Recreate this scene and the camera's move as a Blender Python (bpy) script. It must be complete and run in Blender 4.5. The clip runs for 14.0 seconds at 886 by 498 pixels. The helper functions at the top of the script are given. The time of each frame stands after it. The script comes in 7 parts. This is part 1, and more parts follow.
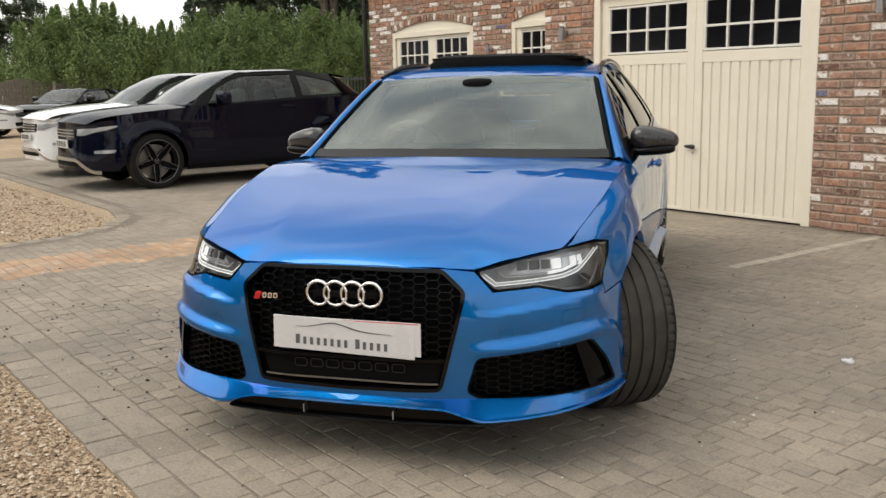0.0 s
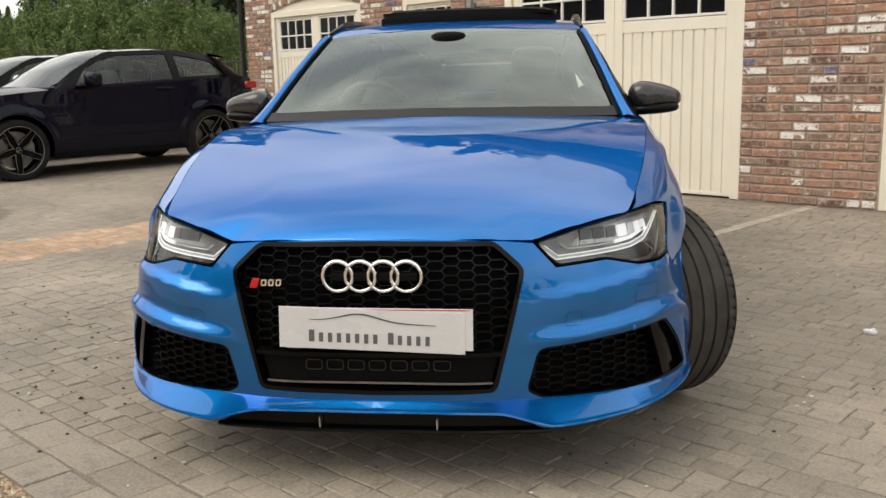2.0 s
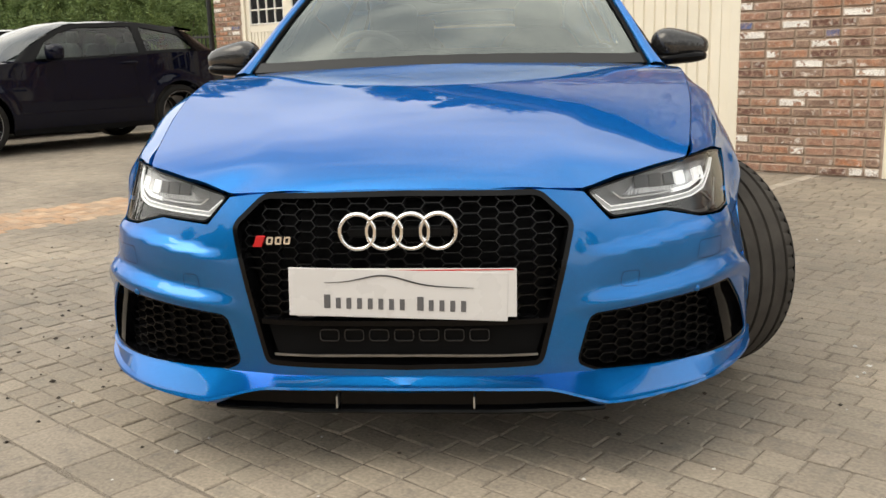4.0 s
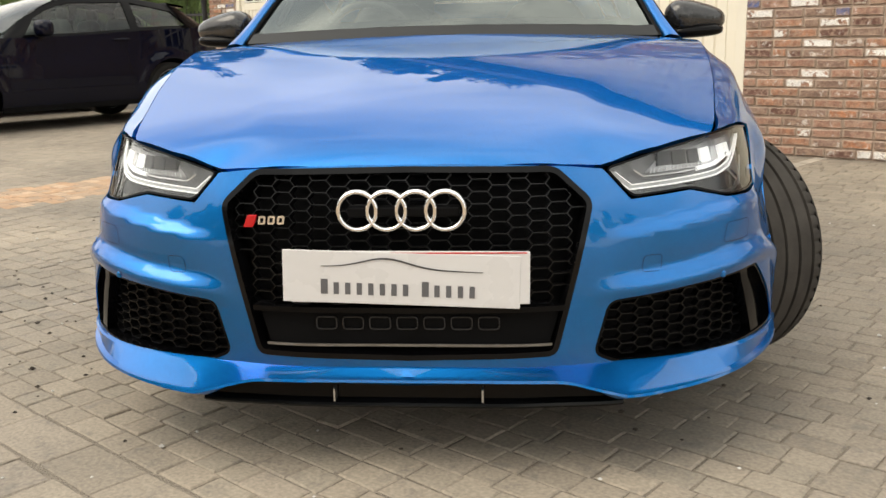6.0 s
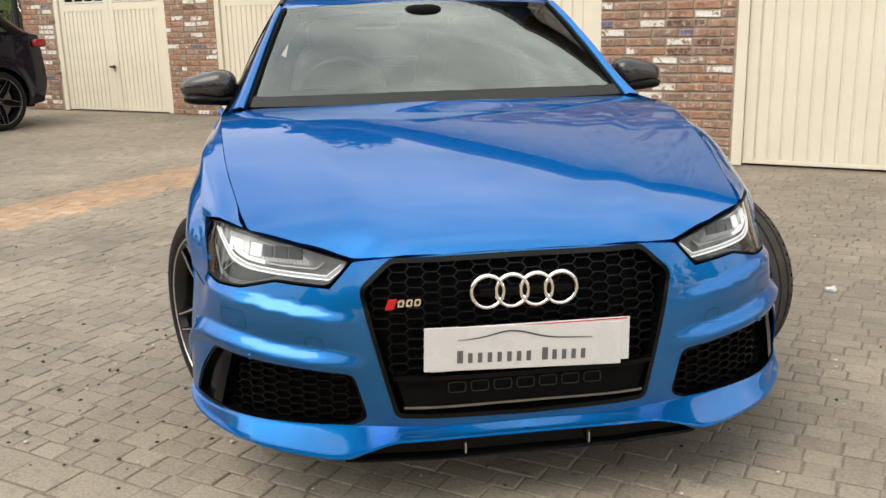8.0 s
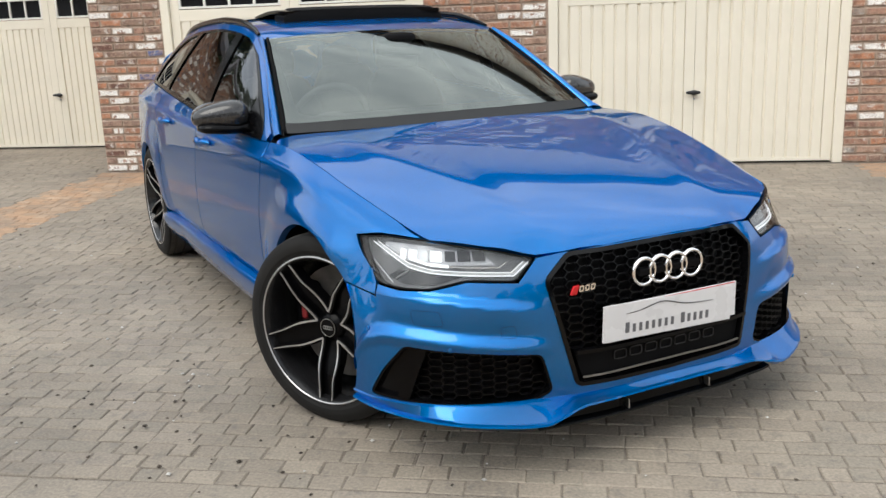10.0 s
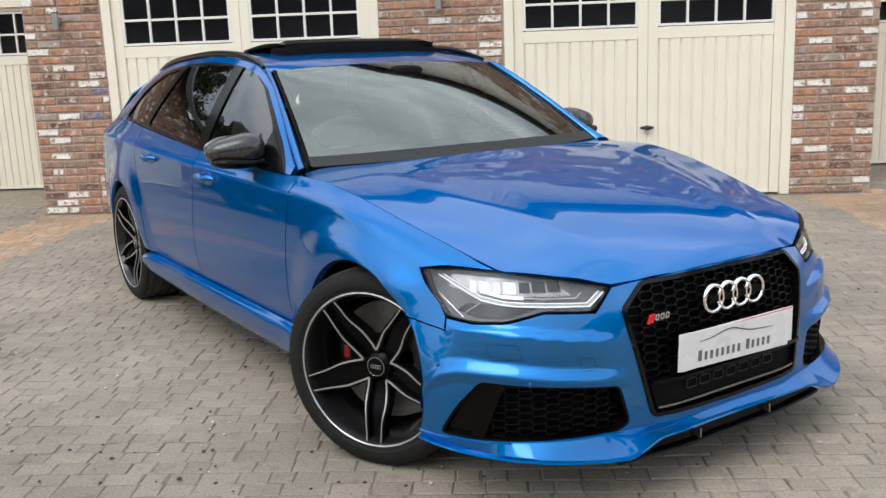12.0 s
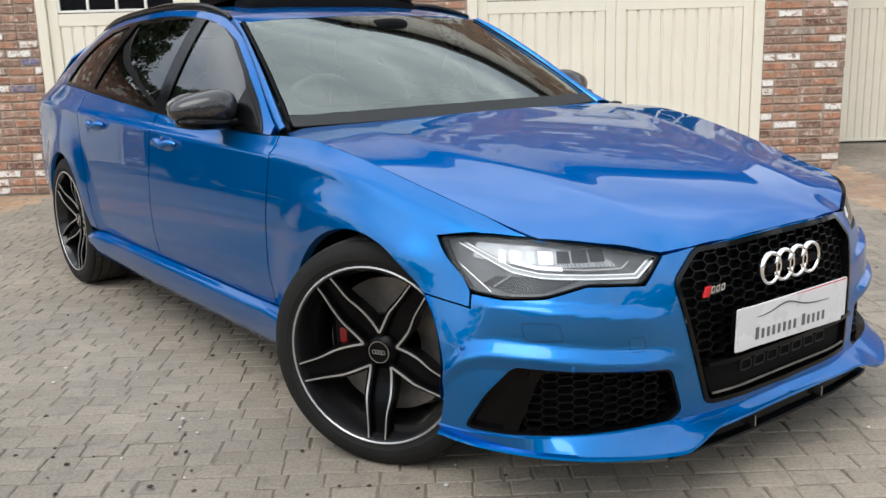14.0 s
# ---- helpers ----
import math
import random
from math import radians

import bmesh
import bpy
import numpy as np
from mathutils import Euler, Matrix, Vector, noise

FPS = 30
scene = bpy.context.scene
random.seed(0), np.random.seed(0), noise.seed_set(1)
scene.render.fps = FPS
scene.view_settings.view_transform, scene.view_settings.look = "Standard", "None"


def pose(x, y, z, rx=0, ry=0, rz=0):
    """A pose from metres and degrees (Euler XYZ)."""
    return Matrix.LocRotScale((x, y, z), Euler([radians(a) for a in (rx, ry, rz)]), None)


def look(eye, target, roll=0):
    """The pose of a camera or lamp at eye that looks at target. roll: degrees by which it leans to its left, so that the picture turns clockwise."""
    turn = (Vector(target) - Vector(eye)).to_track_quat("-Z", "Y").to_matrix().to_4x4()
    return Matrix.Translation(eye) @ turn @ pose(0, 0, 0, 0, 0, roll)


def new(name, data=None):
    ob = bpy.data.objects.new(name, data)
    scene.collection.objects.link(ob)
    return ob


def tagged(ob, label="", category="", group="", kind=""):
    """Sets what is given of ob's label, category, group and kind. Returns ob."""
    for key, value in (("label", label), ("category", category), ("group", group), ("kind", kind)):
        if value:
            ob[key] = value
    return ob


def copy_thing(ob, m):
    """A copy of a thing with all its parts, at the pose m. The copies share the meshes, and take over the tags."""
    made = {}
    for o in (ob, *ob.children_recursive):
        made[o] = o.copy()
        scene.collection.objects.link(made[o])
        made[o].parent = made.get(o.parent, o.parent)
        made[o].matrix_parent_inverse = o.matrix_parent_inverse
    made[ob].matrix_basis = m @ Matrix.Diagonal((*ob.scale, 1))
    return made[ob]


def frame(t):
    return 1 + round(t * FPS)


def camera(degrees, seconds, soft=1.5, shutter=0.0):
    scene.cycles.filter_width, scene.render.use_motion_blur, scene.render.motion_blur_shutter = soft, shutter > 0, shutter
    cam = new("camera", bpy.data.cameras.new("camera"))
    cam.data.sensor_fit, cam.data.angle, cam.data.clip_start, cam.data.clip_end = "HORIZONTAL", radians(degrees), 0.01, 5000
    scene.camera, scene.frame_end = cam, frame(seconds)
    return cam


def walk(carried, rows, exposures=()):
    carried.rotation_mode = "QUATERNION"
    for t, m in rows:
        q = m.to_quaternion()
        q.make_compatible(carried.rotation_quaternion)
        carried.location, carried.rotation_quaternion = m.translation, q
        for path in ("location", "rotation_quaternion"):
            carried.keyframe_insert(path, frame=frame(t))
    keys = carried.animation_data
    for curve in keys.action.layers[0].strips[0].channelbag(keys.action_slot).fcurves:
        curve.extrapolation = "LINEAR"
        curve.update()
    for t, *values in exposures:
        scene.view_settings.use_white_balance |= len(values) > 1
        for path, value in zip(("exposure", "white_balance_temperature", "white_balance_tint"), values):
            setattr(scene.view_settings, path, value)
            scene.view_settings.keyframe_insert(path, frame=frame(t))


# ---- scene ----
cam = camera(51.8, 14.0)
PATH = [
    (0, (3.069, -1.984, 1.294), (1.505, -0.79, 0.94), -1.1),
    (0.5, (2.84, -1.981, 1.241), (1.313, -0.741, 0.882), -1.1),
    (1, (2.643, -1.976, 1.195), (1.168, -0.677, 0.827), -1.2),
    (1.5, (2.461, -2.009, 1.171), (1.041, -0.651, 0.796), -1.3),
    (2, (2.269, -2.028, 1.137), (0.912, -0.608, 0.759), -1.5),
    (2.5, (2.099, -1.985, 1.104), (0.778, -0.534, 0.718), -1.4),
    (2.7, (2.076, -1.974, 1.096), (0.761, -0.519, 0.705), -1.7),
    (5, (1.819, -1.838, 0.946), (0.529, -0.369, 0.523), -1.4),
    (5.5, (1.8, -1.809, 0.947), (0.51, -0.343, 0.513), -1.3),
    (6, (1.793, -1.8, 0.959), (0.506, -0.336, 0.509), -1.3),
    (6.5, (1.778, -1.858, 1.017), (0.509, -0.385, 0.547), -1.2),
    (7, (1.731, -2.093, 1.129), (0.538, -0.563, 0.642), -1.2),
    (7.5, (1.589, -2.282, 1.213), (0.512, -0.671, 0.719), -1.3),
    (8, (1.328, -2.456, 1.278), (0.411, -0.75, 0.781), -1.4),
    (8.2, (1.212, -2.554, 1.296), (0.372, -0.809, 0.798), -1.4),
    (10.3, (0.069, -3.245, 1.37), (-0.167, -1.317, 0.889), -2.1),
    (10.5, (-0.018, -3.217, 1.357), (-0.208, -1.284, 0.88), -2.0),
    (11, (-0.179, -3.184, 1.359), (-0.316, -1.243, 0.896), -2.1),
    (11.5, (-0.259, -3.196, 1.357), (-0.386, -1.249, 0.918), -2.1),
    (12, (-0.278, -3.197, 1.344), (-0.387, -1.242, 0.937), -2.1),
    (12.5, (-0.285, -3.172, 1.319), (-0.383, -1.213, 0.927), -2.0),
    (13, (-0.312, -3.104, 1.298), (-0.398, -1.145, 0.906), -1.9),
    (13.5, (-0.418, -2.999, 1.252), (-0.467, -1.041, 0.847), -1.8),
    (14, (-0.522, -2.829, 1.213), (-0.493, -0.878, 0.775), -1.7),
]
walk(cam, [(t, look(eye, target, roll)) for t, eye, target, roll in PATH], exposures=[(0, -0.06, 6900, 9), (2.5, 0.08, 7000, 9), (5, 0.30, 7200, 8), (6.5, 0.32, 7200, 8), (8, 0.24, 6950, 8), (10.5, 0.16, 6250, 8), (14, 0.18, 6150, 8)])

# ---- light ----
SUN_DIR = Vector((-0.35, -0.75, 1.15)).normalized()
world = bpy.data.worlds.new("overcast_sky")
scene.world = world
world.use_nodes = True
wn, wl = world.node_tree.nodes, world.node_tree.links
wn.clear()
sky = wn.new("ShaderNodeTexSky")
sky.sky_type = "NISHITA"
sky.sun_disc = False
sky.sun_elevation = math.asin(SUN_DIR.z)
sky.sun_rotation = math.atan2(SUN_DIR.x, SUN_DIR.y)
sky.dust_density, sky.air_density = 4.0, 1.0
coord = wn.new("ShaderNodeTexCoord")
squash = wn.new("ShaderNodeMapping")
squash.inputs["Scale"].default_value = (1.0, 1.0, 2.6)
clouds = wn.new("ShaderNodeTexNoise")
clouds.inputs["Scale"].default_value = 2.3
clouds.inputs["Detail"].default_value = 7
clouds.inputs["Roughness"].default_value = 0.52
clouds.inputs["Distortion"].default_value = 0.35
ramp = wn.new("ShaderNodeValToRGB")
ramp.color_ramp.elements[0].position, ramp.color_ramp.elements[0].color = 0.34, (4.6, 4.9, 5.4, 1)
ramp.color_ramp.elements[1].position, ramp.color_ramp.elements[1].color = 0.68, (11.2, 11.2, 11.0, 1)
over = wn.new("ShaderNodeMix")
over.data_type = "RGBA"
over.inputs["Factor"].default_value = 0.88
back = wn.new("ShaderNodeBackground")
back.inputs["Strength"].default_value = 0.166
wout = wn.new("ShaderNodeOutputWorld")
wl.new(coord.outputs["Generated"], squash.inputs["Vector"])
wl.new(squash.outputs["Vector"], clouds.inputs["Vector"])
wl.new(clouds.outputs["Fac"], ramp.inputs["Fac"])
wl.new(sky.outputs["Color"], over.inputs["A"])
wl.new(ramp.outputs["Color"], over.inputs["B"])
wl.new(over.outputs["Result"], back.inputs["Color"])
wl.new(back.outputs["Background"], wout.inputs["Surface"])
sun_data = bpy.data.lights.new("sun", "SUN")
sun_data.energy, sun_data.angle, sun_data.color = 1.5, radians(42), (1.0, 0.95, 0.87)
sun = new("sun", sun_data)
sun.matrix_world = look(SUN_DIR * 50, (0, 0, 0))


# ---- tools ----
def finish(me, smooth=0.0):
    """Smooth shading, with edges sharper than that many degrees kept hard."""
    if smooth:
        me.polygons.foreach_set("use_smooth", [True] * len(me.polygons))
        me.set_sharp_from_angle(angle=radians(smooth))
    me.update()
    return me


def mesh_of(bm, material, name="mesh", smooth=0.0):
    me = bpy.data.meshes.new(name)
    bmesh.ops.recalc_face_normals(bm, faces=bm.faces)
    bm.to_mesh(me)
    bm.free()
    for m in material if isinstance(material, (list, tuple)) else [material]:
        me.materials.append(m)
    return finish(me, smooth)


def raw_mesh(verts, faces, material, name="mesh", smooth=0.0):
    me = bpy.data.meshes.new(name)
    me.from_pydata([tuple(v) for v in verts], [], faces)
    for m in material if isinstance(material, (list, tuple)) else [material]:
        me.materials.append(m)
    return finish(me, smooth)


def part(name, bm, material, parent=None, label="", m=None, smooth=0.0):
    """Links a bmesh, or a mesh, as one object under a thing or part."""
    me = bm if isinstance(bm, bpy.types.Mesh) else mesh_of(bm, material, name, smooth)
    ob = new(name, me)
    ob.parent = parent
    if m is not None:
        ob.matrix_basis = m
    return tagged(ob, label)


def thing(name, label, category, m=None, group="", kind=""):
    ob = new(name)
    if m is not None:
        ob.matrix_basis = m
    ob.empty_display_size = 0.2
    return tagged(ob, label, category, group, kind)


def add_box(bm, x0, x1, y0, y1, z0, z1, bevel=0.0, mat=0, turn=None):
    made = bmesh.ops.create_cube(bm, size=1.0)["verts"]
    for v in made:
        v.co = Vector(((x0 + x1) / 2 + v.co.x * (x1 - x0), (y0 + y1) / 2 + v.co.y * (y1 - y0), (z0 + z1) / 2 + v.co.z * (z1 - z0)))
        if turn:
            v.co = turn @ v.co
    faces = {f for v in made for f in v.link_faces}
    for f in faces:
        f.material_index = mat
    if bevel:
        edges = {e for v in made for e in v.link_edges}
        bmesh.ops.bevel(bm, geom=list(edges), offset=bevel, segments=2, affect="EDGES", profile=0.5)
    return bm


def box(x0, x1, y0, y1, z0, z1, bevel=0.0):
    return add_box(bmesh.new(), x0, x1, y0, y1, z0, z1, bevel)


def tube(points, radius, sides=8, closed=False, cap=True):
    """A round bar along points; radius may be a list."""
    pts = [Vector(p) for p in points]
    n = len(pts)
    rad = radius if isinstance(radius, (list, tuple)) else [radius] * n
    verts, faces = [], []
    side = None
    for i, p in enumerate(pts):
        a = pts[i - 1] if i or closed else p
        b = pts[(i + 1) % n] if i < n - 1 or closed else p
        t = (b - a).normalized() if (b - a).length > 1e-9 else Vector((0, 0, 1))
        if side is None:
            side = t.orthogonal().normalized()
        side = (side - t * side.dot(t)).normalized()
        up = t.cross(side)
        for k in range(sides):
            a2 = 2 * math.pi * k / sides
            verts.append(p + (side * math.cos(a2) + up * math.sin(a2)) * rad[i])
    for i in range(n if closed else n - 1):
        j = (i + 1) % n
        for k in range(sides):
            l = (k + 1) % sides
            faces.append((i * sides + k, i * sides + l, j * sides + l, j * sides + k))
    if cap and not closed:
        faces.append(tuple(range(sides - 1, -1, -1)))
        faces.append(tuple(range((n - 1) * sides, n * sides)))
    return verts, faces


def join(groups):
    """Several (verts, faces) as one."""
    verts, faces = [], []
    for v, f in groups:
        o = len(verts)
        verts += list(v)
        faces += [tuple(i + o for i in p) for p in f]
    return verts, faces


def lathe(profile, sides=48, axis="x"):
    """A turned body: profile of (radius, offset along the axis)."""
    verts, faces = [], []
    n = len(profile)
    for k in range(sides):
        a = 2 * math.pi * k / sides
        for r, o in profile:
            c = (o, r * math.cos(a), r * math.sin(a)) if axis == "x" else (r * math.cos(a), r * math.sin(a), o)
            verts.append(c)
    for k in range(sides):
        l = (k + 1) % sides
        for i in range(n - 1):
            faces.append((k * n + i, l * n + i, l * n + i + 1, k * n + i + 1))
    return verts, faces


def spline(xs, ys):
    """A smooth curve through points that does not overshoot."""
    xs, ys = np.array(xs, float), np.array(ys, float)
    h, d = np.diff(xs), np.diff(ys) / np.diff(xs)
    m = np.zeros(len(xs))
    m[0], m[-1] = d[0], d[-1]
    for i in range(1, len(xs) - 1):
        if d[i - 1] * d[i] > 0:
            w1, w2 = 2 * h[i] + h[i - 1], h[i] + 2 * h[i - 1]
            m[i] = (w1 + w2) / (w1 / d[i - 1] + w2 / d[i])

    def at(x):
        x = min(max(float(x), xs[0]), xs[-1])
        i = min(max(int(np.searchsorted(xs, x)) - 1, 0), len(xs) - 2)
        t = (x - xs[i]) / h[i]
        return float(ys[i] * (1 + 2 * t) * (1 - t) ** 2 + h[i] * m[i] * t * (1 - t) ** 2 + ys[i + 1] * t * t * (3 - 2 * t) + h[i] * m[i + 1] * t * t * (t - 1))

    return at


def superblob(cx, cy, cz, sx, sy, sz, e=2.6, seg=24, rings=14, shape=None):
    """A rounded block; shape(v) may push its points about."""
    verts, faces = [], []

    def pw(c):
        return math.copysign(abs(c) ** (2 / e), c)

    for i in range(rings + 1):
        ph = -math.pi / 2 + math.pi * i / rings
        for j in range(seg):
            th = 2 * math.pi * j / seg
            v = Vector((sx * pw(math.cos(ph)) * pw(math.cos(th)), sy * pw(math.cos(ph)) * pw(math.sin(th)), sz * pw(math.sin(ph))))
            if shape:
                v = shape(v)
            verts.append((v.x + cx, v.y + cy, v.z + cz))
    for i in range(rings):
        for j in range(seg):
            k = (j + 1) % seg
            faces.append((i * seg + j, i * seg + k, (i + 1) * seg + k, (i + 1) * seg + j))
    return verts, faces


# ---- materials ----
def material(name, rough=0.6, metal=0.0, coat=0.0, coat_rough=0.03, spec=0.5):
    m = bpy.data.materials.new(name)
    m.use_nodes = True
    b = m.node_tree.nodes["Principled BSDF"]
    b.inputs["Roughness"].default_value, b.inputs["Metallic"].default_value = rough, metal
    b.inputs["Coat Weight"].default_value, b.inputs["Coat Roughness"].default_value = coat, coat_rough
    b.inputs["Specular IOR Level"].default_value = spec
    return m, m.node_tree.nodes, m.node_tree.links, b


def noise_node(n, l, scale, detail=4, rough=0.55, space="Object", stretch=None):
    out = n.new("ShaderNodeNewGeometry").outputs["Position"] if space == "World" else n.new("ShaderNodeTexCoord").outputs[space]
    if stretch:
        mp = n.new("ShaderNodeMapping")
        mp.inputs["Scale"].default_value = stretch
        l.new(out, mp.inputs["Vector"])
        out = mp.outputs["Vector"]
    t = n.new("ShaderNodeTexNoise")
    t.inputs["Scale"].default_value, t.inputs["Detail"].default_value, t.inputs["Roughness"].default_value = scale, detail, rough
    l.new(out, t.inputs["Vector"])
    return t.outputs["Fac"]


def ramp_node(n, l, fac, stops, step=False):
    r = n.new("ShaderNodeValToRGB")
    r.color_ramp.interpolation = "CONSTANT" if step else "LINEAR"
    e = r.color_ramp.elements
    while len(e) < len(stops):
        e.new(0.5)
    for el, (p, c) in zip(e, stops):
        el.position, el.color = p, (*c, 1)
    l.new(fac, r.inputs["Fac"])
    return r.outputs["Color"]


def mix_node(n, l, a, b, fac, mode="MIX"):
    x = n.new("ShaderNodeMix")
    x.data_type, x.blend_type = "RGBA", mode
    for key, v in (("Factor", fac), ("A", a), ("B", b)):
        if isinstance(v, (int, float)):
            x.inputs[key].default_value = v
        elif isinstance(v, tuple):
            x.inputs[key].default_value = (*v, 1)
        else:
            l.new(v, x.inputs[key])
    return x.outputs["Result"]


def bump_node(n, l, b, height, strength=0.3, distance=0.01):
    u = n.new("ShaderNodeBump")
    u.inputs["Strength"].default_value, u.inputs["Distance"].default_value = strength, distance
    l.new(height, u.inputs["Height"])
    l.new(u.outputs["Normal"], b.inputs["Normal"])


def plain(name, color, rough=0.5, metal=0.0, coat=0.0, vary=0.12, scale=9.0, bump=0.0, spec=0.5):
    """A painted, moulded or metal surface with slight unevenness at two scales."""
    m, n, l, b = material(name, rough, metal, coat, spec=spec)
    big, small = noise_node(n, l, scale), noise_node(n, l, scale * 14, 2)
    lo, hi = tuple(c * (1 - vary) for c in color), tuple(min(1, c * (1 + vary)) for c in color)
    col = ramp_node(n, l, big, [(0.3, lo), (0.7, hi)])
    l.new(mix_node(n, l, col, tuple(c * (1 - vary) for c in color), mix_fac(n, l, small, 0.35)), b.inputs["Base Color"])
    rr = n.new("ShaderNodeMapRange")
    rr.inputs["To Min"].default_value, rr.inputs["To Max"].default_value = rough * 0.85, min(1, rough * 1.15)
    l.new(big, rr.inputs["Value"])
    l.new(rr.outputs["Result"], b.inputs["Roughness"])
    if bump:
        bump_node(n, l, b, small, bump, 0.002)
    return m


def mix_fac(n, l, fac, amount):
    x = n.new("ShaderNodeMath")
    x.operation = "MULTIPLY"
    x.inputs[1].default_value = amount
    l.new(fac, x.inputs[0])
    return x.outputs["Value"]


def seed_value(n, joined):
    if joined:
        return n.new("ShaderNodeNewGeometry").outputs["Random Per Island"]
    return n.new("ShaderNodeObjectInfo").outputs["Random"]


def brick_material(joined):
    """Reclaimed bricks: reds, oranges and browns, some with old white or blue paint."""
    m, n, l, b = material("reclaimed_brick_joined" if joined else "reclaimed_brick", 0.85)
    seed = seed_value(n, joined)
    base = ramp_node(n, l, seed, [(0.0, (0.42, 0.225, 0.155)), (0.10, (0.53, 0.235, 0.125)), (0.22, (0.30, 0.20, 0.15)), (0.32, (0.44, 0.25, 0.18)),
                                  (0.44, (0.15, 0.07, 0.052)), (0.51, (0.49, 0.245, 0.15)), (0.64, (0.33, 0.215, 0.165)), (0.74, (0.46, 0.30, 0.22)),
                                  (0.80, (0.44, 0.24, 0.16)), (0.965, (0.42, 0.38, 0.34)), (0.986, (0.10, 0.15, 0.34))], True)
    blot = noise_node(n, l, 14, 5, 0.65, "World")
    fine = noise_node(n, l, 130, 3, 0.6, "World")
    dark = mix_node(n, l, base, (0.15, 0.085, 0.065), ramp_node(n, l, blot, [(0.40, (0, 0, 0)), (0.66, (0.75, 0.75, 0.75))]))
    pale = ramp_node(n, l, noise_node(n, l, 24, 4, 0.6, "World"), [(0.47, (0, 0, 0)), (0.62, (0.6, 0.6, 0.6))])
    dark = mix_node(n, l, dark, (0.50, 0.345, 0.26), pale)
    # old white paint, flaking in patches
    chosen = ramp_node(n, l, seed, [(0.0, (0, 0, 0)), (0.775, (1, 1, 1)), (0.965, (0, 0, 0))], True)
    flake = ramp_node(n, l, noise_node(n, l, 20, 6, 0.68, "World"), [(0.41, (0, 0, 0)), (0.46, (1, 1, 1))])
    dark = mix_node(n, l, dark, (0.88, 0.85, 0.81), mix_node(n, l, chosen, flake, 1.0, "MULTIPLY"))
    wear = ramp_node(n, l, noise_node(n, l, 11, 6, 0.7, "World"), [(0.57, (0, 0, 0)), (0.63, (1, 1, 1))])
    worn = mix_node(n, l, dark, (0.74, 0.68, 0.62), mix_fac(n, l, wear, 0.75))
    grit = mix_node(n, l, worn, ramp_node(n, l, fine, [(0.3, (0.56, 0.56, 0.56)), (0.7, (1.28, 1.25, 1.22))]), 0.75, "MULTIPLY")
    if not joined:
        # lime mortar smeared over the ragged edges
        sep = n.new("ShaderNodeSeparateXYZ")
        l.new(n.new("ShaderNodeTexCoord").outputs["Generated"], sep.inputs["Vector"])
        near = []
        for axis, size in (("X", 0.20), ("Z", 0.065)):
            off = n.new("ShaderNodeMath")
            off.operation = "SUBTRACT"
            l.new(sep.outputs[axis], off.inputs[0])
            off.inputs[1].default_value = 0.5
            mag = n.new("ShaderNodeMath")
            mag.operation = "ABSOLUTE"
            l.new(off.outputs[0], mag.inputs[0])
            edge = n.new("ShaderNodeMath")
            edge.operation = "MULTIPLY_ADD"
            l.new(mag.outputs[0], edge.inputs[0])
            edge.inputs[1].default_value, edge.inputs[2].default_value = -size, size / 2
            near.append(edge)
        low = n.new("ShaderNodeMath")
        low.operation = "MINIMUM"
        l.new(near[0].outputs[0], low.inputs[0])
        l.new(near[1].outputs[0], low.inputs[1])
        ragged = n.new("ShaderNodeMath")
        ragged.operation = "MULTIPLY_ADD"
        l.new(noise_node(n, l, 34, 4, 0.6, "World"), ragged.inputs[0])
        ragged.inputs[1].default_value = 0.034
        l.new(low.outputs[0], ragged.inputs[2])
        smear = ramp_node(n, l, ragged.outputs[0], [(0.022, (1, 1, 1)), (0.029, (0, 0, 0))])
        grit = mix_node(n, l, grit, (0.42, 0.32, 0.25), mix_fac(n, l, smear, 0.8))
    l.new(grit, b.inputs["Base Color"])
    bump_node(n, l, b, fine, 0.7, 0.006)
    return m


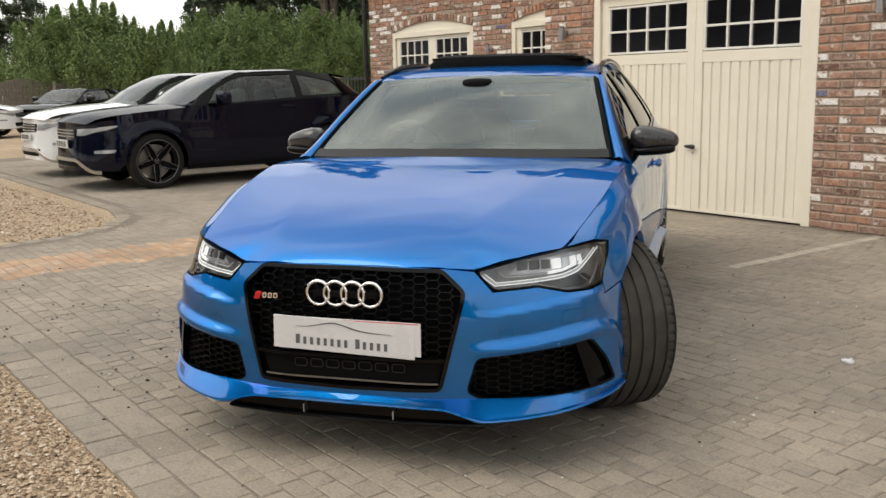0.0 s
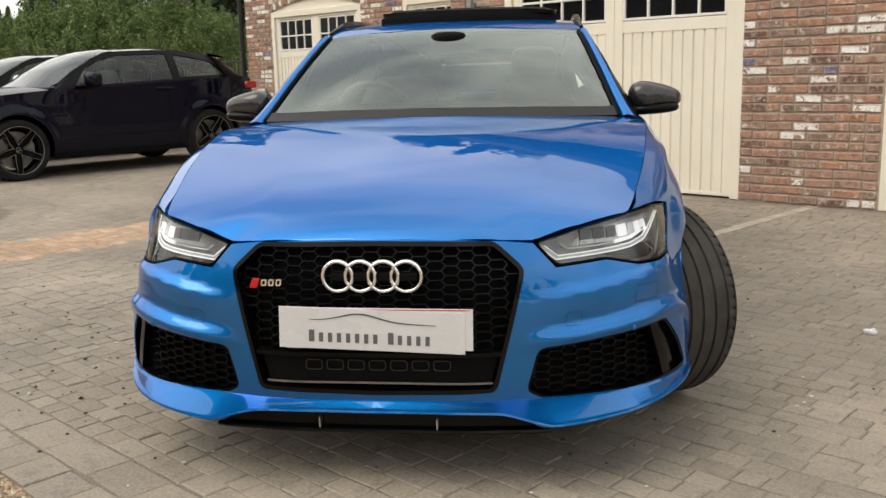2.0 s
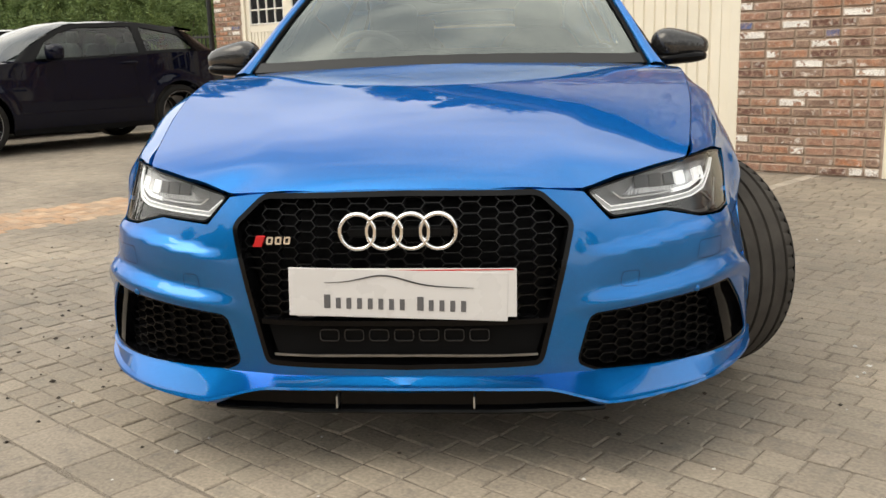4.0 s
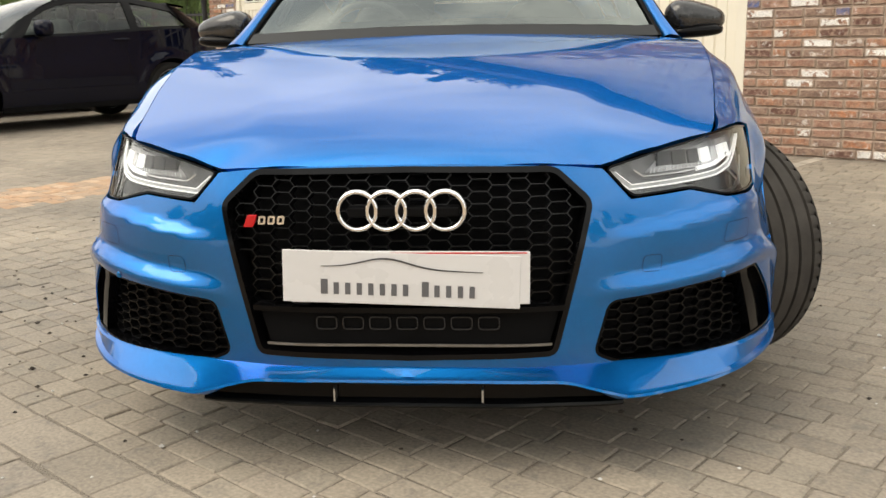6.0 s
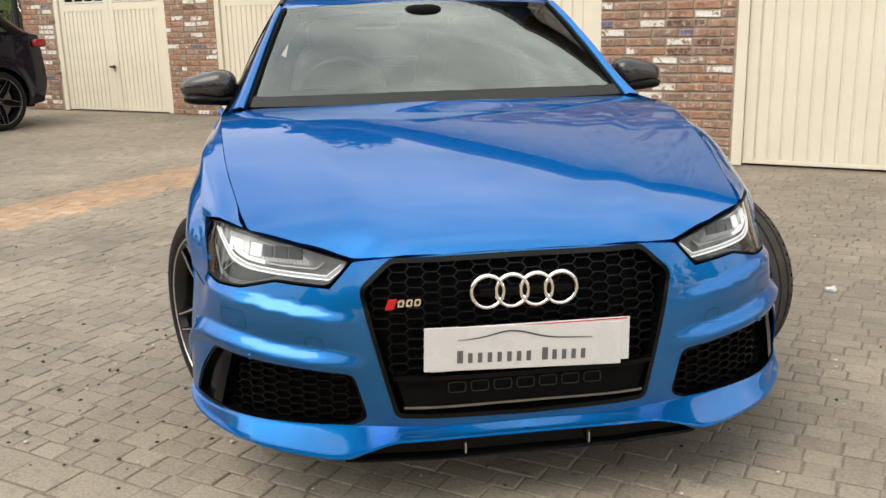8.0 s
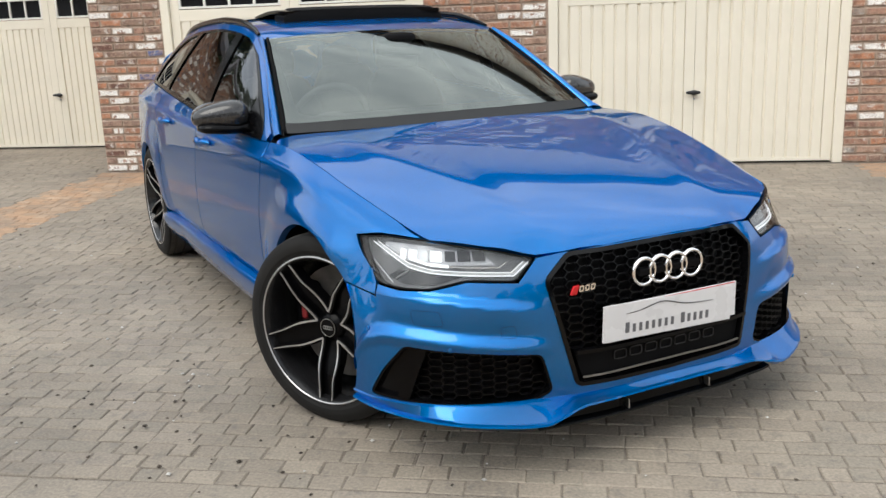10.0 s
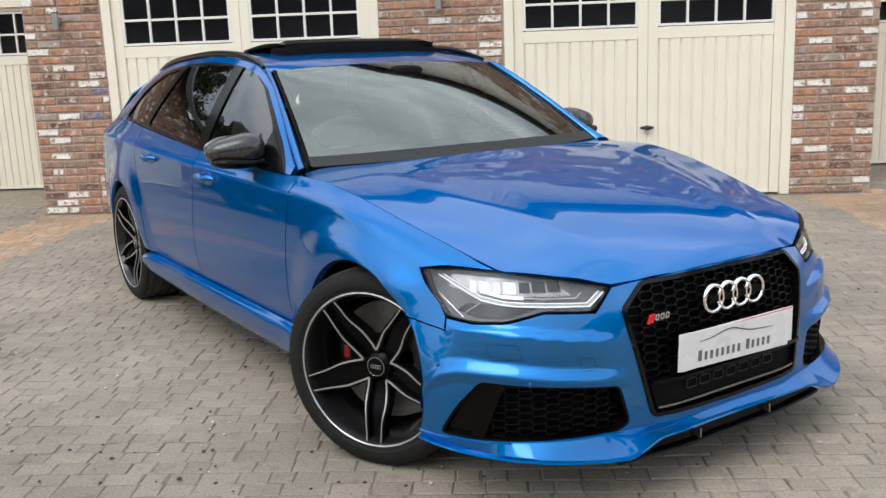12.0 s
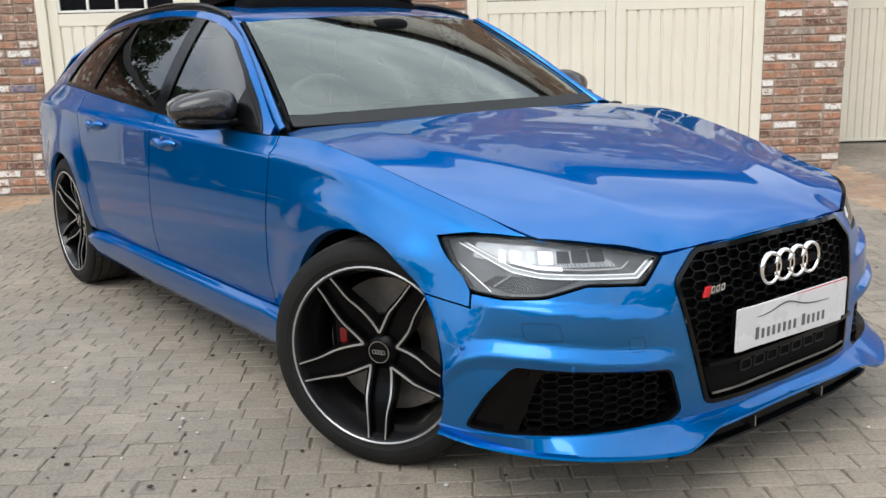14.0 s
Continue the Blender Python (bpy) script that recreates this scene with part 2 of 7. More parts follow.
def paver_material(joined, warm=False):
    name = ("tumbled_paver_orange" if warm else "tumbled_paver_grey") + ("_joined" if joined else "")
    m, n, l, b = material(name, 0.88)
    seed = seed_value(n, joined)
    if warm:
        base = ramp_node(n, l, seed, [(0.0, (0.42, 0.27, 0.17)), (0.35, (0.50, 0.33, 0.21)), (0.7, (0.38, 0.28, 0.20)), (1.0, (0.54, 0.39, 0.27))])
    else:
        base = ramp_node(n, l, seed, [(0.0, (0.265, 0.23, 0.187)), (0.3, (0.315, 0.272, 0.22)), (0.55, (0.28, 0.248, 0.203)), (0.8, (0.34, 0.295, 0.238)), (1.0, (0.30, 0.26, 0.215))])
    stain = noise_node(n, l, 1.1, 5, 0.6, "Object" if joined else "Object")
    world_pos = n.new("ShaderNodeNewGeometry").outputs["Position"]
    big = n.new("ShaderNodeTexNoise")
    big.inputs["Scale"].default_value, big.inputs["Detail"].default_value = 0.8, 5
    l.new(world_pos, big.inputs["Vector"])
    fine = n.new("ShaderNodeTexNoise")
    fine.inputs["Scale"].default_value, fine.inputs["Detail"].default_value = 95, 3
    l.new(world_pos, fine.inputs["Vector"])
    spots = n.new("ShaderNodeTexNoise")
    spots.inputs["Scale"].default_value, spots.inputs["Detail"].default_value, spots.inputs["Roughness"].default_value = 14, 6, 0.7
    l.new(world_pos, spots.inputs["Vector"])
    a = mix_node(n, l, base, ramp_node(n, l, big.outputs["Fac"], [(0.3, (0.66, 0.66, 0.67)), (0.7, (1.18, 1.15, 1.11))]), 0.9, "MULTIPLY")
    a = mix_node(n, l, a, ramp_node(n, l, fine.outputs["Fac"], [(0.25, (0.6, 0.6, 0.6)), (0.75, (1.2, 1.2, 1.2))]), 0.7, "MULTIPLY")
    a = mix_node(n, l, a, (0.13, 0.12, 0.11), mix_fac(n, l, ramp_node(n, l, spots.outputs["Fac"], [(0.53, (0, 0, 0)), (0.72, (1, 1, 1))]), 0.7))
    l.new(a, b.inputs["Base Color"])
    bump_node(n, l, b, mix_node(n, l, fine.outputs["Fac"], spots.outputs["Fac"], 0.5), 0.55, 0.006)
    return m


def speckled(name, stops, scale, rough=0.95, bump=0.6, big=0.5):
    m, n, l, b = material(name, rough)
    v = n.new("ShaderNodeTexVoronoi")
    v.inputs["Scale"].default_value = scale
    tc = n.new("ShaderNodeTexCoord")
    l.new(tc.outputs["Object"], v.inputs["Vector"])
    sep = n.new("ShaderNodeSeparateColor")
    l.new(v.outputs["Color"], sep.inputs["Color"])
    col = ramp_node(n, l, sep.outputs["Red"], stops)
    large = noise_node(n, l, big, 5)
    col = mix_node(n, l, col, ramp_node(n, l, large, [(0.3, (0.78, 0.77, 0.75)), (0.7, (1.1, 1.1, 1.1))]), 0.8, "MULTIPLY")
    l.new(col, b.inputs["Base Color"])
    bump_node(n, l, b, v.outputs["Distance"], bump, 0.01)
    return m


BRICK, BRICK_J = brick_material(False), brick_material(True)
PAVER, PAVER_J = paver_material(False), paver_material(True)
WARM, WARM_J = paver_material(False, True), paver_material(True, True)
MORTAR = plain("lime_mortar", (0.42, 0.32, 0.25), 0.95, vary=0.25, scale=20, bump=0.6)
JOINT = speckled("joint_sand", [(0.0, (0.165, 0.14, 0.113)), (1.0, (0.26, 0.222, 0.178))], 220)
GRAVEL = speckled("buff_gravel", [(0.0, (0.20, 0.14, 0.088)), (0.35, (0.38, 0.28, 0.185)), (0.7, (0.49, 0.375, 0.255)), (1.0, (0.60, 0.49, 0.36))], 95, bump=1.0)
CREAM = plain("cream_painted_steel", (0.83, 0.77, 0.645), 0.45, vary=0.035, scale=2.5)
WHITE_PAINT = plain("white_painted_bars", (0.82, 0.80, 0.74), 0.4, vary=0.03)
DARK_GLASS = plain("dark_door_glass", (0.006, 0.006, 0.008), 0.12, vary=0.3, scale=3)
BLACK_METAL = plain("black_painted_metal", (0.012, 0.012, 0.013), 0.4)
SLATE = plain("slate_roof", (0.075, 0.07, 0.075), 0.7, vary=0.3, scale=5, bump=0.4)
STEEL = plain("brushed_steel", (0.45, 0.45, 0.46), 0.35, 1.0)
CONCRETE = plain("grey_concrete", (0.34, 0.31, 0.27), 0.9, vary=0.2, scale=4, bump=0.5)

# ---- ground ----
KERB_Y = -1.1
GRAVEL_X = -5.45


# bed under everything, one sheet to the horizon
part_bm = bmesh.new()
bmesh.ops.create_grid(part_bm, x_segments=40, y_segments=40, size=1.0)
for v in part_bm.verts:
    r = max(abs(v.co.x), abs(v.co.y))
    k = 3 + 900 * r ** 5
    v.co = Vector((v.co.x * (12 + k), v.co.y * (12 + k), -0.013))
tagged(part("ground", part_bm, GRAVEL), "buff gravel yard that reaches the horizon", "ground", kind="structure")


# ---- garage building ----
DOOR_Y, FACE_Y, WING_Y = 5.43, 5.377, 7.30
FACE_TOP = 3.3


def arch_wall(name, x0, x1, face, top, openings, depth=0.32):
    """Brickwork core behind the single bricks, with its openings (x0, x1, top, rise) going through it."""
    bm = bmesh.new()
    cuts = sorted(openings)
    edges = [x0] + [c for o in cuts for c in o[:2]] + [x1]
    y0, y1 = face + 0.012, face + depth
    for i in range(0, len(edges), 2):
        add_box(bm, edges[i], edges[i + 1], y0, y1, -0.3, top)
    for a, b, t, rise in cuts:
        n = 14
        low = [(a + (b - a) * k / n, t + rise * (1 - (2 * k / n - 1) ** 2)) for k in range(n + 1)]
        for k in range(n):
            (xa, za), (xb, zb) = low[k], low[k + 1]
            vs = [bm.verts.new(c) for c in [(xa, y0, za), (xb, y0, zb), (xb, y0, top), (xa, y0, top), (xa, y1, za), (xb, y1, zb), (xb, y1, top), (xa, y1, top)]]
            for q in [(0, 1, 2, 3), (7, 6, 5, 4), (0, 4, 5, 1), (3, 2, 6, 7)]:
                bm.faces.new([vs[j] for j in q])
    return tagged(part(name, bm, MORTAR), "garage wall of reclaimed mixed brick with lime mortar", "wall", kind="structure")


D1 = (-3.86, -1.275, 2.24, 0.16)
D2 = (-0.125, 2.49, 2.24, 0.16)
W1 = (-10.45, -8.22, 2.19, 0.15)
W2 = (-7.33, -5.10, 2.19, 0.15)
W3 = (3.75, 5.98, 2.19, 0.15)
wall_main = arch_wall("wall_main", -4.61, 3.225, FACE_Y, FACE_TOP, [D1, D2])
wall_wing = arch_wall("wall_wing_west", -11.17, -4.61, WING_Y, FACE_TOP, [W1, W2])
wall_wing_east = arch_wall("wall_wing_east", 3.225, 9.6, WING_Y, FACE_TOP, [W3])
side_bm = bmesh.new()
add_box(side_bm, -4.61, -4.29, FACE_Y + 0.33, WING_Y, -0.3, FACE_TOP)
wall_return_west = tagged(part("wall_return_west", side_bm, MORTAR), "brick return wall of the projecting garage bay", "wall", kind="structure")
side_bm = bmesh.new()
add_box(side_bm, 2.905, 3.225, FACE_Y + 0.33, WING_Y, -0.3, FACE_TOP)
wall_return_east = tagged(part("wall_return_east", side_bm, MORTAR), "brick return wall of the projecting garage bay", "wall", kind="structure")
side_bm = bmesh.new()
add_box(side_bm, -11.17, -11.03, WING_Y + 0.33, 13.2, -0.3, FACE_TOP)
add_box(side_bm, 9.28, 9.6, WING_Y + 0.33, 13.2, -0.3, FACE_TOP)
add_box(side_bm, -11.17, 9.6, 13.2, 13.5, -0.3, FACE_TOP)
tagged(part("wall_rear", side_bm, BRICK_J), "brick rear and end walls of the garage", "wall", kind="structure")


def roof(name, x0, x1, y0, y1, eave, ridge):
    bm = bmesh.new()
    ym = (y0 + y1) / 2
    for ya, za, yb, zb in ((y0, eave, ym, ridge), (y1, eave, ym, ridge)):
        vs = [bm.verts.new(c) for c in [(x0, ya, za), (x1, ya, za), (x1, yb, zb), (x0, yb, zb), (x0, ya, za + 0.12), (x1, ya, za + 0.12), (x1, yb, zb + 0.12), (x0, yb, zb + 0.12)]]
        for q in [(0, 1, 2, 3), (4, 5, 6, 7), (0, 1, 5, 4), (1, 2, 6, 5), (2, 3, 7, 6), (3, 0, 4, 7)]:
            bm.faces.new([vs[j] for j in q])
    return tagged(part(name, bm, SLATE), "pitched grey slate roof", "roof", kind="structure")


roof("roof_wings", -11.6, 9.85, WING_Y - 0.3, 13.8, FACE_TOP, 4.7)
# gabled bay in front
bm = bmesh.new()
gx0, gx1, gy0, gy1, gz, gr = -4.9, 3.5, FACE_Y - 0.3, 10.4, FACE_TOP, 4.6
gm = (gx0 + gx1) / 2
for xa in (gx0, gx1):
    vs = [bm.verts.new(c) for c in [(xa, gy0, gz), (xa, gy1, gz), (gm, gy1, gr), (gm, gy0, gr), (xa, gy0, gz + 0.12), (xa, gy1, gz + 0.12), (gm, gy1, gr + 0.12), (gm, gy0, gr + 0.12)]]
    for q in [(0, 1, 2, 3), (4, 5, 6, 7), (0, 1, 5, 4), (1, 2, 6, 5), (2, 3, 7, 6), (3, 0, 4, 7)]:
        bm.faces.new([vs[j] for j in q])
tagged(part("roof_bay", bm, SLATE), "gabled slate roof over the garage bay", "roof", kind="structure")
bm = bmesh.new()
vs = [bm.verts.new(c) for c in [(-4.61, FACE_Y + 0.01, FACE_TOP), (3.225, FACE_Y + 0.01, FACE_TOP), (gm, FACE_Y + 0.01, 4.5), (-4.61, FACE_Y + 0.3, FACE_TOP), (3.225, FACE_Y + 0.3, FACE_TOP), (gm, FACE_Y + 0.3, 4.5)]]
for q in [(0, 1, 2), (5, 4, 3), (0, 3, 4, 1), (1, 4, 5, 2), (2, 5, 3, 0)]:
    bm.faces.new([vs[j] for j in q])
tagged(part("wall_gable", bm, BRICK_J), "brick gable above the garage doors", "wall", kind="structure")


def garage_door(o, y, name):
    """A pair of side-hung cream ribbed leaves with glazing bars, in a cream frame under a segmental head."""
    x0, x1, top, rise = o
    door = thing(name, "cream ribbed steel garage door with small black panes", "garage door", pose(0, y, 0), "garage doors")
    mid, fr = (x0 + x1) / 2, 0.085
    for a, b in ((x0, x0 + fr), (x1 - fr, x1)):
        part("jamb", box(a, b, -0.045, 0.07, 0, top, 0.004), CREAM, door)
    part("head", box(x0 + fr, x1 - fr, -0.045, 0.07, top - 0.09, top, 0.004), CREAM, door)
    bm = bmesh.new()
    n = 16
    for k in range(n):
        ka, kb = k / n, (k + 1) / n
        xa, xb = x0 + (x1 - x0) * ka, x0 + (x1 - x0) * kb
        za, zb = top + rise * (1 - (2 * ka - 1) ** 2), top + rise * (1 - (2 * kb - 1) ** 2)
        vs = [bm.verts.new(c) for c in [(xa, -0.02, top), (xb, -0.02, top), (xb, -0.02, zb), (xa, -0.02, za), (xa, 0.05, top), (xb, 0.05, top), (xb, 0.05, zb), (xa, 0.05, za)]]
        for q in [(0, 1, 2, 3), (4, 7, 6, 5), (3, 2, 6, 7)]:
            bm.faces.new([vs[j] for j in q])
    bmesh.ops.remove_doubles(bm, verts=bm.verts, dist=1e-4)
    part("tympanum", bm, CREAM, door, "cream arched panel over the door")
    gl0, gl1 = 1.592, 2.03
    for side, (a, b) in enumerate(((x0 + fr + 0.003, mid - 0.0014), (mid + 0.0014, x1 - fr - 0.003))):
        leaf_bm = bmesh.new()
        inner = 0.088
        # stiles and rails
        add_box(leaf_bm, a, a + inner, -0.012, 0.03, 0.015, top - 0.095, 0.003)
        add_box(leaf_bm, b - inner, b, -0.012, 0.03, 0.015, top - 0.095, 0.003)
        add_box(leaf_bm, a + inner, b - inner, -0.010, 0.03, gl1 + 0.03, top - 0.095, 0.003)
        add_box(leaf_bm, a + inner, b - inner, -0.010, 0.03, gl0 - 0.135, gl0 - 0.03, 0.003)
        add_box(leaf_bm, a + inner, b - inner, -0.010, 0.03, 0.015, 0.045, 0.002)
        # ribbed sheet
        count, lo, hi = 10, a + inner, b - inner
        w = (hi - lo) / count
        pts = []
        for k in range(count):
            x = lo + w * k
            pts += [(x, 0.008), (x + 0.012, 0.008), (x + 0.02, -0.006), (x + w - 0.008, -0.006)]
        pts.append((hi, 0.008))
        low = [leaf_bm.verts.new((x, yy, 0.04)) for x, yy in pts]
        upp = [leaf_bm.verts.new((x, yy, gl0 - 0.13)) for x, yy in pts]
        for k in range(len(pts) - 1):
            leaf_bm.faces.new((low[k], low[k + 1], upp[k + 1], upp[k]))
        leaf = part("leaf", leaf_bm, CREAM, door, "cream vertically ribbed door leaf")
        ga, gb = a + inner + 0.012, b - inner - 0.012
        part("glass", box(ga, gb, 0.012, 0.018, gl0 - 0.01, gl1 + 0.01), DARK_GLASS, leaf, "black door panes")
        bar_bm = bmesh.new()
        for k in range(5):
            x = ga + (gb - ga) * k / 4
            add_box(bar_bm, x - 0.011, x + 0.011, -0.010, 0.016, gl0 - 0.02, gl1 + 0.02, 0.003)
        for z in (gl0 - 0.012, (gl0 + gl1) / 2 - 0.012, gl1 + 0.012):
            add_box(bar_bm, ga, gb, -0.008, 0.016, z - 0.011, z + 0.011, 0.003)
        part("glazing_bar", bar_bm, WHITE_PAINT, leaf, "white glazing bars")
    hz = 0.655
    grip = join([superblob(mid - 0.008, -0.050, hz, 0.066, 0.014, 0.017, 2.4, 20, 10), superblob(mid, -0.030, hz - 0.002, 0.026, 0.024, 0.022, 3.0, 16, 8)])
    part("handle", raw_mesh(*grip, BLACK_METAL, "handle", 60), None, door, "black oval turn handle")
    part("lock", raw_mesh(*lathe([(0.0, -0.02), (0.008, -0.02), (0.008, 0.0)], 12, "x"), STEEL), STEEL, door, "small round lock", m=pose(mid + 0.005, 0, hz - 0.06, 0, 0, 90))
    return door


garage_door(D1, DOOR_Y, "garage_door")
garage_door(D2, DOOR_Y, "garage_door")
for o in (W1, W2, W3):
    garage_door(o, WING_Y + 0.053, "garage_door")

# ---- car tools ----
from mathutils.geometry import delaunay_2d_cdt, intersect_point_line


def metallic_paint(name, color, flake=0.25, rough=0.32, metal=0.75, dusty=0.012, edge=(1, 1, 1), coat=1.0, coat_ior=1.5):
    m, n, l, b = material(name, rough, metal, coat, 0.008, spec=0.5 if metal > 0.5 else 0.0)
    b.inputs["Coat IOR"].default_value = coat_ior
    b.inputs["Specular Tint"].default_value = (*edge, 1)
    v = n.new("ShaderNodeTexVoronoi")
    v.inputs["Scale"].default_value = 1800
    tc = n.new("ShaderNodeTexCoord")
    l.new(tc.outputs["Object"], v.inputs["Vector"])
    sep = n.new("ShaderNodeSeparateColor")
    l.new(v.outputs["Color"], sep.inputs["Color"])
    hi = tuple(min(1, c * (1 + flake)) for c in color)
    col = ramp_node(n, l, sep.outputs["Green"], [(0.2, tuple(c * (1 - flake) for c in color)), (0.9, hi)])
    dust = noise_node(n, l, 3.5, 6, 0.65)
    l.new(mix_node(n, l, col, (0.30, 0.30, 0.30), mix_fac(n, l, ramp_node(n, l, dust, [(0.5, (0, 0, 0)), (0.9, (1, 1, 1))]), dusty)), b.inputs["Base Color"])
    return m


def clear_glass(name, tint, gloss=0.0, reflect=(1.0, 1.0, 1.0), index=1.9):
    """A thin pane: tinted see-through with a mirror-like skin."""
    m = bpy.data.materials.new(name)
    m.use_nodes = True
    n, l = m.node_tree.nodes, m.node_tree.links
    n.clear()
    out = n.new("ShaderNodeOutputMaterial")
    tr = n.new("ShaderNodeBsdfTransparent")
    tr.inputs["Color"].default_value = (*tint, 1)
    gl = n.new("ShaderNodeBsdfGlossy")
    gl.inputs["Roughness"].default_value = gloss
    gl.inputs["Color"].default_value = (*reflect, 1)
    fr = n.new("ShaderNodeFresnel")
    fr.inputs["IOR"].default_value = index
    mx = n.new("ShaderNodeMixShader")
    l.new(fr.outputs["Fac"], mx.inputs["Fac"])
    l.new(tr.outputs["BSDF"], mx.inputs[1])
    l.new(gl.outputs["BSDF"], mx.inputs[2])
    l.new(mx.outputs["Shader"], out.inputs["Surface"])
    return m


BLUE = metallic_paint("pearl_blue_paint", (0.001, 0.160, 0.492), 0.25, 0.42, 1.0, 0.006, (0.005, 0.47, 0.90))
GLOSS_BLACK = plain("gloss_black_plastic", (0.0025, 0.0025, 0.003), 0.14, vary=0.2, spec=0.14)
MATT_BLACK = plain("matt_black_plastic", (0.004, 0.004, 0.0045), 0.65, vary=0.3, bump=0.2, spec=0.08)
RUBBER = plain("tyre_rubber", (0.011, 0.0106, 0.0102), 0.75, vary=0.3, scale=14, bump=0.35, spec=0.25)
DUSTY_RUBBER = plain("dusty_tread_rubber", (0.052, 0.047, 0.042), 0.85, vary=0.3, scale=14, bump=0.35, spec=0.25)
CHROME = plain("chrome", (0.90, 0.90, 0.91), 0.05, 1.0, vary=0.03)
POLISHED = plain("polished_wheel_face", (0.52, 0.51, 0.51), 0.32, 0.7, vary=0.08)
SATIN = plain("satin_aluminium", (0.56, 0.56, 0.56), 0.3, 1.0, vary=0.06)
RIM_BLACK = plain("gloss_black_alloy", (0.0025, 0.0025, 0.003), 0.25, vary=0.2, spec=0.1)
BARREL = plain("dark_alloy_barrel", (0.011, 0.011, 0.012), 0.22, vary=0.25, spec=0.5)
MESH_BLACK = plain("gloss_black_mesh", (0.003, 0.003, 0.0035), 0.3, vary=0.2, spec=0.45)
PIANO_BLACK = plain("piano_black", (0.003, 0.003, 0.0035), 0.12, vary=0.2, spec=0.22)
IRON = plain("brake_iron", (0.22, 0.205, 0.19), 0.4, 0.6, vary=0.25, scale=20)
CARBON = plain("carbon_weave", (0.02, 0.02, 0.021), 0.25, 0.0, 0.5, vary=0.45, scale=60)
WINDSCREEN = clear_glass("windscreen_glass", (0.70, 0.78, 0.74), reflect=(0.92, 1.0, 0.96), index=2.35)
TINTED = clear_glass("privacy_glass", (0.05, 0.05, 0.052), index=1.6)
SIDE_GLASS = clear_glass("side_glass", (0.30, 0.33, 0.32), index=1.95)
LENS = clear_glass("lamp_lens", (0.90, 0.91, 0.92), index=1.5)
TRIM_GREY = plain("grey_leather", (0.10, 0.10, 0.102), 0.55, vary=0.2, scale=8, bump=0.3)
LINING = plain("pale_headlining", (0.40, 0.39, 0.37), 0.9, vary=0.05)
DEEP_RED = plain("deep_red_enamel", (0.22, 0.008, 0.012), 0.35, vary=0.15)
RED = plain("red_enamel", (0.55, 0.01, 0.015), 0.3, vary=0.1)
PLATE_WHITE = plain("white_plate_acrylic", (0.66, 0.655, 0.665), 0.28, vary=0.02)
SCRIPT_GREY = plain("dark_script_grey", (0.022, 0.022, 0.024), 0.4, vary=0.1)
INK_GREY = plain("grey_ink", (0.11, 0.11, 0.12), 0.5, vary=0.05)
INK = plain("dark_grey_ink", (0.035, 0.035, 0.04), 0.5)


def inside(p, poly):
    x, y, hit = p[0], p[1], False
    for i in range(len(poly)):
        (xa, ya), (xb, yb) = poly[i - 1], poly[i]
        if (ya > y) != (yb > y) and x < (xb - xa) * (y - ya) / (yb - ya) + xa:
            hit = not hit
    return hit


def densify(poly, step):
    out = []
    for i in range(len(poly)):
        a, b = Vector(poly[i]), Vector(poly[(i + 1) % len(poly)])
        n = max(1, int(round((b - a).length / step)))
        out += [tuple(a.lerp(b, k / n)) for k in range(n)]
    return out


def area2(poly):
    return sum(poly[i - 1][0] * poly[i][1] - poly[i][0] * poly[i - 1][1] for i in range(len(poly)))


def shrink(poly, d):
    """The outline drawn in by d."""
    if not d:
        return poly
    sgn = 1 if area2(poly) > 0 else -1
    out, n = [], len(poly)
    for i in range(n):
        a, b, c = Vector(poly[i - 1]), Vector(poly[i]), Vector(poly[(i + 1) % n])
        u, w = (b - a), (c - b)
        if u.length < 1e-7 or w.length < 1e-7:
            out.append(tuple(b))
            continue
        n1, n2 = Vector((-u.y, u.x)).normalized() * sgn, Vector((-w.y, w.x)).normalized() * sgn
        m = n1 + n2
        m = m / max(0.6, m.length_squared / 2) if m.length > 1e-6 else n1
        out.append(tuple(b + m * d))
    return out


def rounded(poly, r, n=4):
    """Corners of an outline rounded with radius about r."""
    out, k = [], len(poly)
    for i in range(k):
        a, b, c = Vector(poly[i - 1]), Vector(poly[i]), Vector(poly[(i + 1) % k])
        ra, rc = min(r, (a - b).length * 0.45), min(r, (c - b).length * 0.45)
        p, q = b + (a - b).normalized() * ra, b + (c - b).normalized() * rc
        for j in range(n + 1):
            t = j / n
            out.append(tuple(p * (1 - t) ** 2 + b * 2 * t * (1 - t) + q * t * t))
    return out


def surface_normal(fmap, p, e=0.002):
    a, b = Vector(fmap(p[0] + e, p[1])) - Vector(fmap(p[0] - e, p[1])), Vector(fmap(p[0], p[1] + e)) - Vector(fmap(p[0], p[1] - e))
    n = a.cross(b)
    return n.normalized() if n.length > 1e-12 else Vector((0, 0, 1))


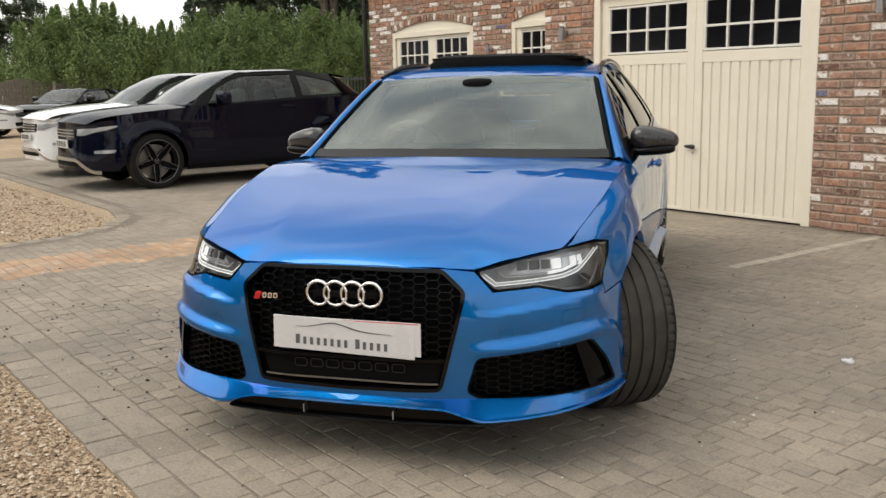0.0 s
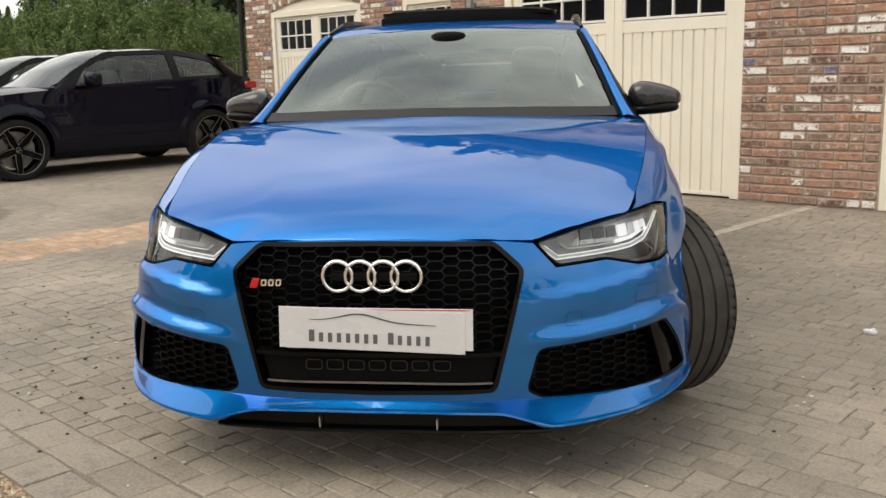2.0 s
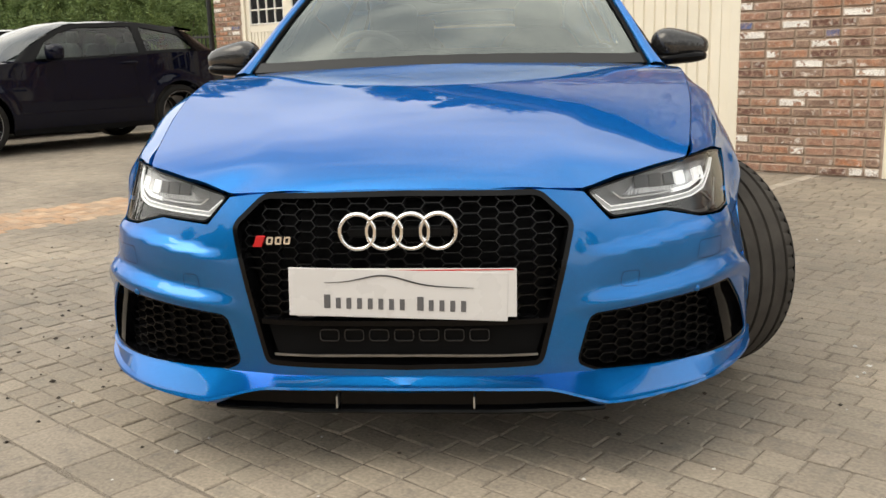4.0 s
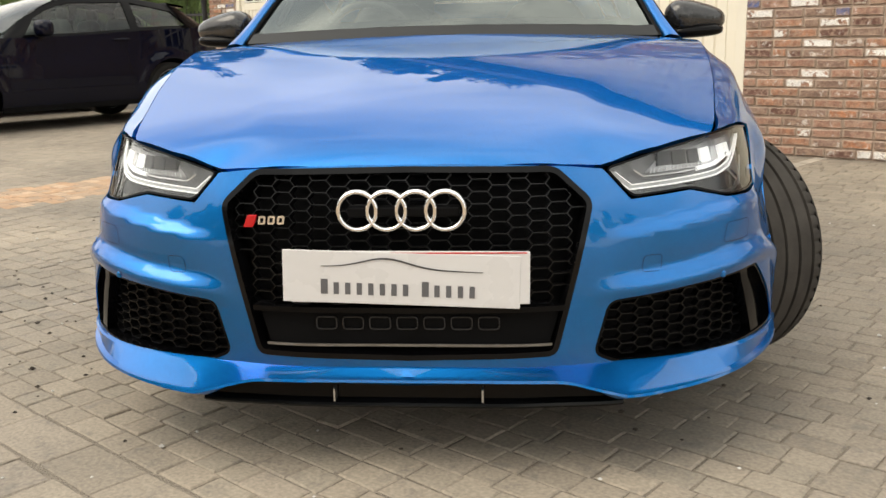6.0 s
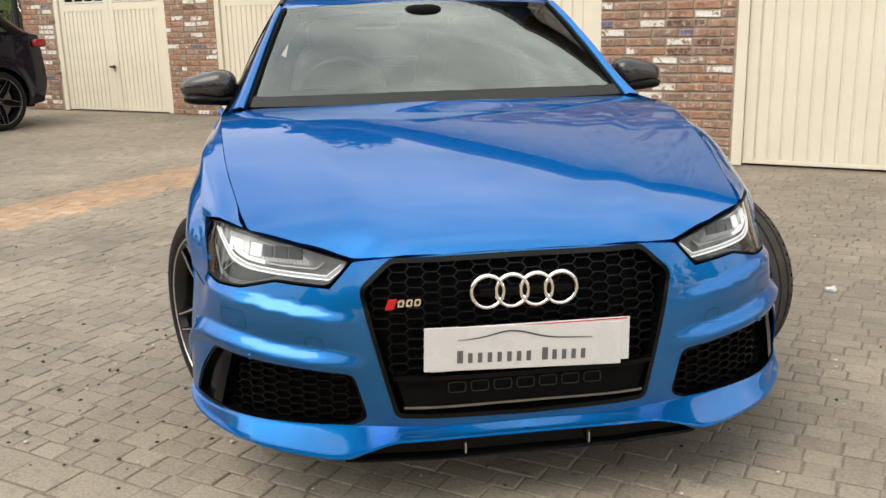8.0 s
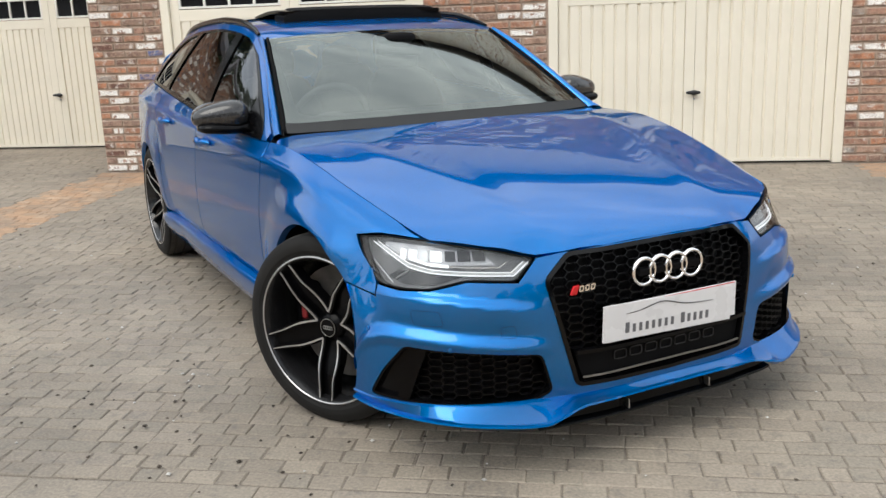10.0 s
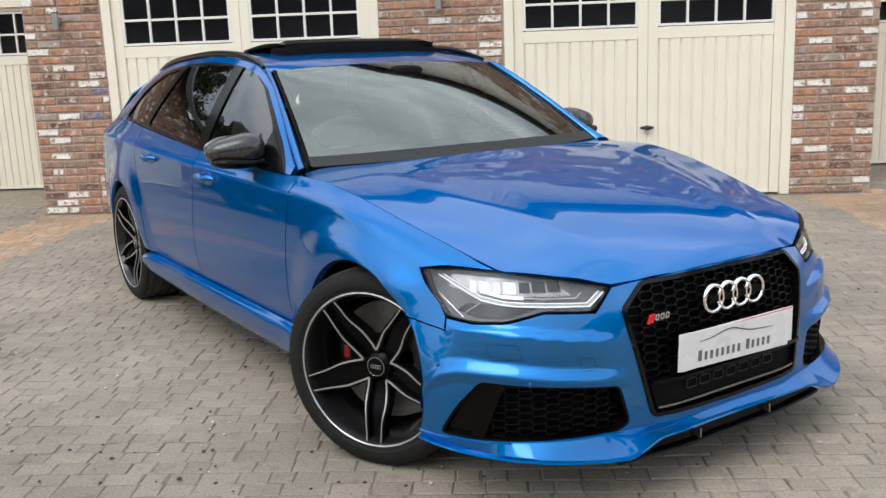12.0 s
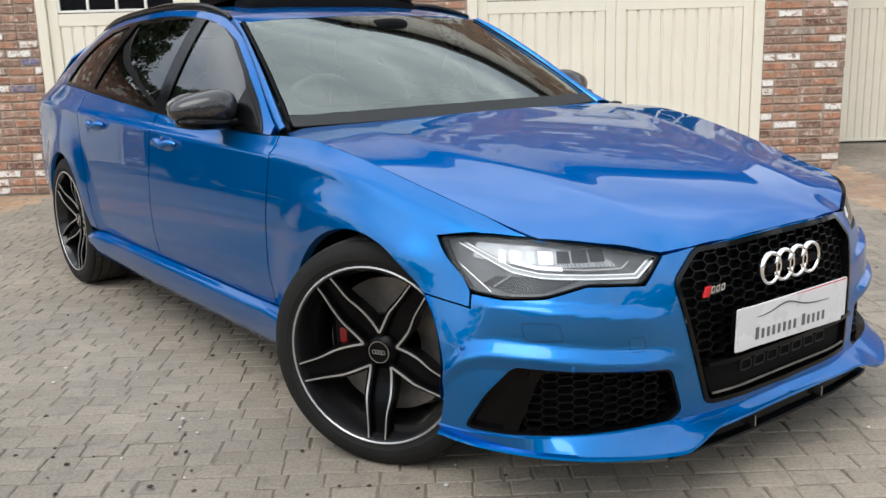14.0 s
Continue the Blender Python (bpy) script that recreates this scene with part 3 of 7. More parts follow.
def panel_mesh(poly, fmap, step, mat, holes=(), gap=0.0, depth=0.012, toward=None, lift=0.0, name="panel"):
    """A pressed sheet over a smooth surface: the outline and holes lie in the surface's own plane coordinates; edges turn in by depth.
    toward: a function of a place that gives a direction on the outer side."""
    poly = densify(shrink(poly, gap), step)
    holes = [densify(shrink(h, -gap), step) for h in holes]
    pts, edges = [], []
    for ring in [poly, *holes]:
        o = len(pts)
        pts += ring
        edges += [(o + i, o + (i + 1) % len(ring)) for i in range(len(ring))]
    nb = len(pts)
    border = np.array(pts)
    xs, ys = [p[0] for p in poly], [p[1] for p in poly]
    row, y = 0, min(ys)
    while y < max(ys):
        x = min(xs) + (row % 2) * step / 2
        while x < max(xs):
            if ((border - (x, y)) ** 2).sum(1).min() > (0.55 * step) ** 2 and inside((x, y), poly) and not any(inside((x, y), h) for h in holes):
                pts.append((x, y))
            x += step
        y += step * 0.87
        row += 1
    vo, _, fo, *_ = delaunay_2d_cdt([Vector(p) for p in pts], edges, [], 0, 1e-6)
    tris = []
    for f in fo:
        c = sum((vo[i] for i in f), Vector((0, 0))) / len(f)
        if inside(c, poly) and not any(inside(c, h) for h in holes):
            tris.append(tuple(f))
    verts, norms = [], []
    for p in vo:
        v, n = Vector(fmap(p[0], p[1])), surface_normal(fmap, p)
        if toward is not None and n.dot(toward(v)) < 0:
            n = -n
        verts.append(v + n * lift)
        norms.append(n)
    faces = []
    for f in tris:
        a, b, c = (verts[i] for i in f)
        g = (b - a).cross(c - a)
        faces.append(f if g.dot(norms[f[0]]) >= 0 else f[::-1])
    if depth:
        count = {}
        for f in faces:
            for i in range(3):
                a, b = f[i], f[(i + 1) % 3]
                count.setdefault((min(a, b), max(a, b)), []).append((a, b))
        edge_of = {}
        nn = list(norms)
        for (a, b), uses in count.items():
            if len(uses) == 1:
                a, b = uses[0]
                ids = []
                for i, d in ((a, 0.0), (b, 0.0), (b, depth), (a, depth)):
                    key = (i, d)
                    if key not in edge_of:
                        edge_of[key] = len(verts)
                        verts.append(verts[i] - norms[i] * d)
                        nn.append(None)
                    ids.append(edge_of[key])
                faces.append((ids[1], ids[0], ids[3], ids[2]))
        norms = nn
    me = raw_mesh(verts, faces, mat, name)
    me.polygons.foreach_set("use_smooth", [True] * len(me.polygons))
    own = [Vector(v.normal) for v in me.vertices]
    me.normals_split_custom_set_from_vertices([tuple(n if n is not None else own[i]) for i, n in enumerate(norms)])
    return me


def mirrored(me, name):
    """The mesh on the other side of the car."""
    normals = [None] * len(me.vertices)
    for loop, n in zip(me.loops, me.corner_normals):
        normals[loop.vertex_index] = Vector(n.vector)
    verts = [(-v.co.x, v.co.y, v.co.z) for v in me.vertices]
    out = raw_mesh(verts, [tuple(reversed(p.vertices)) for p in me.polygons], list(me.materials), name)
    smooth = [p.use_smooth for p in me.polygons]
    out.polygons.foreach_set("use_smooth", smooth)
    for p, q in zip(out.polygons, me.polygons):
        p.material_index = q.material_index
    if any(smooth):
        out.normals_split_custom_set_from_vertices([(-n.x, n.y, n.z) if n is not None else (0, 0, 1) for n in normals])
    return out


def both(name, me, parent, label=""):
    """One part on each side; the mesh is that of the +x side."""
    return [part(name, me, None, parent, label), part(name, mirrored(me, name), None, parent, label)]


def thin_plate(points, ease=2e-5):
    """A smooth sheet w(a, b) through rows of (a, b, w)."""
    p = np.array(points, float)
    k = len(p)

    def phi(r2):
        return np.where(r2 > 1e-12, 0.5 * r2 * np.log(np.maximum(r2, 1e-12)), 0.0)

    r2 = ((p[:, None, :2] - p[None, :, :2]) ** 2).sum(-1)
    a = np.zeros((k + 3, k + 3))
    a[:k, :k] = phi(r2) + ease * np.eye(k)
    a[:k, k], a[:k, k + 1:k + 3] = 1, p[:, :2]
    a[k:, :k] = a[:k, k:].T
    w = np.linalg.solve(a, np.r_[p[:, 2], 0, 0, 0])

    def at(u, v):
        return float(w[:k] @ phi((p[:, 0] - u) ** 2 + (p[:, 1] - v) ** 2) + w[k] + w[k + 1] * u + w[k + 2] * v)

    return at


def strip(path, width, thick, up=None):
    """A flat bar along a path (a list of places), standing on the side that up gives."""
    verts, faces = [], []
    pts = [Vector(p) for p in path]
    for i, p in enumerate(pts):
        t = (pts[min(i + 1, len(pts) - 1)] - pts[max(i - 1, 0)]).normalized()
        n = Vector(up(p) if callable(up) else up).normalized()
        s = t.cross(n).normalized()
        w = width[i] if isinstance(width, (list, tuple)) else width
        for a, b in ((-w / 2, 0), (w / 2, 0), (w / 2, thick), (-w / 2, thick)):
            verts.append(p + s * a + n * b)
    for i in range(len(pts) - 1):
        for k in range(4):
            l = (k + 1) % 4
            faces.append((i * 4 + k, i * 4 + l, i * 4 + 4 + l, i * 4 + 4 + k))
    faces += [(3, 2, 1, 0), tuple(range(len(verts) - 4, len(verts)))]
    return verts, faces

# ---- blue estate car ----
CAR = pose(-0.004, 0.2215, 0, 0, 0, 36.4)
WB, AXLE_Z, ARCH_R = 2.915, 0.345, 0.368

half_width = spline([-0.6, -0.45, -0.3, 0, 0.3, 0.55, 1.0, 1.6, 2.3, 2.9, 3.4, 3.75, 3.98], [0.760, 0.822, 0.862, 0.892, 0.895, 0.897, 0.902, 0.904, 0.90, 0.885, 0.850, 0.79, 0.70])
top_x = spline([-0.75, -0.6, -0.52, -0.3, -0.09, 0.15, 0.39, 0.52, 0.62, 1.5, 2.3, 2.9, 3.4, 3.98], [0.50, 0.645, 0.694, 0.742, 0.778, 0.805, 0.825, 0.834, 0.842, 0.846, 0.83, 0.80, 0.745, 0.62])
top_z = spline([-0.75, -0.6, -0.52, -0.3, -0.09, 0.15, 0.39, 0.52, 0.62, 1.5, 1.9, 2.5, 3.1, 3.6, 3.98], [0.64, 0.708, 0.732, 0.792, 0.847, 0.902, 0.935, 0.938, 0.93, 0.963, 0.988, 1.028, 1.058, 1.045, 0.98])
crease_z = spline([-0.6, -0.46, -0.226, 0.21, 0.55, 1.5, 2.3, 3.0, 3.6, 3.98], [0.675, 0.722, 0.792, 0.866, 0.882, 0.905, 0.93, 0.955, 0.958, 0.93])
KNOT_V = [0.0, 0.13, 0.17, 0.20, 0.45, 0.65, 0.82, 0.92, 1.0]
profiles = {}


def smooth_step(a, b, x):
    t = min(max((x - a) / (b - a), 0), 1)
    return t * t * (3 - 2 * t)


# nose: the surface stands off a base curve in plan
plan = [(0.0, -0.80), (0.2, -0.795), (0.42, -0.757), (0.6, -0.690), (0.71, -0.615), (0.785, -0.53), (0.833, -0.45), (0.862, -0.375), (0.882, -0.30), (0.897, -0.22), (0.908, -0.12)]
plan_q = [0.0]
for a, b in zip(plan, plan[1:]):
    plan_q.append(plan_q[-1] + math.dist(a, b))
plan_x, plan_y = spline(plan_q, [p[0] for p in plan]), spline(plan_q, [p[1] for p in plan])


def plan_at(q):
    a = abs(q)
    p = Vector((plan_x(a), plan_y(a)))
    t = Vector((plan_x(a + 0.01) - plan_x(a - 0.01), plan_y(a + 0.01) - plan_y(a - 0.01))).normalized()
    n = Vector((t.y, -t.x))
    if a < 0.011:
        n = Vector((0, -1))
    return p, n


def plan_of(x, y):
    best = min((((plan_x(q) - x) ** 2 + (plan_y(q) - y) ** 2), q) for q in [1.25 * k / 500 for k in range(501)])
    p, n = plan_at(best[1])
    return best[1], (Vector((x, y)) - p).dot(n)


knots = []
for x, y, z in ((0.0, -0.742, 0.700), (0.345, -0.715, 0.690), (0.426, -0.686, 0.678), (0.694, -0.521, 0.735), (0.822, -0.290, 0.727), (0.772, -0.405, 0.738), (0.832, -0.335, 0.668), (0.49, -0.690, 0.613),
                (0.622, -0.622, 0.622), (0.725, -0.572, 0.598), (0.815, -0.405, 0.597), (0.417, -0.747, 0.611), (0.0, -0.785, 0.600), (0.0, -0.800, 0.400), (0.0, -0.787, 0.250), (0.334, -0.787, 0.286),
                (0.44, -0.742, 0.389), (0.767, -0.578, 0.537), (0.868, -0.424, 0.459), (0.62, -0.682, 0.500), (0.41, -0.748, 0.265), (0.476, -0.745, 0.240), (0.870, -0.437, 0.256), (0.66, -0.668, 0.250),
                (0.70, -0.645, 0.390), (0.830, -0.400, 0.562), (0.882, -0.290, 0.565), (0.890, -0.368, 0.400), (0.892, -0.355, 0.250)):
    q, off = plan_of(x, y)
    knots.append((q, z, off))
    if 0 <= q < 0.5:
        knots.append((-q if q > 0.01 else 0.0012, z, off))
smooth_off = thin_plate(knots, 0.04)
brow_z = spline([0.35, 0.44, 0.62, 0.82, 0.90, 0.97, 1.03, 1.07, 1.12], [0.392, 0.408, 0.428, 0.452, 0.455, 0.440, 0.39, 0.32, 0.25])
shelf_z = spline([0.35, 0.50, 0.62, 0.82, 0.92, 1.05], [0.52, 0.530, 0.545, 0.568, 0.570, 0.570])


def stand_off(q, z):
    """How far the nose stands out of the plan curve: a smooth sheet with a shelf under each lamp and a sharp brow over each intake."""
    a = abs(q)
    s = z - brow_z(a)
    brow = (1 - smooth_step(0.0, 0.042, s)) if s > 0 else (1 - 0.7 * smooth_step(0.0, 0.035, -s))
    s = z - shelf_z(a)
    shelf = (1 - smooth_step(0.0, 0.026, s)) if s > 0 else max(0.0, 1 + s / 0.085)
    shelf *= smooth_step(0.42, 0.60, a) * smooth_step(1.02, 0.90, a)
    return smooth_off(a, z) + 0.016 * shelf + 0.019 * brow * smooth_step(0.38, 0.56, a) * smooth_step(1.10, 0.98, a)



def nose_map(q, z):
    p, n = plan_at(q)
    p = p + n * stand_off(abs(q), z)
    return (p.x if q >= 0 else -p.x, p.y, z)


def on_nose(x, y, z):
    return (plan_of(x, y)[0], z)


def q_of_y(y):
    lo, hi = 0.8, 1.24
    for _ in range(40):
        mid = (lo + hi) / 2
        if plan_y(mid) < y:
            lo = mid
        else:
            hi = mid
    return lo


def flip(poly):
    return [(-q, z) for q, z in reversed(poly)]



def side_profile(y):
    key = round(y, 4)
    if key not in profiles:
        w, zc = half_width(y), crease_z(y)
        f = smooth_step(0.20, -0.28, y)
        xs = [top_x(y), w - 0.034 - 0.038 * f, w - 0.022 - 0.025 * f, w - 0.019 - 0.018 * f, w, w - 0.004, w - 0.020, w - 0.034, w - 0.05]
        zs = [top_z(y), zc + 0.010 - 0.013 * f, zc - 0.027 * f, zc - 0.022 - 0.025 * f, 0.63, 0.50, 0.40, 0.345, 0.25]
        profiles[key] = (spline(KNOT_V, xs), spline(KNOT_V, zs))
    return profiles[key]


def side_map(y, d):
    """The flank; d is 0 at its top edge and falls to -0.75 at its foot."""
    fx, fz = side_profile(y)
    v = min(max(-d / 0.75, 0), 1)
    z = fz(v)
    x = fx(v)
    for yc in (0.0, WB):
        r = math.hypot(y - yc, z - AXLE_Z)
        x += (0.028 if yc == 0 else 0.022) * (1 - smooth_step(0.39, 0.60, r)) * smooth_step(0.0, 0.12, crease_z(y) - z)
    k = smooth_step(-0.19, -0.34, y) * smooth_step(0.775, 0.705, z)
    if k:
        lo, hi = 0.6, plan_q[-1]
        for _ in range(22):
            mid = (lo + hi) / 2
            if nose_map(mid, z)[1] < y:
                lo = mid
            else:
                hi = mid
        x += (nose_map(lo, z)[0] - x) * k
    return (x, y, z)


def on_side(y, z):
    fz = side_profile(y)[1]
    lo, hi = 0.0, 1.0
    for _ in range(30):
        mid = (lo + hi) / 2
        if fz(mid) > z:
            lo = mid
        else:
            hi = mid
    return (y, -0.75 * (lo + hi) / 2)


def arc_on_side(yc, a0, a1, r=ARCH_R, n=26):
    return [on_side(yc + r * math.cos(radians(a0 + (a1 - a0) * k / n)), AXLE_Z + r * math.sin(radians(a0 + (a1 - a0) * k / n))) for k in range(n + 1)]


def outward(v):
    return Vector((v.x, (v.y - 1.6) * 0.25, v.z - 0.5))


car = thing("car", "glossy metallic blue estate car with black honeycomb grille on block paving", "car", CAR)

tops = lambda a, b, n=10: [(a + (b - a) * k / n, 0.0) for k in range(n + 1)]
fender = tops(-0.50, 0.540, 16) + [on_side(0.548, 0.86), on_side(0.560, 0.70), on_side(0.572, 0.52), on_side(0.576, 0.362)] + arc_on_side(0, 3, 140) + \
    [on_side(-0.36, 0.569), on_side(-0.418, 0.562), on_side(-0.408, 0.598), on_side(-0.335, 0.668), on_side(-0.286, 0.728), on_side(-0.40, 0.741)]
both("front_wing", panel_mesh(fender, side_map, 0.024, BLUE, gap=0.0009, toward=outward), car)
door = tops(0.545, 1.590, 14) + [on_side(1.598, 0.85), on_side(1.615, 0.62), on_side(1.628, 0.362), on_side(1.1, 0.362), on_side(0.581, 0.362), on_side(0.577, 0.52), on_side(0.565, 0.70), on_side(0.553, 0.86)]
front_doors = both("front_door", panel_mesh(door, side_map, 0.03, BLUE, gap=0.0009, toward=outward), car)
door = tops(1.595, 2.62, 14) + [on_side(2.615, 0.90), on_side(2.565, 0.78), on_side(2.50, 0.66), on_side(2.462, 0.52), on_side(2.452, 0.362), on_side(2.0, 0.362), on_side(1.633, 0.362), on_side(1.620, 0.62), on_side(1.603, 0.85)]
rear_doors = both("rear_door", panel_mesh(door, side_map, 0.03, BLUE, gap=0.0009, toward=outward), car)
quarter = tops(2.625, 3.95, 16) + [on_side(3.95, 0.7), on_side(3.9, 0.45), on_side(3.8, 0.30), on_side(3.25, 0.28)] + arc_on_side(WB, -10, 176) + \
    [on_side(2.457, 0.362), on_side(2.467, 0.52), on_side(2.505, 0.66), on_side(2.570, 0.78), on_side(2.620, 0.90)]
both("rear_quarter", panel_mesh(quarter, side_map, 0.035, BLUE, gap=0.0009, toward=outward), car)

# wheel arch lips and liners
for yc in (0.0, WB):
    lip, liner = [], []
    pts = [Vector(side_map(*on_side(yc + ARCH_R * math.cos(a), AXLE_Z + ARCH_R * math.sin(a)))) for a in [radians(-5 + 190 * k / 40) for k in range(41)]]
    inner = [Vector((p.x - 0.022, yc + (p.y - yc) * 0.985, AXLE_Z + (p.z - AXLE_Z) * 0.985)) for p in pts]
    deep = [Vector((0.52, yc + (p.y - yc) * 1.16, AXLE_Z + (p.z - AXLE_Z) * 1.16)) for p in pts]
    edge = [Vector((p.x - 0.028, yc + (p.y - yc) * 1.12, AXLE_Z + (p.z - AXLE_Z) * 1.12)) for p in pts]
    n = len(pts)
    quads = [(i, i + 1, n + i + 1, n + i) for i in range(n - 1)]
    both("arch_lip", raw_mesh(pts + inner, quads, BLUE, "arch_lip", 60), car)
    both("arch_liner", raw_mesh(edge + deep, quads + [tuple(range(n, 2 * n))], MATT_BLACK, "arch_liner", 60), car, "matt black wheel arch liner")

# side skirt
sec = []
for k in range(41):
    y = 0.405 + (2.50 - 0.405) * k / 40
    w = half_width(y)
    kick = 0.02 * (smooth_step(2.1, 2.5, y) + smooth_step(0.7, 0.42, y))
    sec.append([(w - 0.045, y, 0.362), (w - 0.012 + kick, y, 0.345), (w + 0.008 + kick, y, 0.325), (w + 0.006 + kick, y, 0.30), (w - 0.02 + kick * 0.5, y, 0.235), (w - 0.045, y, 0.205), (w - 0.14, y, 0.20)])
m7 = len(sec[0])
faces = [(i * m7 + j, i * m7 + j + 1, (i + 1) * m7 + j + 1, (i + 1) * m7 + j) for i in range(40) for j in range(m7 - 1)]
faces += [tuple(range(m7)), tuple(range(40 * m7, 41 * m7))]
both("side_skirt", raw_mesh([p for s in sec for p in s], faces, BLUE, "side_skirt", 28), car)

# door handles
for doors, yh, zh in ((front_doors, 1.42, 0.862), (rear_doors, 2.30, 0.892)):
    for sgn, d in zip((1, -1), doors):
        path = [Vector(side_map(*on_side(yh - 0.11 + 0.22 * k / 12, zh + 0.006 * math.sin(k)))) for k in range(13)]
        path = [p + Vector((0.026 * math.sin(math.pi * k / 12) ** 0.4 + 0.004, 0, 0)) for k, p in enumerate(path)]
        v, f = tube([(sgn * p.x, p.y, p.z) for p in path], [0.006 + 0.010 * math.sin(math.pi * k / 12) ** 0.5 for k in range(13)], 10)
        part("door_handle", raw_mesh(v, f, BLUE, "door_handle", 60), None, d)
        cup = superblob(*[(a if i else sgn * a) for i, a in enumerate(side_map(*on_side(yh - 0.01, zh - 0.005)))], 0.004, 0.075, 0.032)
        part("handle_cup", raw_mesh(*cup, BLUE, "handle_cup", 60), None, d, "dark hollow behind the handle")


# bonnet
bonnet_mid = spline([-0.80, -0.75, -0.735, -0.70, -0.6, -0.4, -0.1, 0.2, 0.45, 0.65], [0.60, 0.676, 0.694, 0.720, 0.762, 0.822, 0.886, 0.934, 0.964, 0.985])


def bonnet_map(x, y):
    zc, zs, xs = bonnet_mid(y), top_z(min(y, 0.5)), top_x(min(y, 0.5))
    a = abs(x) / xs
    z = zc - (zc - zs) * a ** 2.3
    ridge = 0.36 + 0.24 * smooth_step(-0.75, 0.5, y)
    z -= 0.014 * math.exp(-((abs(x) - 0.435) / 0.075) ** 2) * smooth_step(-0.60, -0.69, y)
    z += 0.0035 * math.exp(-((abs(x) - ridge) / 0.07) ** 2) * smooth_step(-0.72, -0.45, y) * smooth_step(0.62, 0.2, y)
    kick = math.hypot(x / 0.56, (y - 0.47) / 0.21)
    z += 0.016 * max(0.0, 1 - kick) ** 1.4
    return (x, y, z)


edge = [(0.0, -0.738), (0.2, -0.735), (0.345, -0.717), (0.426, -0.690), (0.56, -0.620), (0.690, -0.522)] + [(top_x(-0.5 + 0.98 * k / 14), -0.5 + 0.98 * k / 14) for k in range(15)] + [(0.80, 0.555), (0.72, 0.59), (0.58, 0.52), (0.40, 0.465), (0.2, 0.43), (0.0, 0.415)]
bonnet = edge + [(-x, y) for x, y in reversed(edge[1:-1])]
part("bonnet", panel_mesh(bonnet, bonnet_map, 0.03, BLUE, gap=0.0018, toward=lambda v: Vector((0, 0, 1))), None, car)

# greenhouse
edge_z = spline([0.55, 0.62, 1.0, 1.2, 1.4, 1.7, 2.0, 2.5, 2.9, 3.3, 3.6], [0.925, 0.945, 1.175, 1.285, 1.348, 1.383, 1.395, 1.380, 1.348, 1.288, 1.225])
edge_x = spline([0.55, 0.62, 1.0, 1.2, 1.5, 2.0, 2.6, 3.1, 3.6], [0.815, 0.80, 0.69, 0.64, 0.605, 0.598, 0.588, 0.565, 0.52])


def cabin_map(y, z):
    zb, zr = top_z(max(y, 0.62)) - 0.004, edge_z(y)
    w = (z - zb) / max(zr - zb, 0.02)
    w = min(max(w, -0.2), 1.2)
    xb, xr = top_x(max(y, 0.62)) - 0.006, edge_x(y)
    return (xb + (xr - xb) * w + 0.07 * w * (1 - w) * smooth_step(0.02, 0.3, zr - zb), y, z)


belt = lambda a, b, n=8, up=0.0: [(a + (b - a) * k / n, top_z(a + (b - a) * k / n) + up) for k in range(n + 1)]
roofline = lambda a, b, n=10, up=0.0: [(a + (b - a) * k / n, edge_z(a + (b - a) * k / n) + up) for k in range(n + 1)]
trim = belt(0.675, 3.13, 12) + [(3.03, 1.19), (2.90, 1.275), (2.70, 1.332)] + roofline(2.5, 1.30, 10, -0.026) + [(1.17, 1.248), (1.0, 1.148), (0.84, 1.047)]
frame_side = belt(0.63, 3.62, 14) + [(3.56, 1.15)] + roofline(3.5, 0.66, 24)
windows = {
    "front_window": (belt(0.77, 1.545, 5, 0.014) + [(1.525, 1.350), (1.39, 1.329), (1.20, 1.252), (0.98, 1.118)], SIDE_GLASS, "clear front door glass"),
    "rear_window": (belt(1.655, 2.53, 5, 0.018) + [(2.33, 1.350), (2.0, 1.362), (1.63, 1.346)], TINTED, "dark privacy glass"),
    "quarter_window": (belt(2.61, 3.09, 4, 0.016) + [(2.99, 1.185), (2.86, 1.265), (2.68, 1.315), (2.42, 1.344)], TINTED, "dark privacy glass"),
}
both("side_frame", panel_mesh(frame_side, cabin_map, 0.04, BLUE, [trim], depth=0.02, toward=outward), car)
both("window_trim", panel_mesh(trim, cabin_map, 0.04, GLOSS_BLACK, [rounded(w[0], 0.03) for w in windows.values()], depth=0.012, toward=outward, lift=0.003), car, "gloss black window surround")
for name, (poly, glass, label) in windows.items():
    for ob in both(name, panel_mesh(rounded(poly, 0.03), cabin_map, 0.06, glass, depth=0.0, toward=outward, lift=-0.004), car, label):
        ob.visible_shadow = False

roof_mid = spline([1.1, 1.25, 1.5, 1.9, 2.4, 2.9, 3.3, 3.65], [1.318, 1.352, 1.390, 1.418, 1.420, 1.396, 1.345, 1.275])


def roof_map(x, y):
    zr, xr = edge_z(y), edge_x(y)
    return (x, y, roof_mid(y) - (roof_mid(y) - zr) * (abs(x) / xr) ** 2.6)


edge = [(0.0, 1.185), (0.3, 1.205), (0.5, 1.245), (edge_x(1.28) - 0.012, 1.275)] + [(edge_x(1.3 + 2.2 * k / 20), 1.3 + 2.2 * k / 20) for k in range(21)] + [(0.3, 3.56), (0.0, 3.58)]
part("roof", panel_mesh(edge + [(-x, y) for x, y in reversed(edge[1:-1])], roof_map, 0.045, BLUE, toward=lambda v: Vector((0, 0, 1)), depth=0.02), None, car)


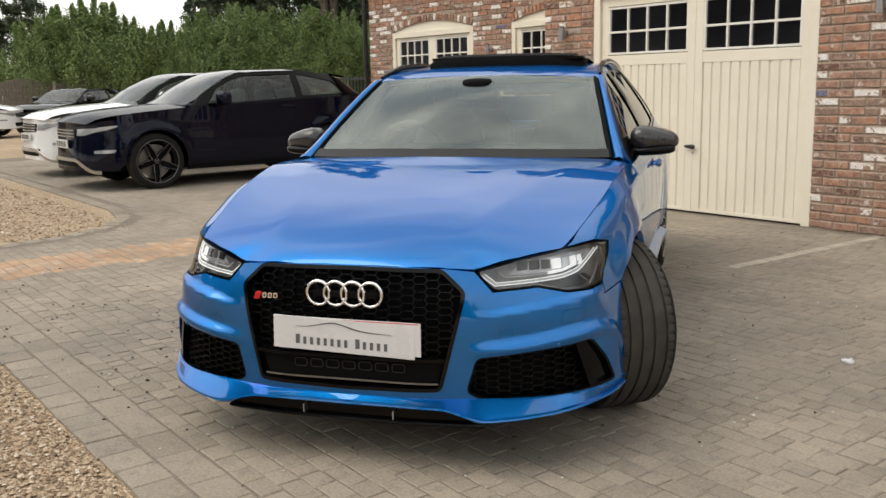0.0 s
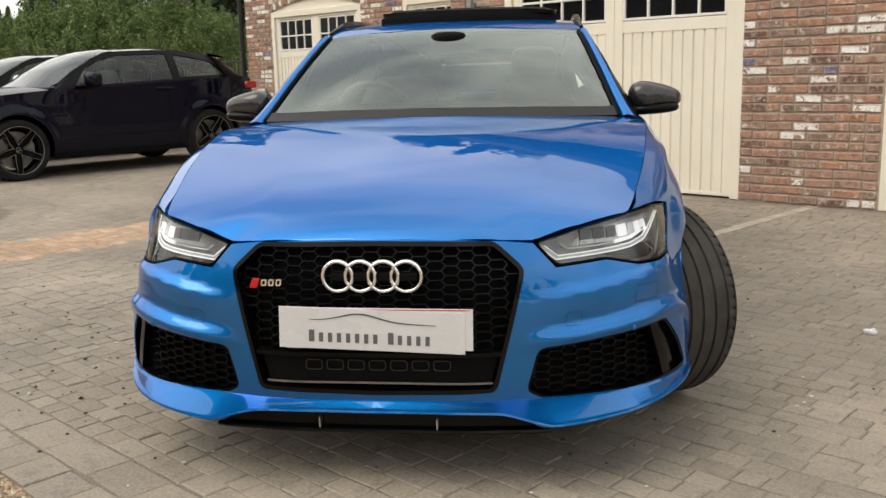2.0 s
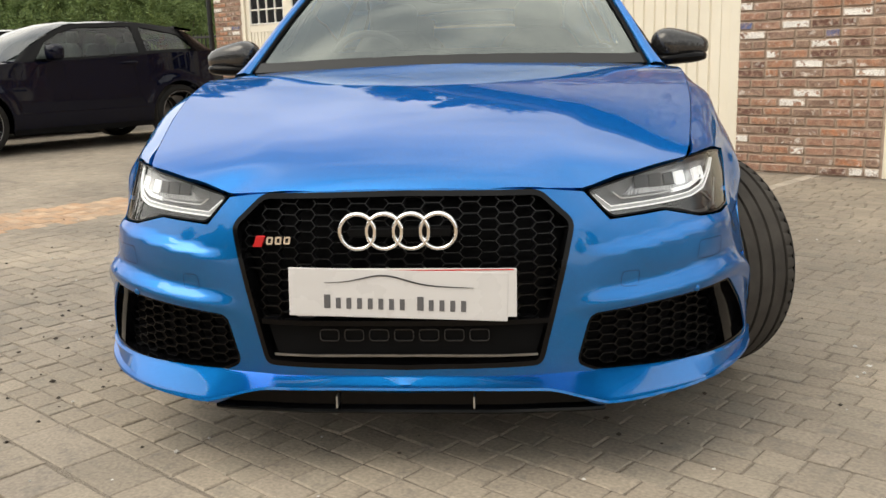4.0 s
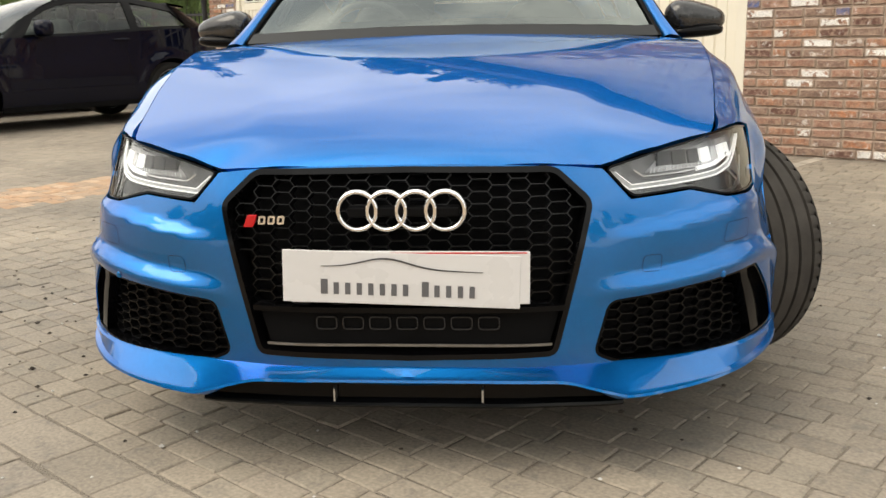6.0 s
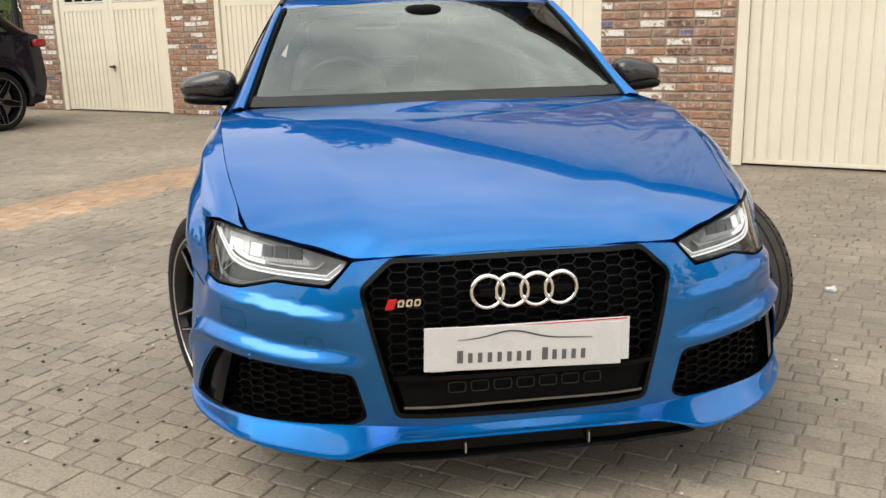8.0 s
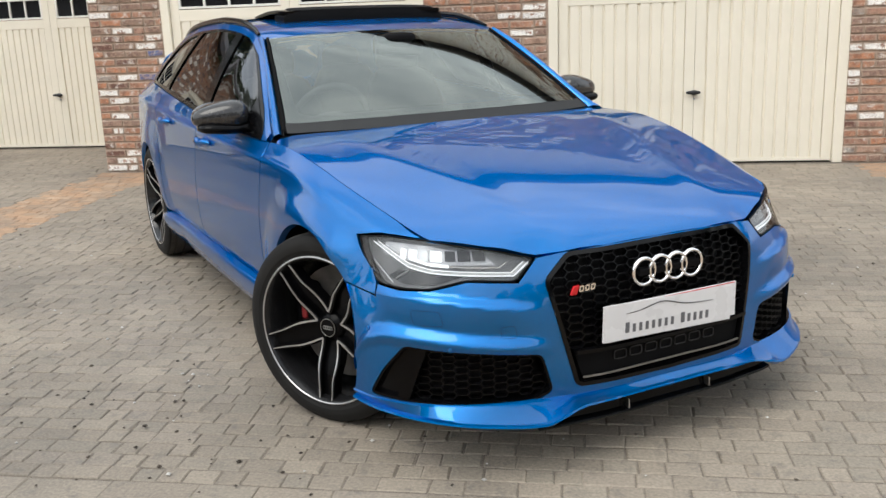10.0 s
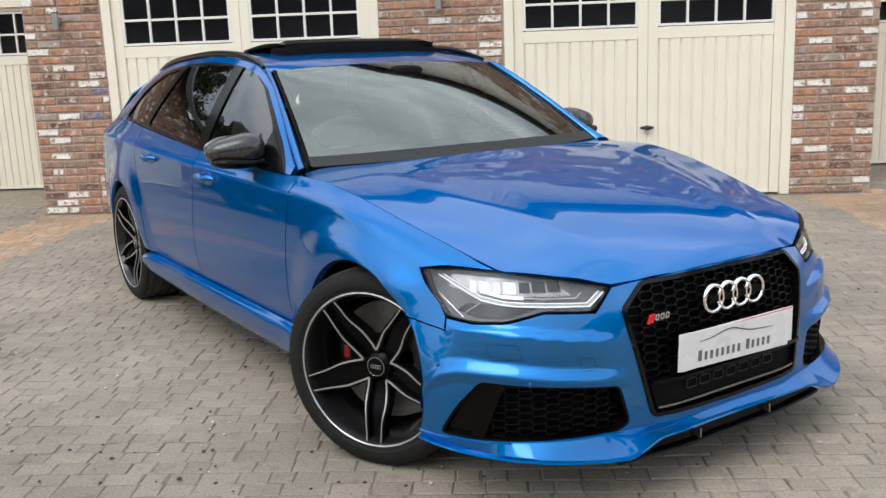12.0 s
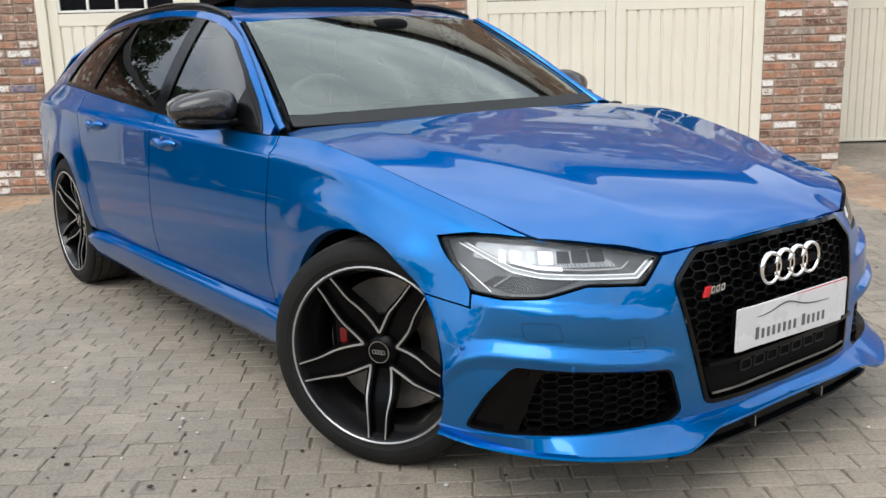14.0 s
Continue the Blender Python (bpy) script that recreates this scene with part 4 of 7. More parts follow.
def screen_map(a, b):
    """The windscreen; a runs across (-0.65 to 0.65), b up (0 to 0.68)."""
    u, t = a / 0.65, b / 0.68
    x = u * (0.742 + (0.592 - 0.742) * t)
    lo = Vector((x, 0.435 + 0.205 * u * u, 0.958 - 0.010 * u * u))
    hi = Vector((x, 1.19 + 0.075 * u * u, 1.340 - 0.022 * u * u))
    p = lo.lerp(hi, t)
    bow = 0.032 * 4 * t * (1 - t) * (1 - 0.6 * u * u)
    return p + Vector((0, -0.42, 0.9)) * bow


full = [(-0.65, 0.0), (0.65, 0.0), (0.65, 0.68), (-0.65, 0.68)]
clear = rounded([(-0.595, 0.100), (0.595, 0.100), (0.622, 0.655), (-0.622, 0.655)], 0.06, 6)
up_front = lambda v: Vector((0, -1, 1))
glass = part("windscreen", panel_mesh(full, screen_map, 0.05, WINDSCREEN, depth=0.0, toward=up_front), None, car, "sky-reflecting windscreen")
glass.visible_shadow = False
part("black_border", panel_mesh(full, screen_map, 0.05, MATT_BLACK, [clear], depth=0.0, toward=up_front, lift=-0.004), None, glass, "black ceramic border")
# A pillars
row = []
for k in range(25):
    t = k / 24
    a = screen_map(0.655, 0.68 * t) + Vector((0.004, 0.004, 0.0))
    yb = 0.60 + (1.285 - 0.60) * t
    b = Vector((edge_x(yb) + 0.002, yb, edge_z(yb) + 0.001))
    row.append([a + Vector((0, 0.012, -0.012)), a, a.lerp(b, 0.35) + Vector((0.002, -0.006, 0.012)), a.lerp(b, 0.75) + Vector((0.006, -0.004, 0.010)), b, b + Vector((-0.01, 0.01, -0.012))])
faces = [(i * 6 + j, i * 6 + j + 1, i * 6 + 7 + j, i * 6 + 6 + j) for i in range(24) for j in range(5)]
both("windscreen_pillar", raw_mesh([p for r in row for p in r], faces, BLUE, "windscreen_pillar", 60), car)
both("screen_seal", raw_mesh(*strip([screen_map(0.647, 0.68 * k / 20) + Vector((0, -0.002, 0.002)) for k in range(21)], 0.015, 0.005, (0.15, -0.42, 0.9)), MATT_BLACK, "screen_seal", 40), car, "black rubber windscreen seal")
# scuttle between bonnet and windscreen, lapping over the foot of the glass
rowa = [(0.80 * u, 0.40 + 0.20 * u * u, 0.940 - 0.02 * u * u) for u in [k / 10 - 1 for k in range(21)]]
rowb = [(0.80 * u, 0.50 + 0.20 * u * u, 0.955 - 0.015 * u * u) for u in [k / 10 - 1 for k in range(21)]]
scuttle = part("scuttle", raw_mesh(rowa + rowb, [(i, i + 1, 22 + i, 21 + i) for i in range(20)], MATT_BLACK, "scuttle", 60), None, car, "black plastic scuttle panel")
COWL = plain("dark_cowl_plastic", (0.022, 0.023, 0.024), 0.6, vary=0.2, bump=0.2, spec=0.3)
cowl = rounded([(-0.65, 0.0), (0.65, 0.0), (0.65, 0.062), (0.60, 0.054), (-0.60, 0.054), (-0.65, 0.062)], 0.02)
part("cowl_strip", panel_mesh(cowl, screen_map, 0.04, COWL, depth=0.006, lift=0.007, toward=up_front), None, scuttle, "dark grey cowl strip along the glass")

# roof rails, sunroof
for sgn in (1, -1):
    path = [(sgn * (edge_x(y) - 0.012), y, edge_z(y) + 0.006 + 0.012 * min(1, 6 * min(k / 30, 1 - k / 30))) for k, y in [(k, 1.33 + 1.72 * k / 30) for k in range(31)]]
    part("roof_rail", raw_mesh(*tube(path, [0.008 + 0.008 * min(1, 8 * min(k / 30, 1 - k / 30)) for k in range(31)], 8), GLOSS_BLACK, "roof_rail", 60), None, car, "gloss black roof rail")


def lifted_map(x, y):
    p = roof_map(x, y)
    return (p[0], p[1], p[2] + 0.008 + 0.044 * smooth_step(2.25, 1.62, y))


lifted = rounded([(-0.40, 1.57), (0.49, 1.57), (0.49, 2.13), (-0.40, 2.13)], 0.07, 5)
part("sunroof_panel", panel_mesh(lifted, lifted_map, 0.05, GLOSS_BLACK, depth=0.016, toward=lambda v: Vector((0, 0, 1))), None, car, "black glass sunroof panel tilted open")
fixed = rounded([(-0.46, 2.20), (0.46, 2.20), (0.44, 2.95), (-0.44, 2.95)], 0.07, 5)
part("glass_roof", panel_mesh(fixed, roof_map, 0.06, GLOSS_BLACK, depth=0.01, lift=0.006, toward=lambda v: Vector((0, 0, 1))), None, car, "fixed black glass roof panel")

edge = [(x, 1.535 + 0.05 * (x / 0.45) ** 2) for x in [-0.40 + 0.89 * k / 16 for k in range(17)]]
vs = []
for dy, dz in ((0.0, -0.02), (0.0, 0.024), (0.012, 0.054), (0.10, 0.060), (0.15, 0.052), (0.16, -0.02)):
    vs += [(x, y + dy, roof_map(x, y + dy)[2] + dz - (0.03 * max(0, abs(x - 0.045) / 0.445 - 0.9) * 10 if dz > 0 else 0)) for x, y in edge]
quads = [(r * 17 + i, r * 17 + i + 1, r * 17 + 18 + i, r * 17 + 17 + i) for r in range(5) for i in range(16)]
part("wind_deflector", raw_mesh(vs, quads + [tuple(r * 17 for r in range(6)), tuple(r * 17 + 16 for r in range(6))], MATT_BLACK, "wind_deflector", 35), None, car, "raised black wind deflector")

# tail
def tail_map(x, z):
    r = 1 - 0.22 * (abs(x) / 0.8) ** 3
    return (x, 3.45 + 0.62 * smooth_step(1.32, 0.85, z) * r + 0.02 - 0.10 * smooth_step(0.5, 0.2, z) * r, z)


tail = [(-0.70, 0.25), (0.70, 0.25), (0.72, 0.6), (0.66, 0.98), (0.60, 1.20), (0.50, 1.28), (-0.50, 1.28), (-0.60, 1.20), (-0.66, 0.98), (-0.72, 0.6)]
rear_glass = rounded([(-0.56, 0.99), (0.56, 0.99), (0.49, 1.245), (-0.49, 1.245)], 0.05)
tailgate = part("tailgate", panel_mesh(tail, tail_map, 0.06, BLUE, [rear_glass], depth=0.01, toward=lambda v: Vector((0, 1, 0))), None, car)
part("rear_screen", panel_mesh(rear_glass, tail_map, 0.06, SIDE_GLASS, depth=0.0, lift=-0.004, toward=lambda v: Vector((0, 1, 0))), None, tailgate, "tinted rear screen").visible_shadow = False
spoiler = [(x, 3.47 + 0.10 * s, 1.256 - 0.03 * s + dz - 0.10 * (x / 0.55) ** 2 * 0.4) for s, dz in ((0, 0.022), (1, 0.012), (1, -0.02), (0, -0.03)) for x in [0.30 * (k / 8 - 1) for k in range(17)]]
part("roof_spoiler", raw_mesh(spoiler, [(r * 17 + i, r * 17 + i + 1, ((r + 1) % 4) * 17 + i + 1, ((r + 1) % 4) * 17 + i) for r in range(4) for i in range(16)], BLUE, "roof_spoiler", 40), None, car)

ahead = lambda v: Vector((v.x * 0.6, -1, 0.1))
arch_edge = [(q_of_y(-math.sqrt(ARCH_R ** 2 - (z - AXLE_Z) ** 2)), z) for z in [0.576 - 0.336 * k / 12 for k in range(13)]]
lamp_low = [on_nose(0.426, -0.686, 0.676), on_nose(0.488, -0.690, 0.608), on_nose(0.622, -0.618, 0.617), on_nose(0.722, -0.572, 0.592), on_nose(0.776, -0.49, 0.588), on_nose(0.813, -0.410, 0.594)]
cover = [(0.0, 0.697), on_nose(0.2, -0.735, 0.694), on_nose(0.345, -0.716, 0.686)] + lamp_low + [on_nose(0.825, -0.420, 0.559)] + arch_edge + [(q, 0.243) for q in (1.02, 0.85, 0.7, 0.55, 0.4, 0.2)] + [(0.0, 0.243)]
grille_out = rounded([(0.0, 0.691), (0.336, 0.686), (0.416, 0.611), (0.328, 0.275), (0.0, 0.266), (-0.340, 0.275), (-0.429, 0.611), (-0.348, 0.686)], 0.022)
vent = rounded([on_nose(0.44, -0.742, 0.390), on_nose(0.62, -0.69, 0.412), on_nose(0.810, -0.555, 0.430), on_nose(0.848, -0.49, 0.350), on_nose(0.874, -0.437, 0.258), on_nose(0.66, -0.665, 0.246), on_nose(0.476, -0.745, 0.243), on_nose(0.408, -0.748, 0.270)], 0.022)
bumper = part("bumper", panel_mesh(cover + flip(cover[1:-1]), nose_map, 0.0125, BLUE, [grille_out, vent, flip(vent)], gap=0.0012, depth=0.03, toward=ahead), None, car)

# lip under the bumper
lip_off = spline([0.0, 0.15, 0.32, 0.455, 0.62, 0.85, 1.02, 1.16], [0.020, 0.028, 0.048, 0.086, 0.075, 0.052, 0.040, 0.026])
lip_top = spline([0.0, 0.32, 0.42, 0.47, 0.65, 0.95, 1.16], [0.229, 0.233, 0.215, 0.203, 0.208, 0.220, 0.236])
lip_low = spline([0.0, 0.30, 0.36, 0.455, 0.52, 0.8, 1.16], [0.212, 0.222, 0.222, 0.190, 0.192, 0.204, 0.216])
sec, nq = [], 120
qmax = arch_edge[-1][0]
for k in range(nq + 1):
    q = qmax * (2 * k / nq - 1)
    a = abs(q)
    p, n = plan_at(q)
    base = stand_off(a, 0.25)
    ring = [(0.252, base - 0.004), (0.247, base + 0.006), (lip_top(a) + 0.004, lip_off(a) - 0.012), (lip_top(a), lip_off(a)), (lip_top(a) - 0.006, lip_off(a) + 0.002), (lip_low(a) + 0.003, lip_off(a) - 0.006), (lip_low(a), lip_off(a) - 0.012), (lip_low(a) + 0.012, lip_off(a) - 0.10)]
    for z, off in ring:
        c = p + n * off
        sec.append((c.x if q >= 0 else -c.x, c.y, z))
faces = [(i * 8 + j, i * 8 + j + 1, i * 8 + 9 + j, i * 8 + 8 + j) for i in range(nq) for j in range(7)]
part("front_lip", raw_mesh(sec, faces + [tuple(range(8)), tuple(range(nq * 8, nq * 8 + 8))], BLUE, "front_lip", 35), None, bumper)
sec = []
for k in range(61):
    q = 0.47 * (2 * k / 60 - 1)
    p, n = plan_at(q)
    for z, off in ((0.235, -0.015), (0.178, -0.008), (0.172, 0.012), (0.166, 0.014), (0.160, 0.008), (0.165, -0.15)):
        c = p + n * (off + 0.35 * (lip_off(abs(q)) - 0.02))
        sec.append((c.x if q >= 0 else -c.x, c.y, z))
faces = [(i * 6 + j, i * 6 + j + 1, i * 6 + 7 + j, i * 6 + 6 + j) for i in range(60) for j in range(5)]
splitter = part("splitter", raw_mesh(sec, faces, GLOSS_BLACK, "splitter", 30), None, bumper, "gloss black splitter blade")
for x in (-0.165, 0.165):
    part("splitter_fin", box(x - 0.002, x + 0.002, -0.815, -0.78, 0.176, 0.205), SATIN, bumper, "small upright fin in the splitter")

# grille
grille = part("grille", panel_mesh(grille_out, nose_map, 0.03, PIANO_BLACK, [shrink(grille_out, 0.0125)], depth=0.05, lift=0.005, toward=ahead), None, car, "gloss black grille frame")
part("grille_backing", panel_mesh(shrink(grille_out, 0.004), nose_map, 0.05, MATT_BLACK, depth=0.0, lift=-0.062, toward=ahead), None, grille)


def honeycomb(poly, lift, w, h, bar, zmin=-9, thick=0.012, reach=None):
    """Flat-topped stretched hexagon cells as bars on the nose surface, inside an outline."""
    bars, done = [], set()
    qs, zs = [p[0] for p in poly], [p[1] for p in poly]
    ni, nj = int((max(qs) - min(qs)) / (w * 0.80)) + 3, int((max(zs) - min(zs)) / h) + 3
    for i in range(-1, ni):
        for j in range(-1, nj):
            cq, cz = min(qs) + i * w * 0.80, min(zs) + (j + 0.5 * (i % 2)) * h
            ring = [(cq - w / 2, cz), (cq - w * 0.30, cz + h / 2), (cq + w * 0.30, cz + h / 2), (cq + w / 2, cz), (cq + w * 0.30, cz - h / 2), (cq - w * 0.30, cz - h / 2)]
            for a, b in zip(ring, ring[1:] + ring[:1]):
                key = tuple(sorted(((round(a[0], 3), round(a[1], 3)), (round(b[0], 3), round(b[1], 3)))))
                mid = ((a[0] + b[0]) / 2, (a[1] + b[1]) / 2)
                if key in done or mid[1] < zmin or not inside(mid, poly) or not inside(a, poly) or not inside(b, poly) or (reach and abs(mid[0]) > reach(mid[1])):
                    continue
                done.add(key)
                pa, pb = Vector(nose_map(*a)), Vector(nose_map(*b))
                na = surface_normal(nose_map, mid)
                if na.y > 0:
                    na = -na
                t = (pb - pa).normalized()
                s = t.cross(na).normalized() * bar / 2
                v = [pa + na * lift - s, pa + na * lift + s, pb + na * lift + s, pb + na * lift - s]
                v2 = [p - na * thick for p in v]
                bars.append((v + v2, [(0, 1, 2, 3), (0, 4, 5, 1), (2, 6, 7, 3), (1, 5, 6, 2), (3, 7, 4, 0)]))
    return join(bars)


inner = shrink(grille_out, 0.006)
part("honeycomb", raw_mesh(*honeycomb(inner, -0.014, 0.0560, 0.0262, 0.0016, 0.388, 0.022), MESH_BLACK, "honeycomb"), None, grille, "gloss black honeycomb mesh")
rail = [Vector(nose_map(0.345 * (k / 20 - 1), 0.386)) + Vector((0, 0.004, 0)) for k in range(41)]
part("grille_rail", raw_mesh(*strip(rail, 0.012, 0.02, (0, -1, 0)), GLOSS_BLACK, "grille_rail", 40), None, grille)
low_panel = [(-0.340, 0.380), (0.340, 0.380), (0.315, 0.300), (-0.315, 0.300)]
part("lower_panel", panel_mesh(low_panel, nose_map, 0.05, MATT_BLACK, depth=0.0, lift=-0.012, toward=ahead), None, grille, "dark lower grille panel")
rail = [Vector(nose_map(0.318 * (k / 20 - 1), 0.302)) for k in range(41)]
part("trim_strip", raw_mesh(*strip(rail, 0.005, 0.004, (0, -1, 0)), IRON, "trim_strip", 40), None, grille, "thin grey trim strip")
# script on the lower panel, as plain outlined bars
for k in range(7):
    x = -0.180 + 0.060 * k
    hole = rounded([(x - 0.024, 0.335), (x + 0.024, 0.335), (x + 0.024, 0.365), (x - 0.024, 0.365)], 0.010)
    part("script_bar", panel_mesh(hole, nose_map, 0.03, SCRIPT_GREY, [shrink(hole, 0.0022)], depth=0.004, lift=-0.006, toward=ahead), None, grille, "outlined bar of dark script")
for k in range(4):
    cx = -0.0990 + 0.063 * k
    ring_path = [(cx + 0.041 * math.cos(a), -0.792, 0.603 + 0.041 * math.sin(a)) for a in [2 * math.pi * i / 40 for i in range(40)]]
    v, f = tube(ring_path, 0.0062, 10, closed=True)
    part("ring", raw_mesh([(p[0], -0.792 + (p[1] + 0.792) * 1.6, p[2]) for p in v], f, CHROME, "ring", 70), None, grille, "chrome ring of the emblem")
part("emblem_mount", box(-0.12, 0.12, -0.80, -0.77, 0.590, 0.612, 0.004), MATT_BLACK, grille)
bm = bmesh.new()
add_box(bm, -0.352, -0.330, -0.776, -0.768, 0.565, 0.592, 0.002)
for v in bm.verts:
    v.co.x += (v.co.z - 0.578) * 0.4
part("badge_bar", bm, RED, grille, "small red slanted badge bar")
for k in range(3):
    x = -0.325 + 0.021 * k
    hole = rounded([(x, 0.570), (x + 0.016, 0.570), (x + 0.019, 0.589), (x + 0.003, 0.589)], 0.004)
    me = panel_mesh(hole, lambda q, z: (q, -0.772, z), 0.02, CHROME, [shrink(hole, 0.0045)], depth=0.005, toward=ahead)
    part("badge_bar", me, None, grille, "small chrome badge bar")

# plate, with a second plate behind it
TILT = pose(-0.006, 0, 0.455, 0, 1.9, 0) @ pose(0, 0.006, -0.452)
plate = part("plate", box(-0.260, 0.255, -0.819, -0.814, 0.396, 0.512, 0.0015), PLATE_WHITE, car, "white dealer plate with dark lettering bars", m=TILT)
part("plate_behind", box(-0.252, 0.266, -0.812, -0.805, 0.403, 0.518, 0.0015), PLATE_WHITE, car, "pale plate behind with a thin red border", m=pose(0, 0, 0, 0, 0.4, 0))
part("plate_border", box(-0.249, 0.263, -0.8125, -0.811, 0.5125, 0.5155), RED, car, "thin red border line")
part("plate_mount", box(-0.23, 0.23, -0.806, -0.77, 0.41, 0.50), MATT_BLACK, car)
line = [(-0.175 + 0.35 * k / 24, -0.8195, 0.478 + 0.022 * math.exp(-((k / 24 - 0.40) / 0.20) ** 2) - 0.004 * k / 24) for k in range(25)]
part("swoosh", raw_mesh(*strip(line, [0.0008 + 0.0028 * math.sin(math.pi * k / 24) for k in range(25)], 0.0012, (0, -1, 0)), INK, "swoosh"), None, plate, "thin curved dark line")
for x, w, h in [(-0.176, 0.015, 0.033)] + [(-0.148 + 0.0252 * j, 0.0115, 0.026) for j in range(7)] + [(0.044, 0.015, 0.033)] + [(0.071 + 0.0252 * j, 0.0115, 0.026) for j in range(4)]:
    part("lettering_bar", box(x, x + w, -0.8202, -0.8185, 0.4165, 0.4165 + h), INK_GREY, plate, "dark lettering bar")

# side vents
blade_hi, blade_lo = on_nose(0.745, -0.605, 0.43), on_nose(0.800, -0.54, 0.256)


def blade_q(z):
    return blade_lo[0] + (blade_hi[0] - blade_lo[0]) * (z - 0.256) / 0.174


for sgn in (1, -1):
    vp = vent if sgn > 0 else flip(vent)
    intake = part("side_intake", panel_mesh(shrink(vp, -0.002), nose_map, 0.05, MATT_BLACK, depth=0.0, lift=-0.075, toward=ahead), None, bumper, "black intake behind honeycomb mesh")
    part("intake_frame", panel_mesh(vp, nose_map, 0.03, GLOSS_BLACK, [shrink(vp, 0.006)], depth=0.075, lift=-0.003, toward=ahead), None, intake, "gloss black intake surround")
    inner_v = [p for p in shrink(vp, 0.004)]
    v, f = honeycomb(inner_v, -0.03, 0.050, 0.0230, 0.0016, thick=0.02, reach=blade_q)
    part("intake_mesh", raw_mesh(v, f, MESH_BLACK, "intake_mesh"), None, intake, "black honeycomb mesh")
    outer = [(q, z) for q, z in (shrink(vent, 0.004)) if q > blade_q(z)] or vent
    outer = [(blade_q(0.262), 0.262)] + [p for p in sorted(outer, key=lambda p: p[1])] + [(blade_q(0.426), 0.426)]
    outer = outer if sgn > 0 else flip(outer)
    part("intake_panel", panel_mesh(outer, nose_map, 0.03, GLOSS_BLACK, depth=0.0, lift=-0.022, toward=ahead), None, intake, "smooth gloss black outer panel")
    blade = [on_nose(0.752, -0.60, 0.428), on_nose(0.772, -0.585, 0.431), on_nose(0.815, -0.52, 0.262), on_nose(0.792, -0.55, 0.256)]
    blade = blade if sgn > 0 else flip(blade)
    part("intake_blade", panel_mesh(blade, nose_map, 0.03, GLOSS_BLACK, depth=0.06, lift=-0.006, toward=ahead), None, intake, "upright gloss black blade")

# head lamps
lamp = [on_nose(0.430, -0.684, 0.677), on_nose(0.492, -0.690, 0.612), on_nose(0.622, -0.618, 0.621), on_nose(0.722, -0.572, 0.596), on_nose(0.776, -0.49, 0.592), on_nose(0.813, -0.406, 0.600), on_nose(0.831, -0.337, 0.668), on_nose(0.820, -0.290, 0.725), on_nose(0.772, -0.405, 0.738), on_nose(0.694, -0.521, 0.735), on_nose(0.56, -0.608, 0.711)]
lamp = rounded(lamp, 0.020, 4)
LAMP_ON = bpy.data.materials.new("lit_running_light")
LAMP_ON.use_nodes = True
lb = LAMP_ON.node_tree.nodes["Principled BSDF"]
lb.inputs["Base Color"].default_value, lb.inputs["Emission Color"].default_value, lb.inputs["Emission Strength"].default_value = (0.9, 0.9, 0.9, 1), (0.95, 0.97, 1.0, 1), 0.55
LAMP_GREY = plain("lamp_grey_reflector", (0.66, 0.66, 0.67), 0.25, 0.4, vary=0.4, scale=18)
LAMP_MID = plain("lamp_mid_grey", (0.22, 0.22, 0.225), 0.3, 0.2, vary=0.4, scale=22)
LAMP_GUIDE = plain("frosted_light_guide", (0.55, 0.555, 0.56), 0.35, 0.0, vary=0.12, scale=30)
LAMP_CELL = plain("lamp_bright_cell", (0.80, 0.81, 0.82), 0.15, 0.4, vary=0.1, scale=40)
LAMP_DARK = plain("lamp_dark_bezel", (0.055, 0.055, 0.058), 0.25, vary=0.4)


def nose_path(points, lift, n=6):
    out = []
    for a, b in zip(points, points[1:]):
        for k in range(n):
            c = (a[0] + (b[0] - a[0]) * k / n, a[1] + (b[1] - a[1]) * k / n)
            out.append(c)
    out.append(points[-1])
    res = []
    for c in out:
        nn = surface_normal(nose_map, c)
        if nn.y > 0:
            nn = -nn
        res.append(Vector(nose_map(*c)) + nn * lift)
    return res


